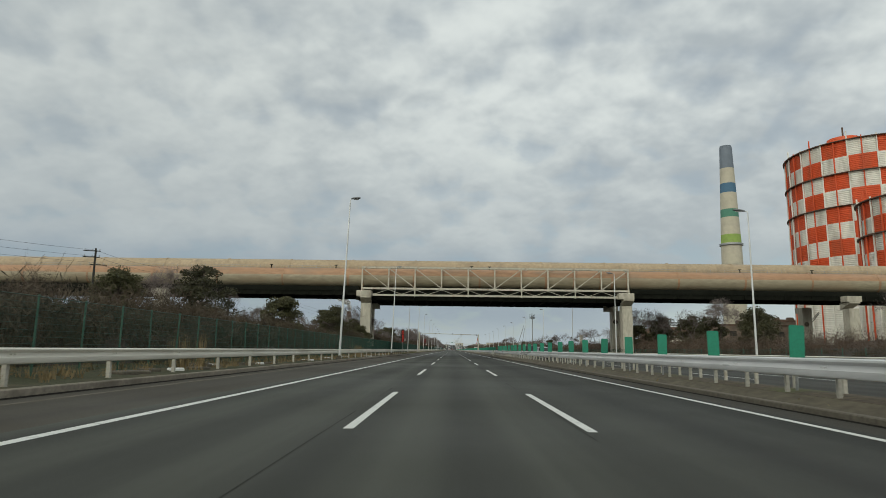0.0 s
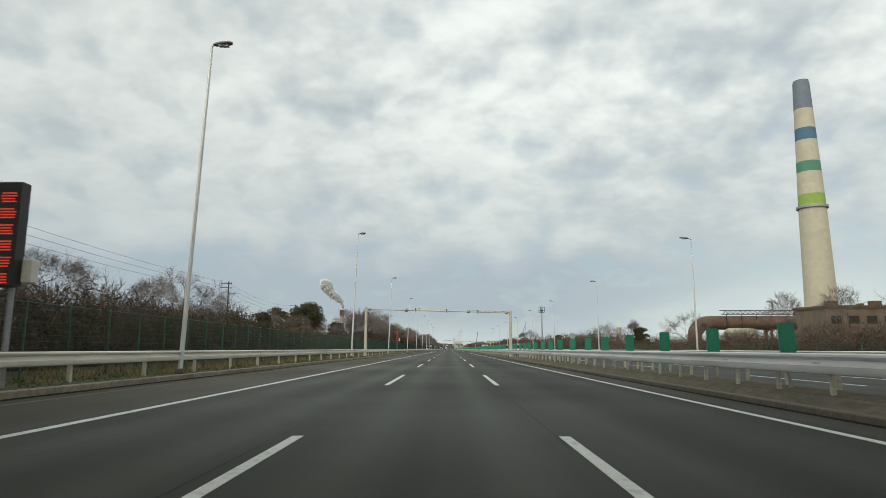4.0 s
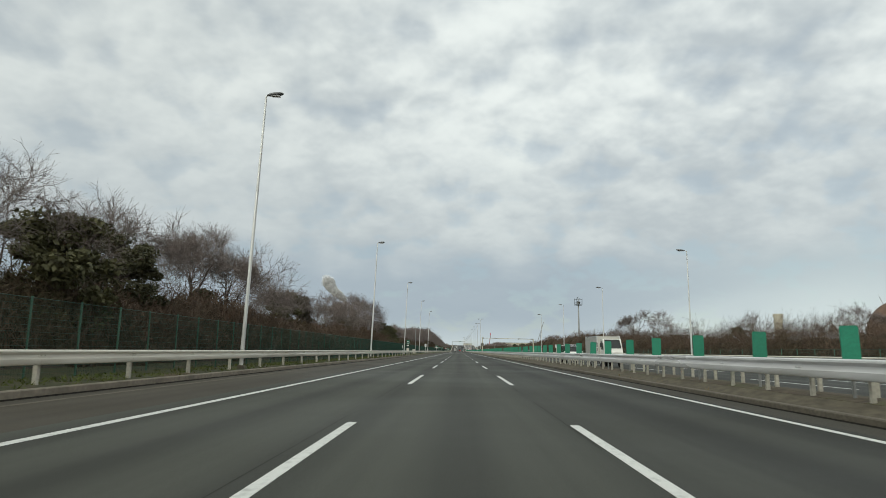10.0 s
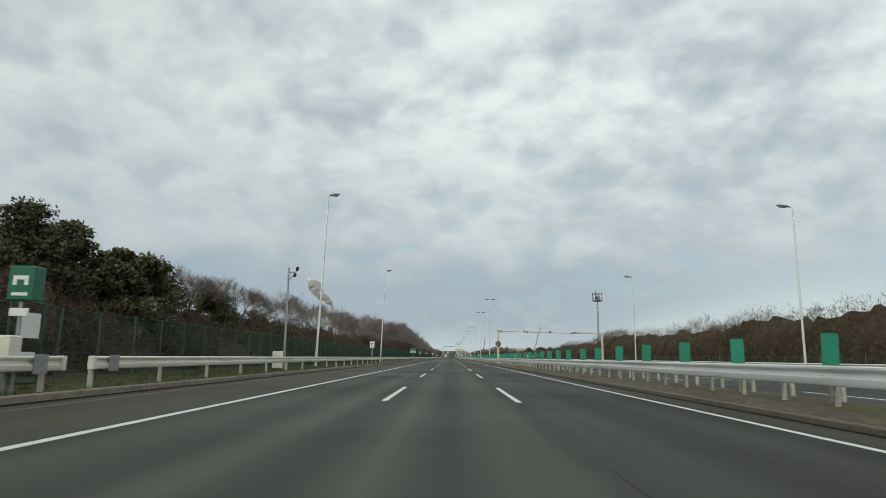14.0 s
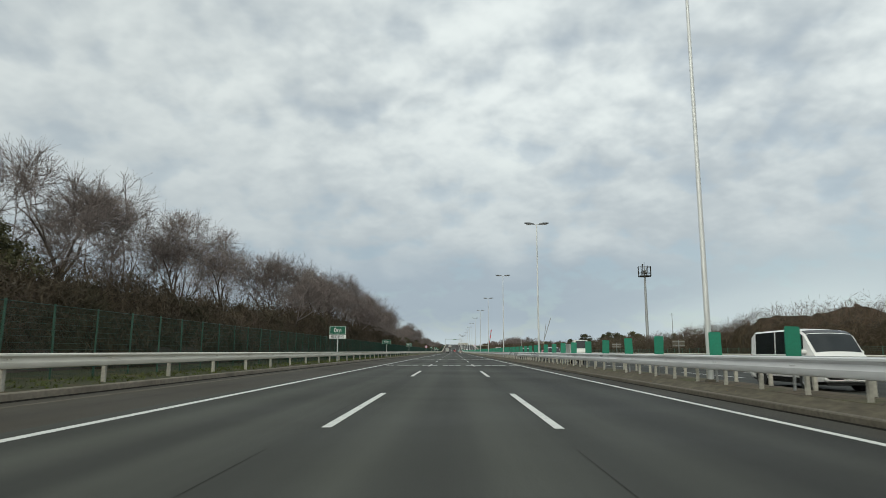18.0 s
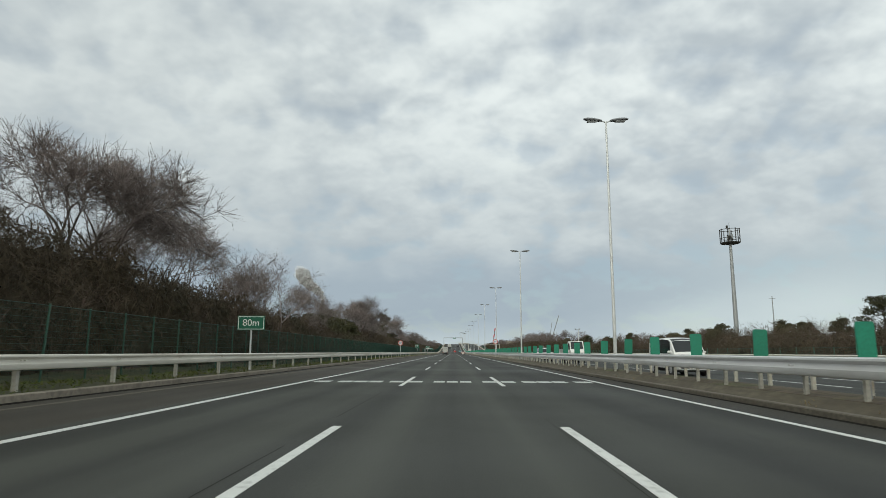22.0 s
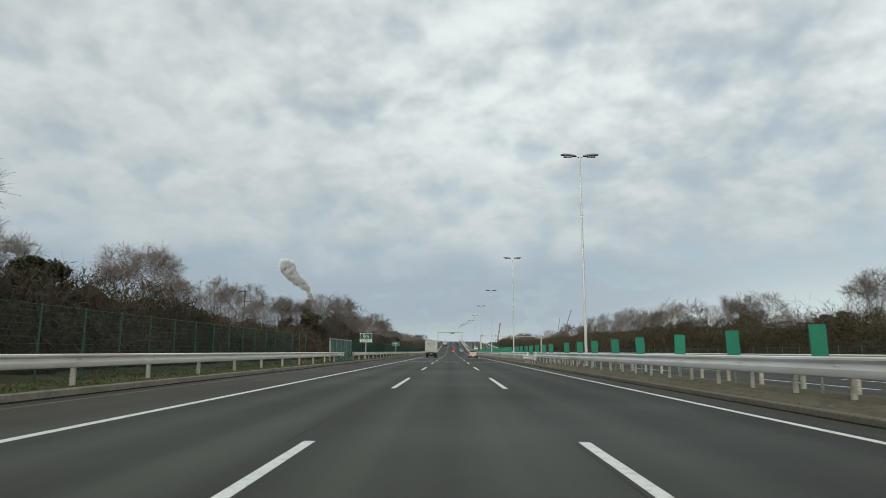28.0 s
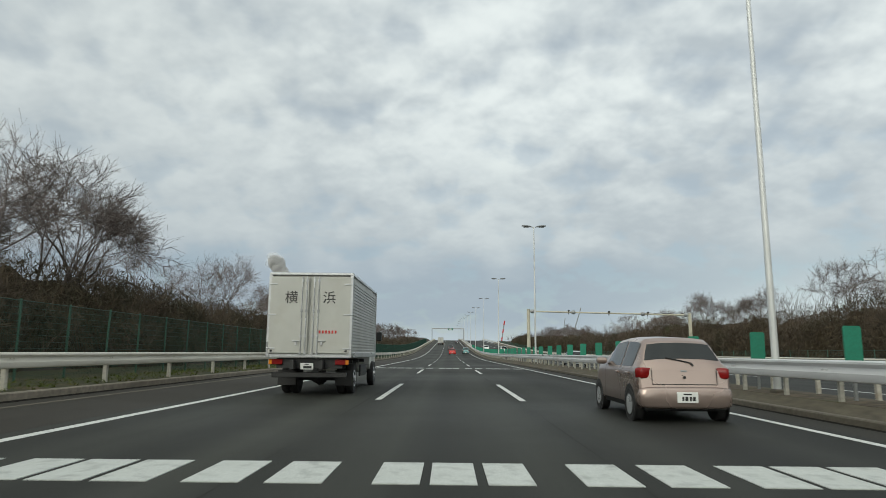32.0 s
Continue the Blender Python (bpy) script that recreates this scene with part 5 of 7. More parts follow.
works = thing("gas_main", "huge rusty brown gas main on trestles with a bend", "gas main", at=pose(150, 525, 0))
bend = Geo()
n, rr = 24, 4.2
path = [(0, 0, 0)] + [(9 - 9 * math.cos(a), 0, 8 + 9 * math.sin(a)) for a in [math.pi / 2 * i / 8 for i in range(9)]] + [(110, -6, 17)]
for k, p in enumerate(path):
    q0, q1 = Vector(path[max(0, k - 1)]), Vector(path[min(len(path) - 1, k + 1)])
    d = (q1 - q0).normalized()
    s_ = Vector((0, 1, 0))
    u_ = d.cross(s_)
    for i in range(n):
        a = 2 * math.pi * i / n
        bend.v.append(tuple(Vector(p) + (s_ * math.cos(a) + u_ * math.sin(a)) * rr))
for k in range(len(path) - 1):
    bend.f += [(k * n + i, k * n + (i + 1) % n, (k + 1) * n + (i + 1) % n, (k + 1) * n + i) for i in range(n)]
part("pipe", bend, M_RUST, works, smooth=40)
for x in (22, 45, 70, 95):
    part("trestle", Geo().box(x, 3, 6.5, 1.2, 1.2, 13).box(x, -4, 6.5, 1.2, 1.2, 13).box(x, -0.5, 12.6, 2, 10, 1.0), M_RUST, works)
deck2 = Geo()
for i in range(14):
    deck2.tube((16 + 3 * i, -5, 22), (17.5 + 3 * i, -5, 24.2), 0.25, n=4).tube((17.5 + 3 * i, -5, 24.2), (19 + 3 * i, -5, 22), 0.25, n=4)
deck2.box(37, -5, 22, 44, 0.5, 0.5).box(37, -5, 24.3, 46, 0.5, 0.4)
for i in range(5):
    deck2.tube((18 + 9 * i, -5, 14), (18 + 9 * i, -5, 22), 0.35, n=5)
part("lattice_walkway", deck2, M_STEEL_DARK, works)
part("davit", Geo().tube((46, -5, 24), (46, -5, 29.5), 0.35, n=6).box(44.5, -5, 29.5, 4, 0.5, 0.6), M_STEEL_DARK, works)
tank = thing("works_tank", "pale horizontal tank on a low frame among the works", "tank", at=pose(172, 512, 0))
part("shell", Geo().turned((0, 0, 9), [(0.5, -9), (4, -8), (4.4, -6), (4.4, 6), (4, 8), (0.5, 9)], 24, "x"), M_CONCRETE, tank, smooth=40)
part("cradle", Geo().box(-5, 0, 3, 1.5, 6, 6).box(5, 0, 3, 1.5, 6, 6), M_RUST, tank)


def works_building(x, y, w, d, h, label, windows=True):
    root = thing("works_building", label, "industrial building", "works buildings", at=pose(x, y, 0))
    part("wall", Geo().box(0, 0, h / 2, w, d, h), M_WORKS, root)
    part("roof", Geo().box(0, 0, h + 0.4, w + 0.8, d + 0.8, 0.9), M_RUST, root)
    if windows:
        for i in range(int(w / 6)):
            for j in range(int(h / 7)):
                part("window", Geo().box(-w / 2 + 3.5 + 6 * i, -d / 2 - 0.08, 4 + 7 * j, 3.4, 0.18, 2.6), M_STEEL_DARK, root)
    for k in range(3):
        part("roof_vent", Geo().box(-w / 3 + w / 3 * k, 0, h + 1.8, 3, 3, 2.4, lip=0.2), M_RUST, root)
    return root


works_building(262, 540, 70, 30, 27, "brown industrial building of the steel works")
works_building(238, 500, 34, 26, 20, "lower brown industrial building beside the chimney")
works_building(330, 500, 60, 40, 33, "large stepped brown works building")
works_building(150, 360, 46, 18, 15, "pale low works building behind the holders", True)
works_building(215, 395, 60, 18, 19, "brown works building behind the bridge", True)
small_stack = thing("works_stack", "short pale cylindrical stack above the trees", "stack", at=pose(92, 480, 0))
part("shaft", Geo().turned((0, 0, 0), [(1.2, 0), (1.2, 11.6), (1.4, 11.6), (1.4, 12.7)], 20), M_CONCRETE, small_stack, smooth=40)

# ---- far things ahead ----
for x, y, h, lean, lab in ((62, 1650, 40, 6, "distant red and white crane jib"), (190, 1900, 75, 24, "distant slender crane jib"), (250, 2300, 80, 12, "distant slender crane jib")):
    c = thing("crane", lab, "crane", "far cranes", at=pose(x, y, 0))
    for k in range(8):
        a, b = k / 8, (k + 1) / 8
        part("jib", Geo().tube((lean * a, 0, h * a), (lean * b, 0, h * b), 0.8, n=5), M_SIGN_RED if k % 2 and lean == 6 else M_GREY, c)
    part("cab", Geo().box(0, 0, 4, 7, 7, 8), M_GREY, c)
for x, y, w, h in ((140, 1750, 90, 20), (-30, 2400, 44, 19), (30, 2500, 30, 26), (110, 2450, 40, 22), (-120, 2500, 60, 20), (260, 2200, 120, 20)):
    b = thing("far_building", "pale building far off in the haze", "building", "far buildings", at=pose(x, y, 0))
    part("wall", Geo().box(0, 0, h / 2, w, 20, h), M_CONCRETE, b)
    part("roof", Geo().box(0, 0, h + 0.5, w + 1, 21, 1), M_GREY, b)
    for i in range(int(w / 8)):
        for j in range(int(h / 6)):
            part("window", Geo().box(-w / 2 + 4 + 8 * i, -10.1, 3 + 6 * j, 4, 0.3, 2), M_STEEL_DARK, b)
plant = thing("steam_chimney", "distant striped chimney giving off white steam", "chimney", at=pose(-435.7, 2685, 0))
for k in range(6):
    part("band", Geo().turned((0, 0, 0), [(9, 26 * k), (9, 26 * k + 26)], 20), M_RUST if k % 2 else M_CREAM, plant)
og = thing("overhead_sign", "green overhead direction sign on a steel portal", "overhead sign", at=pose(0, 1262, rise(1262)))
part("portal", Geo().tube((-10, 0, 0), (-10, 0, 7.5), 0.2, n=8).tube((9, 0, 0), (9, 0, 7.5), 0.2, n=8).box(-0.5, 0, 7.3, 19.4, 0.3, 0.5), M_GREY, og)
part("board", Geo().box(1.0, -0.25, 7.0, 3.0, 0.1, 1.2, lip=0.03), M_SIGN_GREEN, og)
part("white_bars", Geo().box(0.8, -0.32, 7.25, 1.8, 0.02, 0.22).box(0.9, -0.32, 6.8, 2.0, 0.02, 0.22), M_SIGN_WHITE, og)

# ---- plants ----
def ribbons(segs, r):
    """Fine twigs as slim tapering slivers."""
    s = np.asarray(segs, float)
    p, q = s[:, :3], s[:, 3:6]
    d = q - p
    a = np.cross(d, r.normal(0, 1, d.shape))
    a /= np.linalg.norm(a, axis=1, keepdims=True) + 1e-9
    v = np.stack([p - a * s[:, 6:7], p + a * s[:, 6:7], q + a * s[:, 7:8], q - a * s[:, 7:8]], 1)
    return v.reshape(-1, 3), (np.arange(len(s)) * 4)[:, None] + np.array([[0, 1, 2, 3]])


def grow(seed, stems=1, fork=0.34, levels=6, ratio=0.78, thick=0.10, lift=0.03):
    """Limbs and fine twigs of a bare broad-leaved tree about 8 m high."""
    r = np.random.default_rng(seed)
    limbs, twigs = [], []

    def shoot(p, d, length, rad, level):
        for k in range(2):
            d = d + r.normal(0, 0.07 + 0.025 * level, 3) + np.array([0, 0, lift])
            d /= np.linalg.norm(d)
            q = p + d * length / 2
            limbs.append((*p, *q, rad * (1 - 0.16 * k), rad * (0.84 - 0.16 * k)))
            if level >= 1:
                for _ in range(1 if level < 3 else 2 if level < 5 else 3):
                    e = d + r.normal(0, 0.5, 3) + np.array([0, 0, 0.1])
                    e /= np.linalg.norm(e)
                    m = p + (q - p) * r.uniform(0.1, 1)
                    f = m + e * r.uniform(0.3, 0.75)
                    twigs.append((*m, *f, 0.0055, 0.003))
                    g = e + r.normal(0, 0.45, 3)
                    h = m + (f - m) * r.uniform(0.3, 0.7)
                    twigs.append((*h, *(h + g / np.linalg.norm(g) * r.uniform(0.2, 0.5)), 0.005, 0.003))
            p = q
        if level < levels:
            n = 2 if r.random() < (0.55 if level else 0.0) else 3
            turn = r.uniform(0, 6.28)
            ref = np.cross(d, np.array([0.3, 0.9, 0.1]))
            ref /= np.linalg.norm(ref)
            oth = np.cross(d, ref)
            for j in range(n):
                a = turn + 6.28 * j / n + r.normal(0, 0.35)
                w = fork * (0.35 if j == 0 and level < 3 else 1.0) * r.uniform(0.8, 1.9) * (1.0 if level < 2 else 1.45)
                e = d + (ref * math.cos(a) + oth * math.sin(a)) * w
                e /= np.linalg.norm(e)
                shoot(p, e, length * ratio * r.uniform(0.7, 1.15), max(0.011, rad * 0.66 * r.uniform(0.75, 1.0)), level + 1)

    for s in range(stems):
        lean = r.normal(0, 0.10 if stems == 1 else 0.30, 2)
        d = np.array([lean[0], lean[1], 1.0])
        shoot(np.array([*(r.normal(0, 0.3, 2) * (stems > 1)), -0.4]), d / np.linalg.norm(d), 1.7 if stems == 1 else 1.9, thick * (1 if stems == 1 else 0.7), 0 if stems == 1 else 1)
    return np.array(limbs), np.array(twigs), r


def bare_tree(seed, height, label, **kw):
    limbs, twigs, q = grow(seed, **kw)
    k = height / np.percentile(twigs[:, 5], 99.5)
    limbs, twigs = limbs * k, twigs * k
    root = thing("bare_tree", label, "tree", "bare trees", at=pose(0, 0, -500))
    thick_ones = limbs[:, 6] > 0.045
    part("trunk", fast_mesh("trunk", *twig_tubes(limbs[thick_ones], 6), M_BARK), M_BARK, root)
    va, fa = twig_tubes(limbs[~thick_ones], 3)
    vb, fb = ribbons(twigs, q)
    part("crown", fast_mesh("crown", np.concatenate([va, vb]), np.concatenate([fa, fb + len(va)]), M_TWIG), M_TWIG, root)
    return root


def leaf_cards(centres, size, r):
    """Small folded leaf sprays, two triangles each."""
    n = len(centres)
    a, b = r.normal(0, 1, (n, 3)), r.normal(0, 1, (n, 3))
    a /= np.linalg.norm(a, axis=1, keepdims=True)
    b -= a * (a * b).sum(1, keepdims=True)
    b /= np.linalg.norm(b, axis=1, keepdims=True)
    c = np.cross(a, b)
    s = size * r.uniform(0.6, 1.4, (n, 1))
    v = np.stack([centres - a * s, centres + b * s * 0.55 + c * s * 0.2, centres + a * s, centres - b * s * 0.55 + c * s * 0.2], 1)
    return v.reshape(-1, 3), (np.arange(n) * 4)[:, None] + np.array([[0, 1, 2, 3]])


def leafy_tree(seed, height, width, label, name="evergreen_tree", clumps=64, leaves=230, conical=0.0):
    r = np.random.default_rng(seed)
    root = thing(name, label, "tree", "evergreen trees", at=pose(0, 0, -500))
    limbs, pts = [], []
    limbs.append((0, 0, -0.4, 0.1, 0, height * 0.55, 0.16, 0.09))
    limbs.append((0.1, 0, height * 0.55, 0, 0.1, height * 0.95, 0.09, 0.02))
    for k in range(clumps):
        u = r.uniform(0.06, 1.0)
        w = width / 2 * ((1 - u) * 0.95 + 0.05 if conical else math.sqrt(max(0.05, 1 - (2 * u - 0.95) ** 2 * 0.85)))
        a, d = r.uniform(0, 2 * math.pi), w * r.uniform(0.35, 1.0)
        c = np.array([d * math.cos(a), d * math.sin(a), height * u * 0.93])
        limbs.append((0, 0, max(0.3, c[2] - 0.5 * d), *c, 0.05, 0.012))
        q = r.normal(0, 1, (leaves, 3))
        q *= (r.uniform(0, 1, (leaves, 1)) ** 0.4) / np.linalg.norm(q, axis=1, keepdims=True)
        pts.append(c + q * np.array([0.23, 0.23, 0.12]) * width * r.uniform(0.4, 1.0))
    part("trunk", fast_mesh("trunk", *twig_tubes(limbs, 6), M_BARK), M_BARK, root)
    part("crown", fast_mesh("crown", *leaf_cards(np.concatenate(pts), 0.115, r), M_LEAF), M_LEAF, root)
    return root


GREY = "bare grey-brown tree with a fine spreading crown behind the fence"
trees = [bare_tree(11, 9.0, GREY), bare_tree(12, 8.0, GREY, fork=0.50, thick=0.085), bare_tree(13, 10.0, GREY, stems=2, fork=0.30), bare_tree(14, 7.0, GREY, stems=3, fork=0.36, levels=5, thick=0.08),
         bare_tree(15, 8.5, GREY, stems=2, fork=0.40)]
greens = [leafy_tree(21, 6.5, 5.5, "dark evergreen tree with a dense rounded crown"), leafy_tree(22, 5.0, 4.2, "dark evergreen shrub-like tree among bare thicket"),
          leafy_tree(23, 6.0, 3.4, "dark pointed conifer among the bare trees", conical=1.0, clumps=60), leafy_tree(24, 7.5, 6.5, "olive evergreen tree with an open ragged crown", clumps=54, leaves=210)]


def ground_left(x):
    return table(-x, ((9, 0.2), (12.6, 0.4), (13.4, 0.9), (14.5, 1.5), (16, 2.1), (18, 2.6), (21, 3.0), (26, 3.2), (33, 3.0), (45, 2.5), (70, 0.6)))


def ground_right(x):
    return table(x, ((22, 0.1), (27, 0.3), (29, 0.7), (31.5, 1.3), (35, 1.9), (40, 2.3), (48, 2.2), (60, 1.8), (85, 0.3)))


def plant(tree, x, y, size, turn):
    z = ground_left(x) if x < 0 else ground_right(x)
    o = copy_thing(tree, pose(x, y, z - 0.2 + rise(y) * max(0, 1 - abs(x) / 120), 0, 0, turn))
    o.scale = (size, size, size)
    return o


# crest of the tree tops along the left bank: distance along the road, height above the road
TOPS = ((-30, 6.5), (74, 6.7), (87, 7.1), (110, 5.6), (127, 8.5), (150, 8.0), (215, 5.2), (238, 5.0), (251, 8.9), (270, 9.3), (318, 8.4), (338, 9.4), (348, 6.6), (378, 9.4), (396, 10.2), (405, 7.6), (418, 8.8), (435, 6.7),
        (453, 8.0), (481, 8.2), (507, 9.7), (515, 7.1), (539, 10.4), (577, 10.6), (592, 12.0), (648, 11.8), (664, 10.8), (688, 8.6), (696, 6.4), (722, 10.8), (737, 8.8), (765, 8.6), (780, 11), (795, 9), (830, 6.6), (846, 8.2),
        (866, 9.2), (886, 6.8), (900, 9.5), (910, 9.0), (920, 8.4), (1000, 8.5), (1200, 8))
TOPS_R = ((-30, 7), (140, 9), (250, 6.6), (300, 8), (340, 6.4), (418, 9), (432, 7.4), (490, 7.8), (560, 7.2), (600, 5.7), (640, 5.4), (710, 5), (756, 5.6), (800, 7.4), (870, 9.6), (945, 10.5), (1050, 9.5), (1200, 9))
r = np.random.default_rng(99)
y = 20.0
while y < 1180:
    for row, (xm, k) in enumerate(((-16.8, 0.96), (-20.5, 1.0))):
        if r.random() < (0.38 if y < 230 else (0.85, 0.22)[row]):
            x = xm + r.normal(0, 1.0)
            top = table(y, TOPS) * k * r.uniform(0.86, 1.06)
            t = trees[int(r.integers(len(trees)))]
            h = max(2.8, top - ground_left(x))
            native = (9.0, 8.0, 10.0, 7.0, 8.5)[trees.index(t)]
            plant(t, x, y + r.uniform(-2, 2), h / native, r.uniform(0, 360))
    y += r.uniform(4.3, 6.4) if y < 1000 else r.uniform(12, 18)
y = 40.0
while y < 1180:
    x = 38 + r.normal(0, 2.5)
    if r.random() < 0.55:
        t = trees[int(r.integers(len(trees)))]
        h = max(2.5, table(y, TOPS_R) * r.uniform(0.85, 1.08) - ground_right(x))
        plant(t, x, y, h / (9.0, 8.0, 10.0, 7.0, 8.5)[trees.index(t)], r.uniform(0, 360))
    y += r.uniform(6, 10)
# a group of taller bare trees standing close together
for k, x, y, top in ((0, -17.0, 535.0, 10.2), (4, -17.6, 541.0, 10.6), (2, -18.2, 548.0, 10.6), (0, -17.4, 556.0, 10.4), (1, -17.0, 565.0, 10.4), (4, -17.5, 253.0, 8.9), (0, -17.0, 268.0, 9.2), (0, -16.4, 584.0, 11.6), (1, -17.2, 591.0, 11.8), (0, -17.0, 598.0, 12.2), (4, -16.6, 606.0, 11.6), (1, -17.4, 615.0, 12.0), (2, -17.0, 624.0, 11.4), (0, -17.4, 634.0, 11.8), (1, -16.8, 645.0, 11.6), (0, -15.8, 725.0, 11.2), (2, -16.4, 719.0, 9.6), (1, -15.8, 393.0, 10.0), (0, -18.5, 905.0, 8.0), (0, -17.0, 296.0, 10.2), (1, -17.2, 305.0, 8.8), (4, -17.0, 314.0, 8.5), (2, -17.0, 286.0, 9.2), (0, 35.0, 421.0, 9.8), (1, 36.0, 541.0, 8.0), (2, 36.5, 556.0, 7.6), (4, 37.0, 447.0, 7.4), (1, 36.0, 853.0, 8.6), (0, 37.0, 862.0, 9.0), (4, 36.0, 870.0, 9.2), (2, 37.0, 879.0, 9.4), (0, 38.0, 888.0, 9.6), (1, 36.0, 897.0, 9.8), (4, 37.0, 906.0, 10.0), (1, -17.0, 868.0, 9.8), (0, -17.2, 336.0, 9.6), (4, -17.0, 343.0, 9.0)):
    plant(trees[k], x, y, (top - (ground_left(x) if x < 0 else ground_right(x))) / (9.0, 8.0, 10.0, 7.0, 8.5)[k], (37 * y) % 360)
# evergreens where they stand out
for k, x, y, s in ((3, -17.5, 72, 0.62), (0, -17, 60, 0.45), (1, -15.8, 86, 0.8), (3, -20, 126, 0.6), (1, -16.5, 133, 0.8), (0, -16, 112, 0.75), (1, -14.4, 126, 0.7), (0, -20, 229, 0.80), (0, -22, 234, 0.82), (1, -18, 239, 0.6),
                   (0, -24, 226, 0.62), (1, -14.6, 318, 0.95), (0, -15.6, 324, 0.72), (0, -15.5, 424, 0.78), (1, -15, 430, 0.9), (0, -16.5, 436, 0.66), (1, -15.3, 441, 0.7), (0, -17, 447, 0.55), (1, -14.8, 418, 0.7), (0, -15.5, 690, 0.6), (1, -15, 695, 0.78), (0, -16, 701, 0.6), (1, -15, 706, 0.75), (0, -16.5, 712, 0.65), (1, -15, 300, 0.6), (2, -16, 360, 0.8), (1, -17, 356, 0.9), (1, -15.5, 305, 0.5), (2, -17.0, 396, 0.95), (2, -18.4, 391, 1.0), (1, -16, 388, 0.7),
                   (1, -15, 402, 0.6), (1, -17, 428, 0.85), (0, -22, 433, 0.8), (0, -24, 425, 0.8), (0, -26, 440, 0.7), (3, -20, 787, 1.2), (1, -16, 780, 0.8), (0, -18, 768, 0.8), (1, -17, 752, 0.75), (1, -15.2, 846, 0.75),
                   (0, -17.5, 873, 0.72), (1, -16, 868, 0.7), (0, -20, 905, 0.7), (1, -16, 955, 0.8), (0, -18, 980, 0.8), (0, -20, 716, 0.8), (1, -17, 690, 0.7),
                   (1, 31, 135, 0.95), (1, 36, 118, 0.9), (0, 33, 98, 0.75), (0, 40, 150, 0.9), (1, 44, 165, 1.0), (0, 37, 128, 0.8), (1, 34, 250, 0.7), (1, 36, 345, 0.8), (1, 33, 372, 0.6), (1, 34, 440, 0.6), (0, 52, 690, 0.8),
                   (0, 46, 705, 0.8), (0, 44, 722, 0.75), (0, 48, 735, 0.8), (0, 46, 748, 0.7), (0, 50, 762, 0.8), (0, 45, 778, 0.75), (0, 43, 655, 0.7), (0, 46, 640, 0.65), (0, 44, 672, 0.7), (0, 44, 798, 0.8), (0, 40, 812, 0.7),
                   (0, 42, 905, 0.8), (0, 40, 925, 0.85), (0, 38, 940, 0.8), (0, 37, 958, 0.8), (0, 39, 978, 0.85), (0, 37, 1000, 0.8), (0, 40, 1025, 0.85), (0, 38, 1050, 0.8)):
    plant(greens[k], x, y, s * (0.72 if x > 30 and y > 600 else 1.0), (x * 37 + y * 11) % 360)
for k in range(64):
    y = 632 + 6.8 * k + r.uniform(-2, 2)
    plant(greens[int(r.integers(2)) if k % 5 else 3], 31.5 + abs(r.normal(0, 4)), y, r.uniform(0.36, 0.62), r.uniform(0, 360))
for k in range(22):
    plant(greens[k % 2], -15.2 - abs(r.normal(0, 2.2)), 150 + 38 * k + r.uniform(-12, 12), r.uniform(0.35, 0.62), r.uniform(0, 360))
for t in (*trees, *greens):
    for o in (*t.children, t):
        bpy.data.objects.remove(o)


# thickets: bare shrubs grown together, and rough grass
def shrub_rows(seed, count):
    q = np.random.default_rng(seed)
    out = []
    for _ in range(count):
        p = np.array([q.normal(0, 0.5), q.normal(0, 0.5), 0.0])
        d = np.array([q.normal(0, 0.3), q.normal(0, 0.3), 1.0])
        d /= np.linalg.norm(d)
        length = q.uniform(1.5, 3.0)
        for k in range(3):
            e = p + d * length / 3
            out.append((*p, *e, 0.012 - 0.003 * k, 0.009 - 0.003 * k))
            for _ in range(5):
                s = d * 0.8 + q.normal(0, 0.5, 3)
                s /= np.linalg.norm(s)
                m = p + (e - p) * q.uniform(0.2, 1)
                f = m + s * q.uniform(0.3, 0.8)
                out.append((*m, *f, 0.007, 0.004))
                g = s + q.normal(0, 0.5, 3)
                h = m + (f - m) * q.uniform(0.4, 1)
                out.append((*h, *(h + g * q.uniform(0.15, 0.4)), 0.005, 0.003))
            d = d + q.normal(0, 0.15, 3)
            d /= np.linalg.norm(d)
            p = e
    return np.array(out)


SHRUBS = [ribbons(shrub_rows(40 + i, 8), np.random.default_rng(60 + i)) for i in range(6)]


def thicket(name, label, spots, mat):
    vs, fs, k = [], [], 0
    for i, (x, y, z, s, a, h) in enumerate(spots):
        v, f = SHRUBS[i % 6]
        c, n = math.cos(a), math.sin(a)
        vs.append(np.stack([(v[:, 0] * c - v[:, 1] * n) * s + x, (v[:, 0] * n + v[:, 1] * c) * s + y, v[:, 2] * h + z], 1))
        fs.append(f + k)
        k += len(v)
    ob = new(name, fast_mesh(name, np.concatenate(vs), np.concatenate(fs), mat))
    return tagged(ob, label, "thicket", "thickets", "stuff")


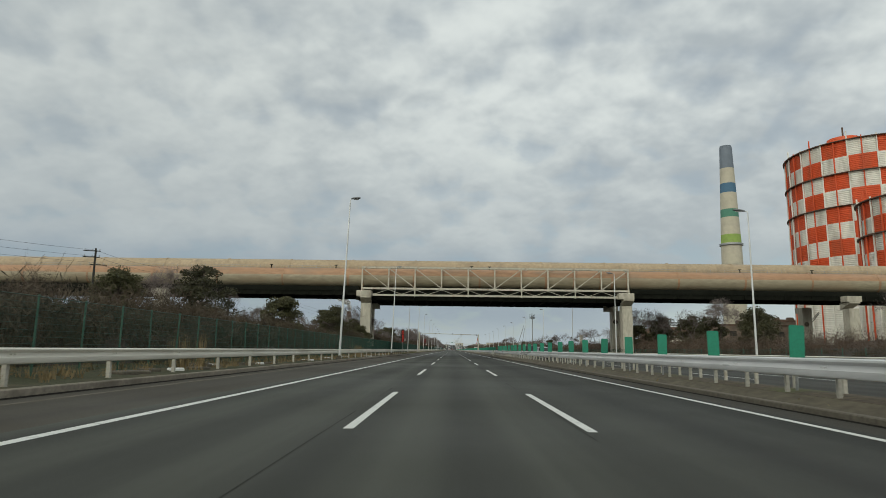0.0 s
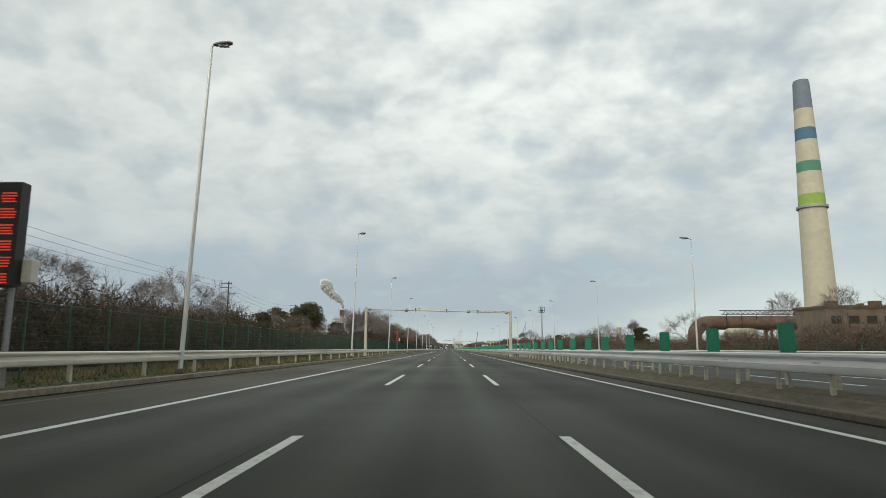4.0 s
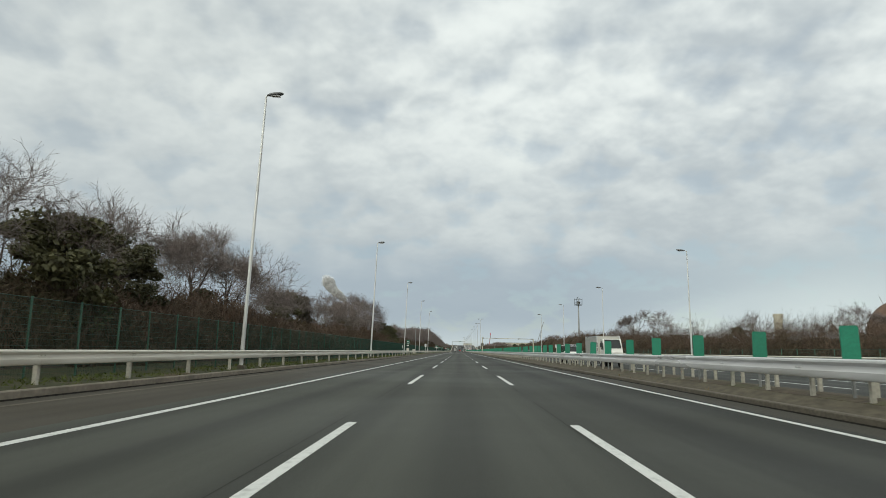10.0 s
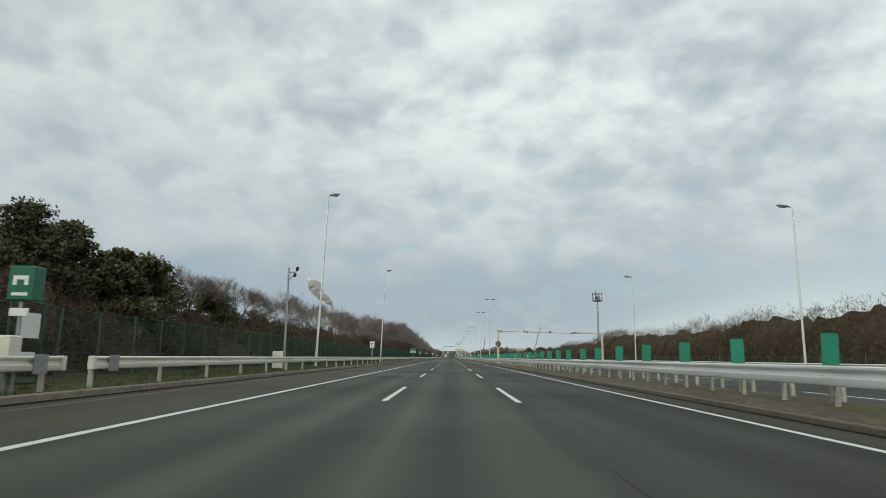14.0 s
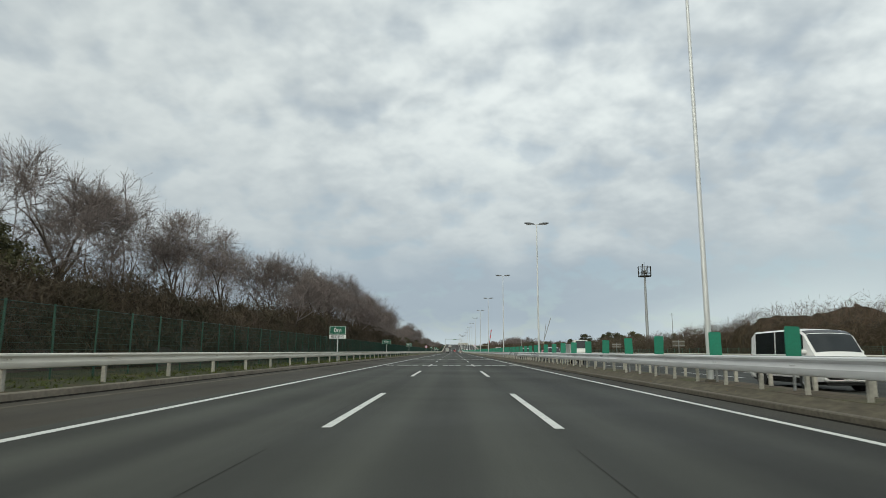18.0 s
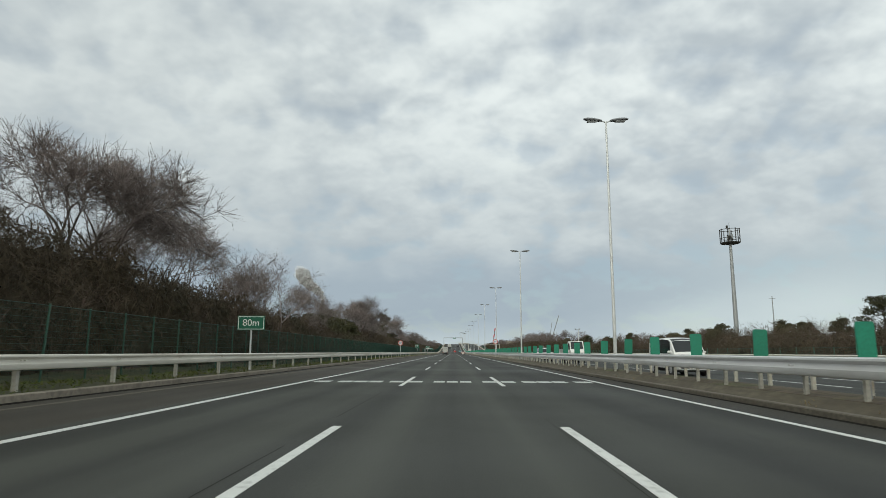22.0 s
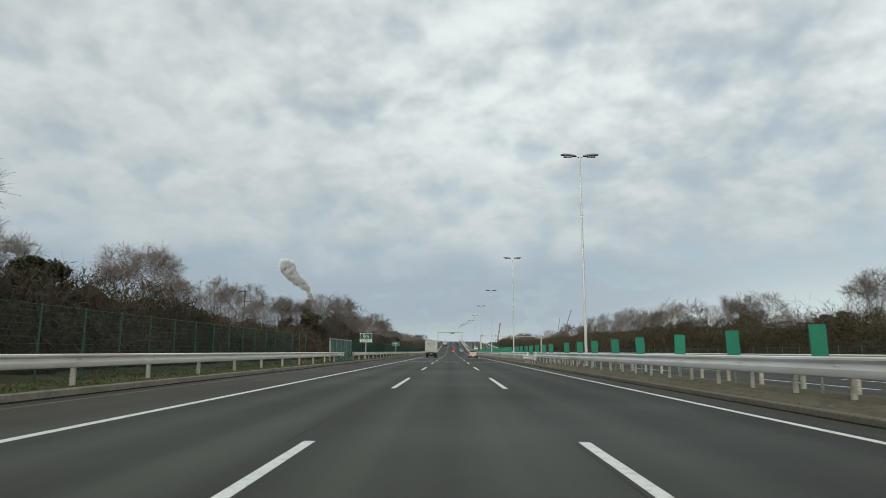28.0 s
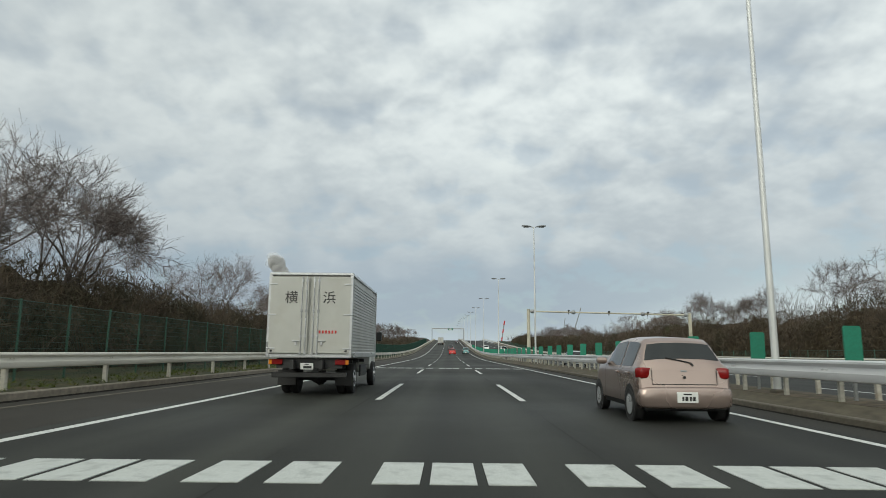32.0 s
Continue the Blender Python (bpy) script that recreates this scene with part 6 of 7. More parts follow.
for a in range(0, 1200, 150):
    spots = []
    for _ in range(330 if a < 1000 else 150):
        y, x = r.uniform(a - 20, a + 135), -12.6 - abs(r.normal(0, 4.2))
        if -16.2 < x < -12 and (129 < y < 147):
            continue
        low = table(y, TOPS) / 9.5
        spots.append((x, y, ground_left(x) - 0.25 + rise(y) * 0.87, r.uniform(0.8, 1.5), r.uniform(0, 6.3), r.uniform(0.7, 1.1) * min(1.15, low) * (1.0 + 0.08 * min(6, max(0, -x - 14)))))
    thicket("thicket", "dense bare brown thicket on the bank behind the fence", spots, M_SHRUB)
    spots = []
    for _ in range(300):
        y, x = r.uniform(a - 20, a + 135), 29.5 + abs(r.normal(0, 5.0))
        spots.append((x, y, ground_right(x) - 0.25 + rise(y) * 0.7, r.uniform(1.0, 2.0), r.uniform(0, 6.3), r.uniform(0.5, 0.98) * table(y, TOPS_R) / (4.6 if y > 260 else 8.5)))
    thicket("thicket", "bare brown thicket along the opposite bank", spots, M_SHRUB)


def slivers(p, size, slim, r):
    """Short crossing twigs, one slim facet each, leaning upwards."""
    n = len(p)
    a = r.normal(0, 0.6, (n, 3)) + np.array([0, 0, 0.7])
    a /= np.linalg.norm(a, axis=1, keepdims=True)
    b = np.cross(a, r.normal(0, 1, (n, 3)))
    b /= np.linalg.norm(b, axis=1, keepdims=True)
    s = size * r.uniform(0.4, 1.6, (n, 1))
    v = np.stack([p - a * s, p + b * s * slim, p + a * s, p - b * s * slim], 1)
    return v.reshape(-1, 3), (np.arange(n) * 4)[:, None] + np.array([[0, 1, 2, 3]])


DEEP = np.array([0.0, 0.15, 0.45, 0.9, 1.5, 2.3, 3.4, 5.0, 8.0, 12.0])
SWELL = np.array([0.0, 0.34, 0.55, 0.70, 0.82, 0.92, 1.0, 1.0, 0.9, 0.6])


def brush(label, side, y0, y1, count, crest, share, face, mat, size=0.21, slim=0.075, wave=1.0):
    """Grown-together brush on a bank: fine twigs all over an added lumpy core, coloured as the shade inside."""
    q = np.random.default_rng(int(y0 + 2000 + side * 7))
    ys = np.arange(y0 - 5, y1 + 6, 2.5)
    tops = np.array([table(v, crest) for v in ys]) * share
    up = np.array([rise(v) for v in ys]) * 0.8
    xs = np.linspace(0, 40, 161)
    low_at = np.array([(ground_left(-face - v) if side < 0 else ground_right(face + v)) for v in xs]) - 0.15

    def height(y, d):
        lump = np.sin(y * 0.83 + d * 1.3) * 0.07 + np.sin(y * 0.37 + 1.7 + d) * 0.11 + np.sin(y * 1.6 - d * 2.0) * 0.04 + np.sin(y * 0.11 + d * 0.4) * 0.10
        low = np.interp(d, xs, low_at)
        return low, np.interp(y, ys, up), low + np.maximum(0.4, np.interp(y, ys, tops) * (1 + lump * wave) - low) * np.interp(d, DEEP, SWELL)

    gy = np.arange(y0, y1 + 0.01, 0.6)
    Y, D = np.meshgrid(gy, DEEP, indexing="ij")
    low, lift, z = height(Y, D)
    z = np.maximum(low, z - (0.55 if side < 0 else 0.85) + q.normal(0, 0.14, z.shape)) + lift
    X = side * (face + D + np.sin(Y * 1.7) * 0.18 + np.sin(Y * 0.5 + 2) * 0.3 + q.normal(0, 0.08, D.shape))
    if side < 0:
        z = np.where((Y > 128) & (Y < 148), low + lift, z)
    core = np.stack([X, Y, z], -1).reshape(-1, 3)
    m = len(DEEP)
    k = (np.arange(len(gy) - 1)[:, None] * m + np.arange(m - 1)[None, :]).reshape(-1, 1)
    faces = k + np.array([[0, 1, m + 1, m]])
    y, d = q.uniform(y0, y1, count), np.abs(q.normal(0, 2.0, count))
    low, lift, z = height(y, d)
    z = np.maximum(low, z + q.normal(-0.14, 0.34, count)) + lift
    p = np.stack([side * (face + d - 0.1 + np.sin(y * 1.7) * 0.18 + np.sin(y * 0.5 + 2) * 0.3), y, z], 1)
    keep = ~((side < 0) & (y > 128) & (y < 148))
    v, f = slivers(p[keep], size, slim, q)
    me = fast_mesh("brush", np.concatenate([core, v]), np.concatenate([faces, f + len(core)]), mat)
    # core faces carry the painted shade, slivers the plant colour
    me.materials.append(M_CORE_SHADE)
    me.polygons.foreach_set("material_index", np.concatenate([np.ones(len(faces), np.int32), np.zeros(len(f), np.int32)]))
    ob = new("brush", me)
    tagged(ob, label, "brush", "thickets", "stuff")


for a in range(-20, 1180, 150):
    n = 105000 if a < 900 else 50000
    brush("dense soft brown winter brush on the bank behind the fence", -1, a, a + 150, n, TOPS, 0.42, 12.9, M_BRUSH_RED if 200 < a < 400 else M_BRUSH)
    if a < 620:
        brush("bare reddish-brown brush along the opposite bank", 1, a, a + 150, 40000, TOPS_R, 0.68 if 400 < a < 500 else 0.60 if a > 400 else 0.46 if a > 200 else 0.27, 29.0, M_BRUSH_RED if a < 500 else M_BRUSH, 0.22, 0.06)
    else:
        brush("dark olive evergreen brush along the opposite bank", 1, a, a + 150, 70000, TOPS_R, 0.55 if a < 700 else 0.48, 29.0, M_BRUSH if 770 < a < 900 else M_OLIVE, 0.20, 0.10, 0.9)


def tufts(name, label, spots, mat, blades, height):
    q = np.random.default_rng(len(spots))
    base = np.repeat(np.array(spots), blades, 0)
    n = len(base)
    base[:, :2] += q.normal(0, 0.08, (n, 2))
    tip = base + np.stack([q.normal(0, 0.09, n), q.normal(0, 0.09, n), height * q.uniform(0.4, 1.2, n)], 1)
    off = np.stack([q.normal(0, 0.012, n), q.normal(0, 0.012, n), np.zeros(n)], 1)
    v = np.stack([base - off, base + off, tip], 1).reshape(-1, 3)
    ob = new(name, fast_mesh(name, v, (np.arange(n) * 3)[:, None] + np.array([[0, 1, 2]]), mat))
    return tagged(ob, label, "grass", "", "stuff")


zl = lambda x: table(-x, ((9, 0.25), (9.5, 0.28), (10.2, 0.30), (11, 0.33), (11.8, 0.37), (12.8, 0.5)))
tufts("grass", "short green and yellowed winter grass on the verge", [(x, y, zl(x) + rise(y)) for x, y in zip(-9.25 - r.uniform(0, 1.9, 12000), r.uniform(145, 960, 12000))], M_GRASS, 7, 0.11)
tufts("dry_grass", "dry straw-coloured weeds on the verge", [(x, y, zl(x) + rise(y)) for x, y in zip(-9.6 - r.uniform(0, 3, 1800), r.uniform(20, 260, 1800))], M_DRY, 10, 0.3)
tufts("dry_grass", "low dry weeds on the central reserve", [(x, y, 0.09) for x, y in zip(r.uniform(7.2, 9.0, 2600), r.uniform(10, 960, 2600))], M_DRY, 7, 0.14)
reed = [(-10.9 + r.normal(0, 0.5), yy + r.normal(0, 0.6), 0.25) for yy in (54, 98, 99, 100.5) for _ in range(13)]
tufts("pampas_grass", "pale feathery dry grass clumps by the fence", reed, M_DRY, 14, 1.3)

# litter and pale stones on the verge by the first lamps
for k in range(34):
    yy, xx = r.uniform(40, 130), -9.7 - abs(r.normal(0, 0.7))
    st = Geo()
    st.box(0, 0, 0.05, r.uniform(0.2, 0.7), r.uniform(0.3, 1.0), r.uniform(0.08, 0.18), turn=r.uniform(0, 3), lip=0.03)
    o = part("stone", st, M_KERB if k % 4 else M_SIGN_WHITE, None)
    tagged(o, "pale stone or litter lying on the verge", "stone", "verge stones")
    o.location = (xx, yy, zl(xx) - 0.01)

# steam above the distant chimney: overlapping soft billows
sr = np.random.default_rng(5)
M_STEAM = material("white_steam", (0.96, 0.96, 0.96), 1.0, vary=0.02, grain=0.02, patch=0.005, bump=0, coords="World", spec=0.0)
M_STEAM.node_tree.nodes["Principled BSDF"].inputs["Alpha"].default_value = 0.13
billow = Geo()
for k in range(600):
    u = sr.uniform(0, 1) ** 0.65
    q = sr.normal(0, 1, 3)
    c = np.array([-436 - 85 * u ** 1.4 + 7 * math.sin(8 * u), 2685.0, 160 + 102 * u ** 0.85]) + q / np.linalg.norm(q) * sr.uniform(0.3, 1) ** 0.6 * (5 + 22 * u * (1.2 - 0.55 * u))
    rad = (3.5 + 8.5 * u) * sr.uniform(0.3, 1.1)
    billow.turned(tuple(c), [(rad * math.sin(0.1 + 2.94 * q / 7), -rad * math.cos(0.1 + 2.94 * q / 7)) for q in range(8)], 12)
o = part("steam_plume", billow, M_STEAM, None, smooth=180)
tagged(o, "white steam drifting from the distant chimney", "steam", "", "stuff")

# power poles and wires behind the left thicket
for x, y, h in ((-52, 118, 15), (-40, 140, 15.5), (-46, 268, 15), (-47, 330, 14.5), (-45, 415, 14), (-42, 905, 13.5)):
    p = thing("power_pole", "concrete power pole with cross arms and insulators", "power pole", "power poles", at=pose(x, y, 0, 0, 0, 20))
    part("pole", Geo().tube((0, 0, 0), (0, 0, h), 0.2, 0.13, 10), M_STEEL_DARK, p, smooth=40)
    for k, z in enumerate((h - 0.4, h - 1.3, h - 2.4)):
        arm = part("cross_arm", Geo().box(-0.5 if k < 2 else 0.5, 0, z, 2.2, 0.12, 0.12), M_STEEL_DARK, p)
        for q in (-1.4, -0.4, 0.5):
            part("insulator", Geo().tube((q + (0 if k < 2 else 0.7), 0, z), (q + (0 if k < 2 else 0.7), 0, z + 0.3), 0.06, n=6), M_GREY, arm)
wires = Geo()
for (xa, ya, za), (xb, yb, zb) in (((-52, 118, 15), (-75, 40, 15)), ((-46, 268, 15), (-47, 330, 14.5)), ((-40, 140, 15.5), (-46, 268, 15)), ((-45, 415, 14), (-47, 330, 14.5)), ((-52, 118, 15), (-40, 140, 15.5))):
    for dz in (0.0, -0.9, -1.8):
        pts = [(lerp(xa, xb, u / 10), lerp(ya, yb, u / 10), lerp(za, zb, u / 10) + dz - 0.3 - 6 * (u / 10) * (1 - u / 10)) for u in range(11)]
        for p, q in zip(pts, pts[1:]):
            wires.tube(p, q, 0.02, n=4, caps=False)
tagged(part("power_lines", wires, M_BLACK, None), "thin black power lines sagging between the poles", "power line", "", "structure")

# ---- vehicles ----
def car_paint(name, color, rough=0.28, metal=0.35):
    m = material(name, color, rough, metal=metal, vary=0.04, grain=1.5, patch=0.4, bump=0.0, spec=0.6)
    m.node_tree.nodes["Principled BSDF"].inputs["Coat Weight"].default_value = 0.5
    m.node_tree.nodes["Principled BSDF"].inputs["Coat Roughness"].default_value = 0.08
    return m


SHAPES = {  # top line, half-width line, sill height, waist height, roof inset; y from the tail
    "hatchback": dict(L=3.62, top=((0, 0.56), (0.05, 0.64), (0.08, 0.90), (0.13, 1.03), (0.36, 1.40), (0.50, 1.47), (1.3, 1.51), (2.0, 1.47), (2.25, 1.38), (2.95, 0.99), (3.25, 0.90), (3.48, 0.76), (3.62, 0.50)),
                      wide=((0, 0.74), (0.06, 0.80), (0.25, 0.83), (1.8, 0.83), (3.0, 0.82), (3.45, 0.74), (3.62, 0.58)), sill=0.22, waist=0.96, inset=0.25, wheels=(0.55, 2.92), wr=0.285),
    "sedan": dict(L=4.5, top=((0, 0.60), (0.06, 0.92), (0.5, 1.0), (0.85, 1.03), (1.5, 1.40), (1.9, 1.45), (2.5, 1.43), (2.75, 1.38), (3.5, 0.98), (4.1, 0.88), (4.4, 0.72), (4.5, 0.5)),
                  wide=((0, 0.70), (0.15, 0.82), (0.6, 0.86), (3.6, 0.86), (4.3, 0.78), (4.5, 0.6)), sill=0.22, waist=0.95, inset=0.22, wheels=(0.9, 3.6), wr=0.31),
    "wagon": dict(L=4.6, top=((0, 0.62), (0.06, 0.98), (0.14, 1.05), (0.45, 1.55), (0.8, 1.66), (2.2, 1.70), (2.9, 1.62), (3.7, 1.08), (4.25, 0.96), (4.5, 0.76), (4.6, 0.5)),
                  wide=((0, 0.72), (0.15, 0.84), (0.6, 0.87), (3.6, 0.87), (4.4, 0.79), (4.6, 0.6)), sill=0.26, waist=1.03, inset=0.19, wheels=(0.85, 3.65), wr=0.34),
    "van": dict(L=4.6, top=((0, 0.62), (0.05, 1.1), (0.15, 1.8), (0.4, 1.93), (2.5, 1.96), (3.4, 1.90), (3.7, 1.78), (4.25, 1.12), (4.5, 0.9), (4.6, 0.55)),
                wide=((0, 0.78), (0.1, 0.84), (0.5, 0.85), (3.9, 0.85), (4.4, 0.80), (4.6, 0.66)), sill=0.28, waist=1.12, inset=0.10, wheels=(0.85, 3.75), wr=0.32),
}


def car(kind, paint, label, at, windows="vehicle", group="vehicles"):
    S = SHAPES[kind]
    L, waist, sill, inset = S["L"], S["waist"], S["sill"], S["inset"]
    root = thing("car" if kind != "van" else "minivan", label, "car" if kind != "van" else "van", group, at=at)
    ys = sorted({round(L * i / 44, 3) for i in range(45)} | {p[0] for p in S["top"]} | {0.015})

    def section(y, out=0.0):
        top, w = table(y, S["top"]), table(y, S["wide"])
        belt = min(waist, top - 0.05)
        glass = max(0.0, min(1.0, (top - waist) / 0.42))
        wr = w - lerp(0.07, inset, glass)
        low = sill + 0.05 * (1 - min(1, min(y, L - y) / 0.4))
        pts = [(w - 0.07, low), (w - 0.01, low + 0.1), (w, (low + belt) / 2), (w - 0.012, belt - 0.1), (w - 0.04, belt), (lerp(w - 0.045, wr + 0.03, 0.5), lerp(belt, top - 0.09, 0.5)),
               (wr + 0.03, max(belt + 0.005, top - 0.09)), (wr - 0.04, top - 0.025), (wr * 0.6, top), (0.0, top + 0.012)]
        if out:
            pts = [(x + out * (1.0 if x > 0.05 else 0), z + out * (0.9 if i > 5 else 0.25)) for i, (x, z) in enumerate(pts)]
        return [(x, z) for x, z in pts] + [(-x, z) for x, z in reversed(pts[:-1])]

    g = Geo()
    for y in ys:
        g.v += [(x, y, z) for x, z in section(y)]
    n = 19
    for k in range(len(ys) - 1):
        g.f += [(k * n + i, k * n + i + 1, (k + 1) * n + i + 1, (k + 1) * n + i) for i in range(n - 1)]
        g.f.append((k * n + n - 1, k * n, (k + 1) * n, (k + 1) * n + n - 1))
    g.f += [tuple(range(n)), tuple((len(ys) - 1) * n + i for i in range(n - 1, -1, -1))]
    body = part("body", g, paint, root, smooth=38)

    def patch(name, y0, y1, i0, i1, mat, out=0.006, label="", parent=root, steps=8, skew=0.0, trim=0.0):
        q = Geo()
        cols = []
        for k in range(steps + 1):
            row = section(lerp(y0, y1, k / steps), out)[i0:i1 + 1]
            cols.append(row)
            q.v += [(x, lerp(y0, y1, k / steps), z) for x, z in row]
        m = i1 - i0 + 1
        q.f = [(k * m + i, k * m + i + 1, (k + 1) * m + i + 1, (k + 1) * m + i) for k in range(steps) for i in range(m - 1)]
        return part(name, q, mat, parent, label, smooth=40)

    top = S["top"]
    peak = max(z for _, z in top)
    roof = [y for y, z in top if z > peak - 0.12]
    back0 = next(y for y in ys if table(y, top) > waist + 0.07)
    front1 = max(y for y in ys if table(y, top) > waist + 0.07)
    patch("rear_window", back0, roof[0] - 0.02, 7, 11, M_GLASS, 0.008)
    patch("windscreen", roof[-1] + 0.04, front1, 7, 11, M_GLASS, 0.008)
    mids = [roof[0] + 0.06, lerp(roof[0], roof[-1], 0.50), roof[-1] + 0.28]
    for i0, i1 in ((4, 6), (12, 14)):
        for a, b in zip(mids, mids[1:]):
            patch("side_window", a + 0.04, b - 0.04, i0, i1, M_GLASS, 0.006)
        patch("sill_trim", S["wheels"][0] + 0.42, S["wheels"][1] - 0.42, 0 if i0 == 4 else 17, 1 if i0 == 4 else 18, M_BLACK, 0.006)
        for yy in (mids[0] + 0.1, mids[1], mids[2] + 0.05):
            patch("door_seam", yy, yy + 0.012, 1 if i0 == 4 else 14, 4 if i0 == 4 else 17, M_BLACK, 0.003, steps=1)
    w0 = table(0.1, S["wide"])
    for s in (1, -1):
        part("tail_lamp", Geo().lens(s * (w0 - 0.125), 0.15, waist - 0.11, 0.135, 0.10, 0.095, -s * 0.45, 0.35), M_TAIL, root, "red tail lamp", smooth=50)
        part("headlamp", Geo().box(s * (table(L - 0.25, S["wide"]) - 0.24), L - 0.22, table(L - 0.25, top) - 0.14, 0.36, 0.26, 0.15, turn=s * 0.5, lip=0.05), M_HEAD, root, "clear headlamp", smooth=50)
        part("mirror", Geo().box(s * (table(front1, S["wide"]) + 0.06), mids[2] + 0.1, waist + 0.08, 0.2, 0.12, 0.14, lip=0.04), paint, root, smooth=50)
        for yy in (lerp(mids[0], mids[1], 0.85), lerp(mids[1], mids[2], 0.85) - 0.25):
            part("door_handle", Geo().box(s * (table(yy, S["wide"]) + 0.004), mids[0] + 0.25 if yy < mids[1] else mids[1] + 0.2, waist - 0.12, 0.03, 0.18, 0.035, lip=0.01), paint, root)
    part("rear_bumper", Geo().lens(0, 0.16, 0.43, w0 + 0.01, 0.20, 0.19, 0.0, 0.32, 32, 11), paint, root, smooth=50)
    part("front_bumper", Geo().box(0, L - 0.1, 0.42, 2 * table(L - 0.2, S["wide"]) - 0.12, 0.2, 0.26, lip=0.07), paint, root, smooth=50)
    part("lower_apron", Geo().box(0, 0.14, 0.26, 2 * w0 - 0.2, 0.16, 0.12, lip=0.03).box(0, L - 0.25, 0.25, 1.2, 0.2, 0.12, lip=0.03).box(0, L / 2, 0.24, 1.3, L - 0.8, 0.1), M_BLACK, root)
    for yy, s in ((-0.052, 1), (L + 0.012, -1)):
        pl = part("number_plate", Geo().box(0, yy, 0.44, 0.36, 0.012, 0.18, lip=0.004), M_PLATE, root, "white number plate with dark bars")
        part("plate_bars", Geo().box(-0.08, yy - 0.008 * s, 0.42, 0.035, 0.004, 0.07).box(-0.02, yy - 0.008 * s, 0.42, 0.05, 0.004, 0.07).box(0.05, yy - 0.008 * s, 0.42, 0.035, 0.004, 0.07).box(0.11, yy - 0.008 * s, 0.42, 0.05, 0.004, 0.07).box(0, yy - 0.008 * s, 0.495, 0.14, 0.004, 0.025), M_BLACK, pl)
    for yy in S["wheels"]:
        for s in (1, -1):
            xw = s * (table(yy, S["wide"]) - 0.085)
            part("wheel_arch", Geo().turned((xw + s * 0.075, yy, S["wr"] + 0.02), [(S["wr"] + 0.055, -0.012), (S["wr"] + 0.055, 0.012)], 24, "x"), M_BLACK, root)
            wheel = part("wheel", Geo().turned((xw, yy, S["wr"]), [(S["wr"] * 0.62, -0.09), (S["wr"] * 0.94, -0.095), (S["wr"], -0.06), (S["wr"], 0.06), (S["wr"] * 0.94, 0.095), (S["wr"] * 0.62, 0.09)], 26, "x"), M_TYRE, root, smooth=40)
            hub = Geo().turned((xw + s * 0.088, yy, S["wr"]), [(S["wr"] * 0.64, -0.012), (S["wr"] * 0.6, 0.012), (S["wr"] * 0.2, 0.022)], 20, "x")
            part("wheel_cover", hub, M_RIM, wheel, smooth=40)
    yb = back0 - 0.02
    part("wiper", Geo().tube((0.14, yb - 0.03, waist + 0.07), (-0.28, yb + 0.02, waist + 0.16), 0.012, n=5).tube((0.14, yb - 0.03, waist + 0.07), (0.18, yb - 0.05, waist + 0.02), 0.018, n=5), M_BLACK, root)
    seam = Geo()
    for s in (1, -1):
        seam.tube((s * (w0 - 0.24), 0.065, waist - 0.02), (s * (w0 - 0.24), 0.045, 0.66), 0.006, n=4)
    seam.tube((-w0 + 0.24, 0.045, 0.66), (w0 - 0.24, 0.045, 0.66), 0.006, n=4)
    part("tailgate_seam", seam, M_BLACK, root)
    part("tailgate_lock", Geo().tube((0, 0.07, 0.78), (0, 0.04, 0.78), 0.025, n=10), M_BLACK, root)
    part("badge", Geo().box(0, 0.085, waist - 0.09, 0.11, 0.02, 0.07, lip=0.008), M_GREY, root)
    return root


P_PINK = car_paint("champagne_pink_paint", (0.36, 0.28, 0.245), 0.3, 0.7)
P_SILVER = car_paint("silver_paint", (0.45, 0.47, 0.48))
P_WHITE = car_paint("white_paint", (0.72, 0.72, 0.70), metal=0.0)
P_BLACK = car_paint("black_paint", (0.02, 0.02, 0.022))
P_RED = car_paint("red_paint", (0.45, 0.025, 0.02))
P_BLUE = car_paint("blue_paint", (0.03, 0.08, 0.22))
P_TEAL = car_paint("pale_teal_paint", (0.14, 0.28, 0.28))

car("hatchback", P_PINK, "small champagne-pink hatchback driving in the overtaking lane", pose(4.08, 893.75, 0), group="vehicles ahead")
car("hatchback", P_RED, "red hatchback driving ahead in the middle lane", pose(0.9, 1036, rise(1036), 1.0), group="vehicles ahead")
car("wagon", P_TEAL, "pale teal car driving ahead in the overtaking lane", pose(4.4, 1044, rise(1044), 1.1), group="vehicles ahead")
car("wagon", P_BLACK, "dark car driving ahead in the middle lane", pose(0.6, 1085, rise(1085), 1.8), group="vehicles ahead")
car("sedan", P_BLACK, "dark car far ahead on the ramp", pose(4.2, 1190, rise(1190), 2), group="vehicles ahead")

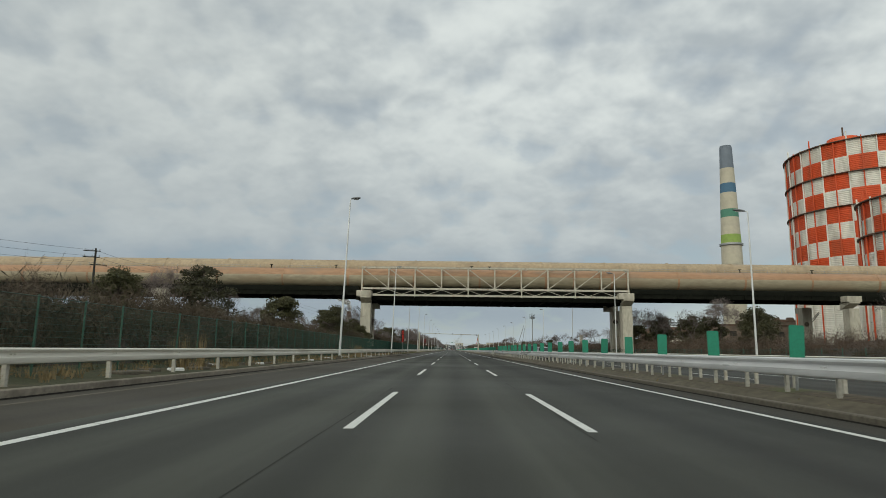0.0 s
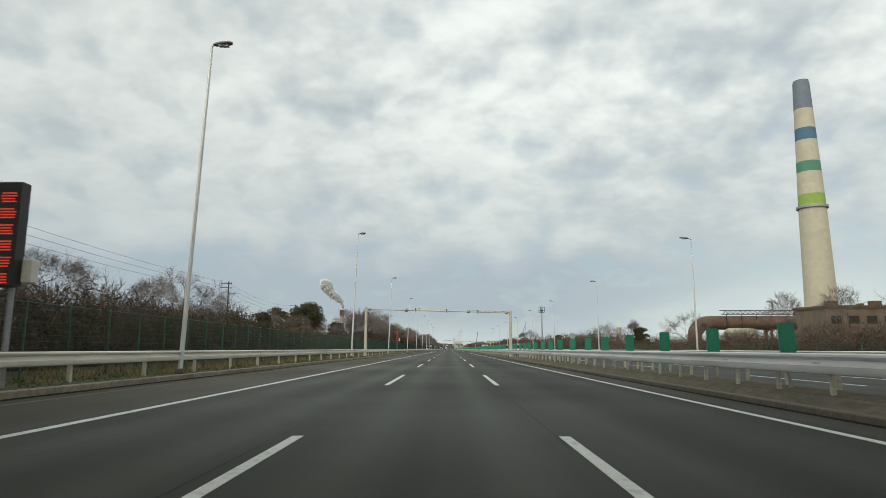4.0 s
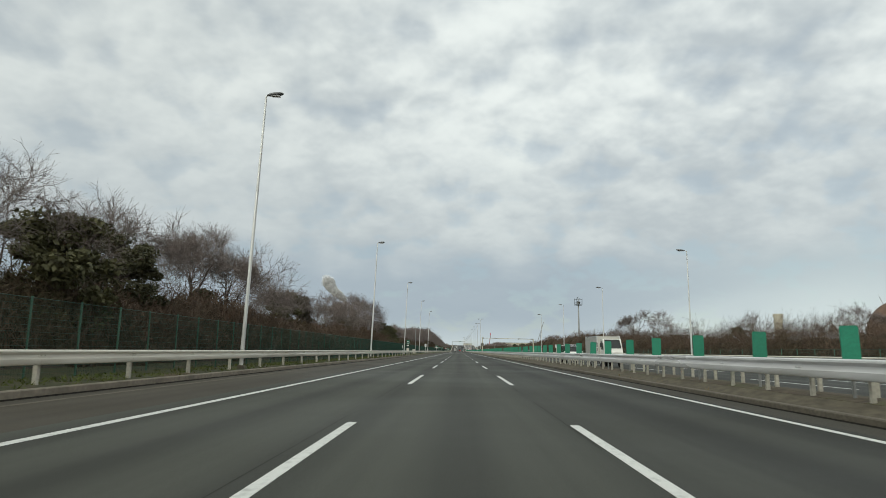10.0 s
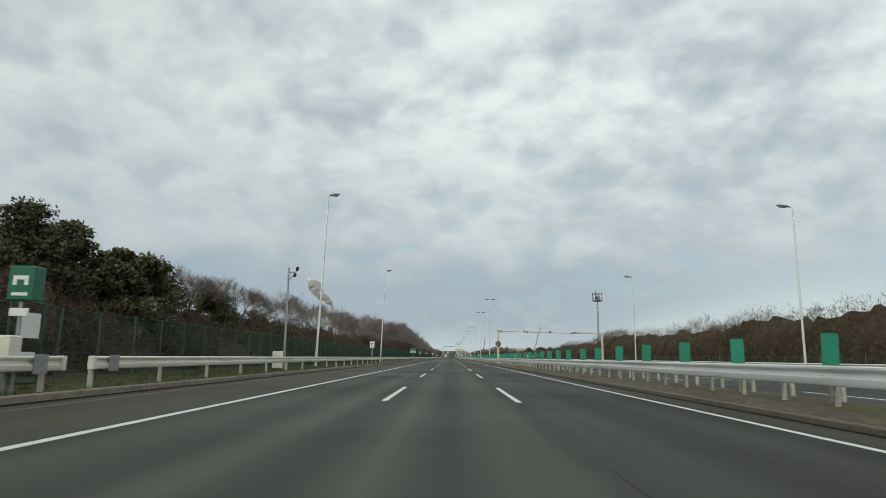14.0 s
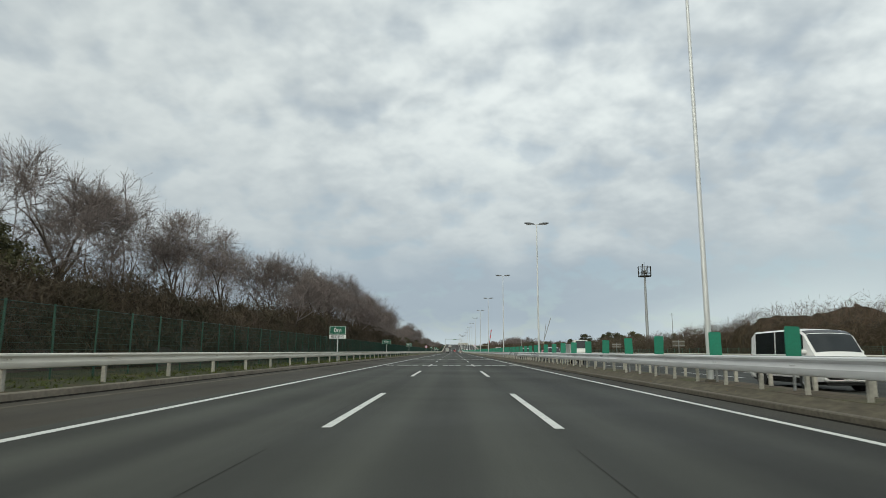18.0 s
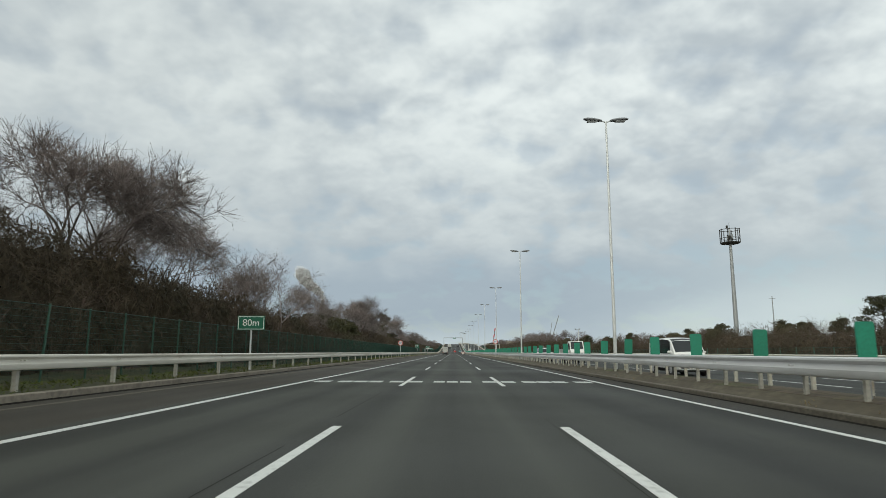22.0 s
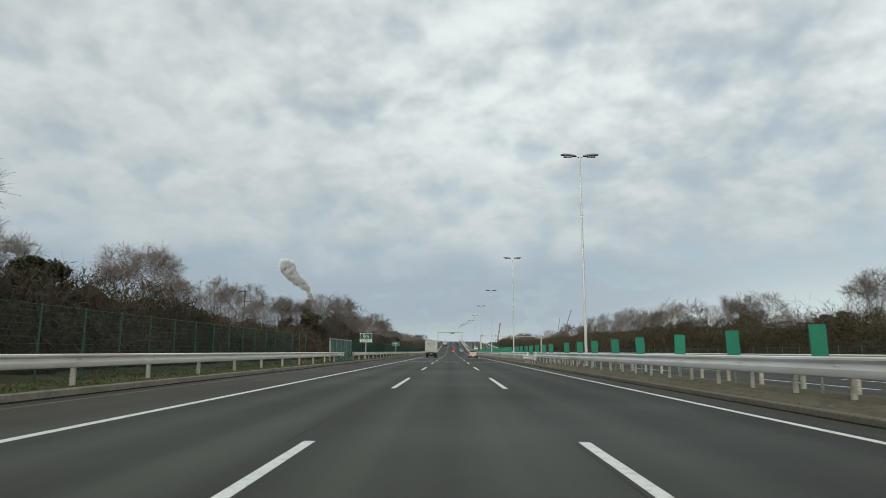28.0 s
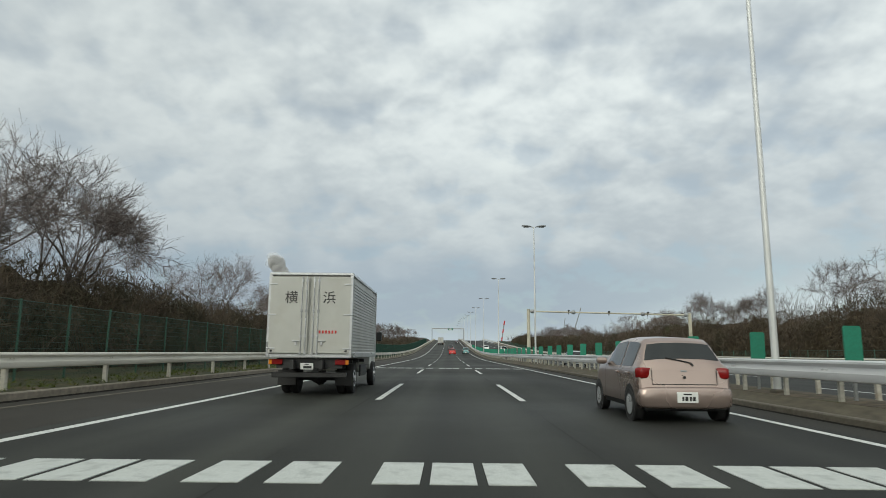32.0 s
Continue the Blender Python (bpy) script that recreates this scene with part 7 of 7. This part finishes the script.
ONCOMING = [("wagon", P_SILVER, "silver estate car", 12.0, 112.5), ("van", P_BLACK, "black van", 12.1, 125.0), ("van", P_WHITE, "white van", 12.1, 253.0),
            ("van", P_WHITE, "white van", 12.1, 241.5), ("van", P_WHITE, "white van", 12.1, 271.0), ("van", P_WHITE, "white minivan", 12.1, 363.0),
            ("sedan", P_WHITE, "white car", 12.1, 409.0), ("sedan", P_SILVER, "silver car", 12.1, 495.0), ("van", P_WHITE, "white van", 12.1, 528.0), ("wagon", P_SILVER, "silver estate car", 12.1, 583.0),
            ("wagon", P_SILVER, "silver estate car", 12.1, 611.0), ("sedan", P_RED, "red car", 15.6, 612.5), ("van", P_WHITE, "white van", 12.1, 648.5),
            ("wagon", P_WHITE, "white estate car", 12.1, 699.0), ("sedan", P_SILVER, "silver car", 12.0, 756.0), ("sedan", P_SILVER, "silver car", 12.0, 941.0), ("van", P_WHITE, "white van", 15.6, 1060.0), ("wagon", P_WHITE, "white estate car", 12.1, 1085.0)]
for kind, paint, lab, x, y in ONCOMING:
    car(kind, paint, lab + " driving on the opposite carriageway", pose(x, y + SHAPES[kind]["L"], rise(y), 0, 0, 180), group="oncoming vehicles")


def cab_truck(label, x, y, box_len, box_w, box_z0, box_z1, turn=0, lettering=False, group="vehicles ahead", box_mat=None):
    """A light box truck; y is the tail."""
    root = thing("box_truck", label, "truck", group, at=pose(x, y, rise(y), 0, 0, turn))
    bm_ = box_mat or M_BOX
    w = box_w
    box = part("cargo_box", Geo().box(0, box_len / 2 + 0.03, (box_z0 + box_z1) / 2, w - 0.04, box_len - 0.06, box_z1 - box_z0 - 0.04), bm_, root, "white metal cargo box")
    edge = Geo()
    for s in (1, -1):
        edge.box(s * (w / 2 - 0.03), 0.03, (box_z0 + box_z1) / 2, 0.08, 0.08, box_z1 - box_z0, lip=0.012)
        edge.box(s * (w / 2 - 0.03), box_len - 0.03, (box_z0 + box_z1) / 2, 0.08, 0.08, box_z1 - box_z0, lip=0.012)
        edge.box(s * (w / 2 - 0.02), box_len / 2, box_z1 - 0.03, 0.07, box_len, 0.08, lip=0.012)
        edge.box(s * (w / 2 - 0.02), box_len / 2, box_z0 + 0.06, 0.07, box_len, 0.14, lip=0.012)
    edge.box(0, 0.03, box_z1 - 0.02, w, 0.09, 0.07, lip=0.012).box(0, 0.03, box_z0 + 0.03, w, 0.1, 0.09, lip=0.012)
    part("box_frame", edge, M_RIM, box, "aluminium edge frame")
    ribs = Geo()
    n = int((box_z1 - box_z0 - 0.28) / 0.085)
    for k in range(n):
        z = box_z0 + 0.17 + 0.085 * k
        for s in (1, -1):
            ribs.run([(s * (w / 2 - 0.03), z), (s * (w / 2 - 0.005), z + 0.02), (s * (w / 2 - 0.005), z + 0.05), (s * (w / 2 - 0.03), z + 0.07)], [0.09, box_len - 0.09])
    part("side_ribs", ribs, M_RIB, box, "corrugated side sheet")
    zc, hh = (box_z0 + box_z1) / 2, box_z1 - box_z0 - 0.2
    for s in (1, -1):
        d = part("rear_door", Geo().box(s * w / 4, -0.005, zc, w / 2 - 0.10, 0.035, hh, lip=0.008), bm_, root, "white rear door")
        bars = Geo()
        for q in (0.10, 0.22):
            bars.tube((s * q, -0.045, box_z0 + 0.06), (s * q, -0.045, box_z1 - 0.08), 0.014, n=6)
            for z in (box_z0 + 0.1, box_z0 + 0.55, zc + 0.1, box_z1 - 0.2):
                bars.box(s * q, -0.035, z, 0.06, 0.03, 0.08, lip=0.008)
        part("lock_bar", bars, M_RIM, d, "galvanised locking bars")
        for z in (box_z0 + 0.22, zc, box_z1 - 0.3):
            part("hinge", Geo().box(s * (w / 2 - 0.11), -0.03, z, 0.22, 0.025, 0.035, lip=0.006), M_RIM, d)
        part("latch_handle", Geo().box(s * 0.34, -0.05, box_z0 + 0.42, 0.2, 0.03, 0.03, lip=0.006).box(s * 0.34, -0.04, box_z0 + 0.36, 0.05, 0.03, 0.1), M_RIM, d)
        part("rubber_stop", Geo().box(s * (w / 2 - 0.13), -0.03, box_z0 + 0.16, 0.06, 0.03, 0.05, lip=0.01), M_BLACK, d)
        lamp = part("lamp_cluster", Geo().box(s * (w / 2 - 0.24), 0.12, box_z0 - 0.13, 0.36, 0.08, 0.14, lip=0.015), M_TAIL, root, "red tail lamps")
        part("amber_lens", Geo().box(s * (w / 2 - 0.10), 0.075, box_z0 - 0.13, 0.08, 0.01, 0.11), M_AMBER, lamp)
        part("mud_flap", Geo().box(s * (w / 2 - 0.32), 1.05, 0.45, 0.5, 0.03, 0.42), M_BLACK, root)
        part("side_skirt", Geo().box(s * (w / 2 - 0.12), 3.3, 0.62, 0.06, 1.3, 0.34, lip=0.01), M_BLACK, root)
    if lettering:
        words("横", 0.36, M_BLACK, root, (-w / 4 + 0.05, -0.03, box_z1 - 0.68), name="characters")
        words("浜", 0.36, M_BLACK, root, (w / 4 - 0.05, -0.03, box_z1 - 0.68), name="characters")
        nm = Geo()
        for k in range(6):
            nm.box(0.28 + 0.085 * k, -0.028, box_z0 + 0.66, 0.045, 0.006, 0.08)
        part("red_name_bars", nm, M_SIGN_RED, root, "red name drawn as plain bars")
    ch = Geo()
    for s in (1, -1):
        ch.box(s * 0.38, box_len / 2 + 0.6, box_z0 - 0.2, 0.09, box_len + 1.6, 0.22)
    for yy in (0.35, 1.4, 2.6, 3.8):
        ch.box(0, yy, box_z0 - 0.12, w - 0.3, 0.12, 0.1)
    ch.box(0, 0.22, 0.55, w - 0.25, 0.12, 0.14, lip=0.02).box(0, 0.2, box_z0 - 0.16, w - 0.5, 0.1, 0.26)
    part("chassis", ch, M_BLACK, root)
    part("axle", Geo().tube((-0.8, 1.6, 0.42), (0.8, 1.6, 0.42), 0.07, n=8).turned((0, 1.6, 0.42), [(0.1, -0.2), (0.2, 0), (0.1, 0.2)], 12, "x"), M_BLACK, root)
    part("fuel_tank", Geo().box(-0.75, 3.4, 0.62, 0.45, 0.9, 0.42, lip=0.06), M_GREY, root)
    for yy, dual in ((1.6, 1), (box_len + 0.75, 0)):
        for s in (1, -1):
            for q in ((0, 1) if dual else (0,)):
                xw = s * (w / 2 - 0.22 - 0.24 * q)
                wh = part("wheel", Geo().turned((xw, yy, 0.42), [(0.24, -0.1), (0.39, -0.11), (0.42, -0.07), (0.42, 0.07), (0.39, 0.11), (0.24, 0.1)], 26, "x"), M_TYRE, root, smooth=40)
                part("wheel_disc", Geo().turned((xw + s * 0.09, yy, 0.42), [(0.25, -0.01), (0.22, 0.02), (0.1, -0.03), (0.09, 0.05)], 20, "x"), M_RIM, wh, smooth=40)
    pl = part("number_plate", Geo().box(-0.05, 0.10, 0.78, 0.34, 0.012, 0.17, lip=0.004), M_PLATE, root, "number plate with dark bars")
    part("plate_bars", Geo().box(-0.03, 0.09, 0.755, 0.22, 0.004, 0.065).box(-0.05, 0.09, 0.83, 0.12, 0.004, 0.02), M_BLACK, pl)
    cab = Geo()
    cy = box_len + 0.15
    prof = [(cy, 0.75), (cy, 2.05), (cy + 0.25, 2.25), (cy + 0.95, 2.25), (cy + 1.45, 1.45), (cy + 1.6, 1.2), (cy + 1.62, 0.55), (cy + 1.2, 0.5), (cy + 0.3, 0.5)]
    hw = w / 2 - 0.22
    k0 = len(prof)
    cab.v = [(-hw, a, b) for a, b in prof] + [(hw, a, b) for a, b in prof]
    cab.f = [tuple(range(k0 - 1, -1, -1)), tuple(range(k0, 2 * k0))] + [(i, (i + 1) % k0, k0 + (i + 1) % k0, k0 + i) for i in range(k0)]
    c = part("cab", cab, M_WHITE, root, "white cab")
    for s in (1, -1):
        sw = Geo()
        xx = s * (hw + 0.006)
        sw.add([(xx, cy + 0.3, 1.4), (xx, cy + 1.3, 1.4), (xx, cy + 0.95, 2.05), (xx, cy + 0.3, 2.05)], [(0, 1, 2, 3)])
        part("side_window", sw, M_GLASS, c)
        part("mirror", Geo().box(s * (hw + 0.18), cy + 1.35, 1.75, 0.2, 0.1, 0.36, lip=0.04).tube((s * hw, cy + 1.3, 1.9), (s * (hw + 0.16), cy + 1.35, 1.9), 0.015, n=5), M_BLACK, c)
        part("headlamp", Geo().box(s * (hw - 0.25), cy + 1.62, 0.85, 0.36, 0.06, 0.2, lip=0.03), M_HEAD, c)
    ws = Geo().add([(-hw + 0.08, cy + 1.44, 1.49), (hw - 0.08, cy + 1.44, 1.49), (hw - 0.12, cy + 1.0, 2.19), (-hw + 0.12, cy + 1.0, 2.19)], [(0, 1, 2, 3)])
    ws.v = [(a, b + 0.014, d + 0.009) for a, b, d in ws.v]
    part("windscreen", ws, M_GLASS, c)
    part("grille", Geo().box(0, cy + 1.63, 1.0, 1.0, 0.05, 0.16, lip=0.02), M_BLACK, c)
    part("front_bumper", Geo().box(0, cy + 1.6, 0.55, 2 * hw, 0.16, 0.26, lip=0.05), M_GREY, c)
    return root


M_BOX = material("cargo_box_white", (0.46, 0.46, 0.425), 0.45, vary=0.06, grain=2, patch=0.8, bump=0.0, stain=(0.40, 0.38, 0.33), stain_amount=0.4)
M_RIB = material("corrugated_aluminium", (0.42, 0.42, 0.40), 0.4, metal=0.4, vary=0.06, grain=2, patch=0.8, bump=0.0)
cab_truck("white box truck with corrugated sides driving in the slow lane", -3.76, 899.3, 5.6, 2.24, 1.02, 3.25, lettering=True)
cab_truck("white truck far ahead on the ramp", -3.4, 1150, 5.6, 2.3, 1.05, 3.3)
cab_truck("white box truck driving on the opposite carriageway", 12.2, 353, 4.6, 1.9, 0.9, 2.5, turn=180, group="oncoming vehicles")
cab_truck("small white truck driving on the opposite carriageway", 12.2, 573, 3.2, 1.7, 0.8, 1.9, turn=180, group="oncoming vehicles")
cab_truck("small white truck driving on the opposite carriageway", 12.2, 684, 3.6, 1.8, 0.8, 1.5, turn=180, group="oncoming vehicles")
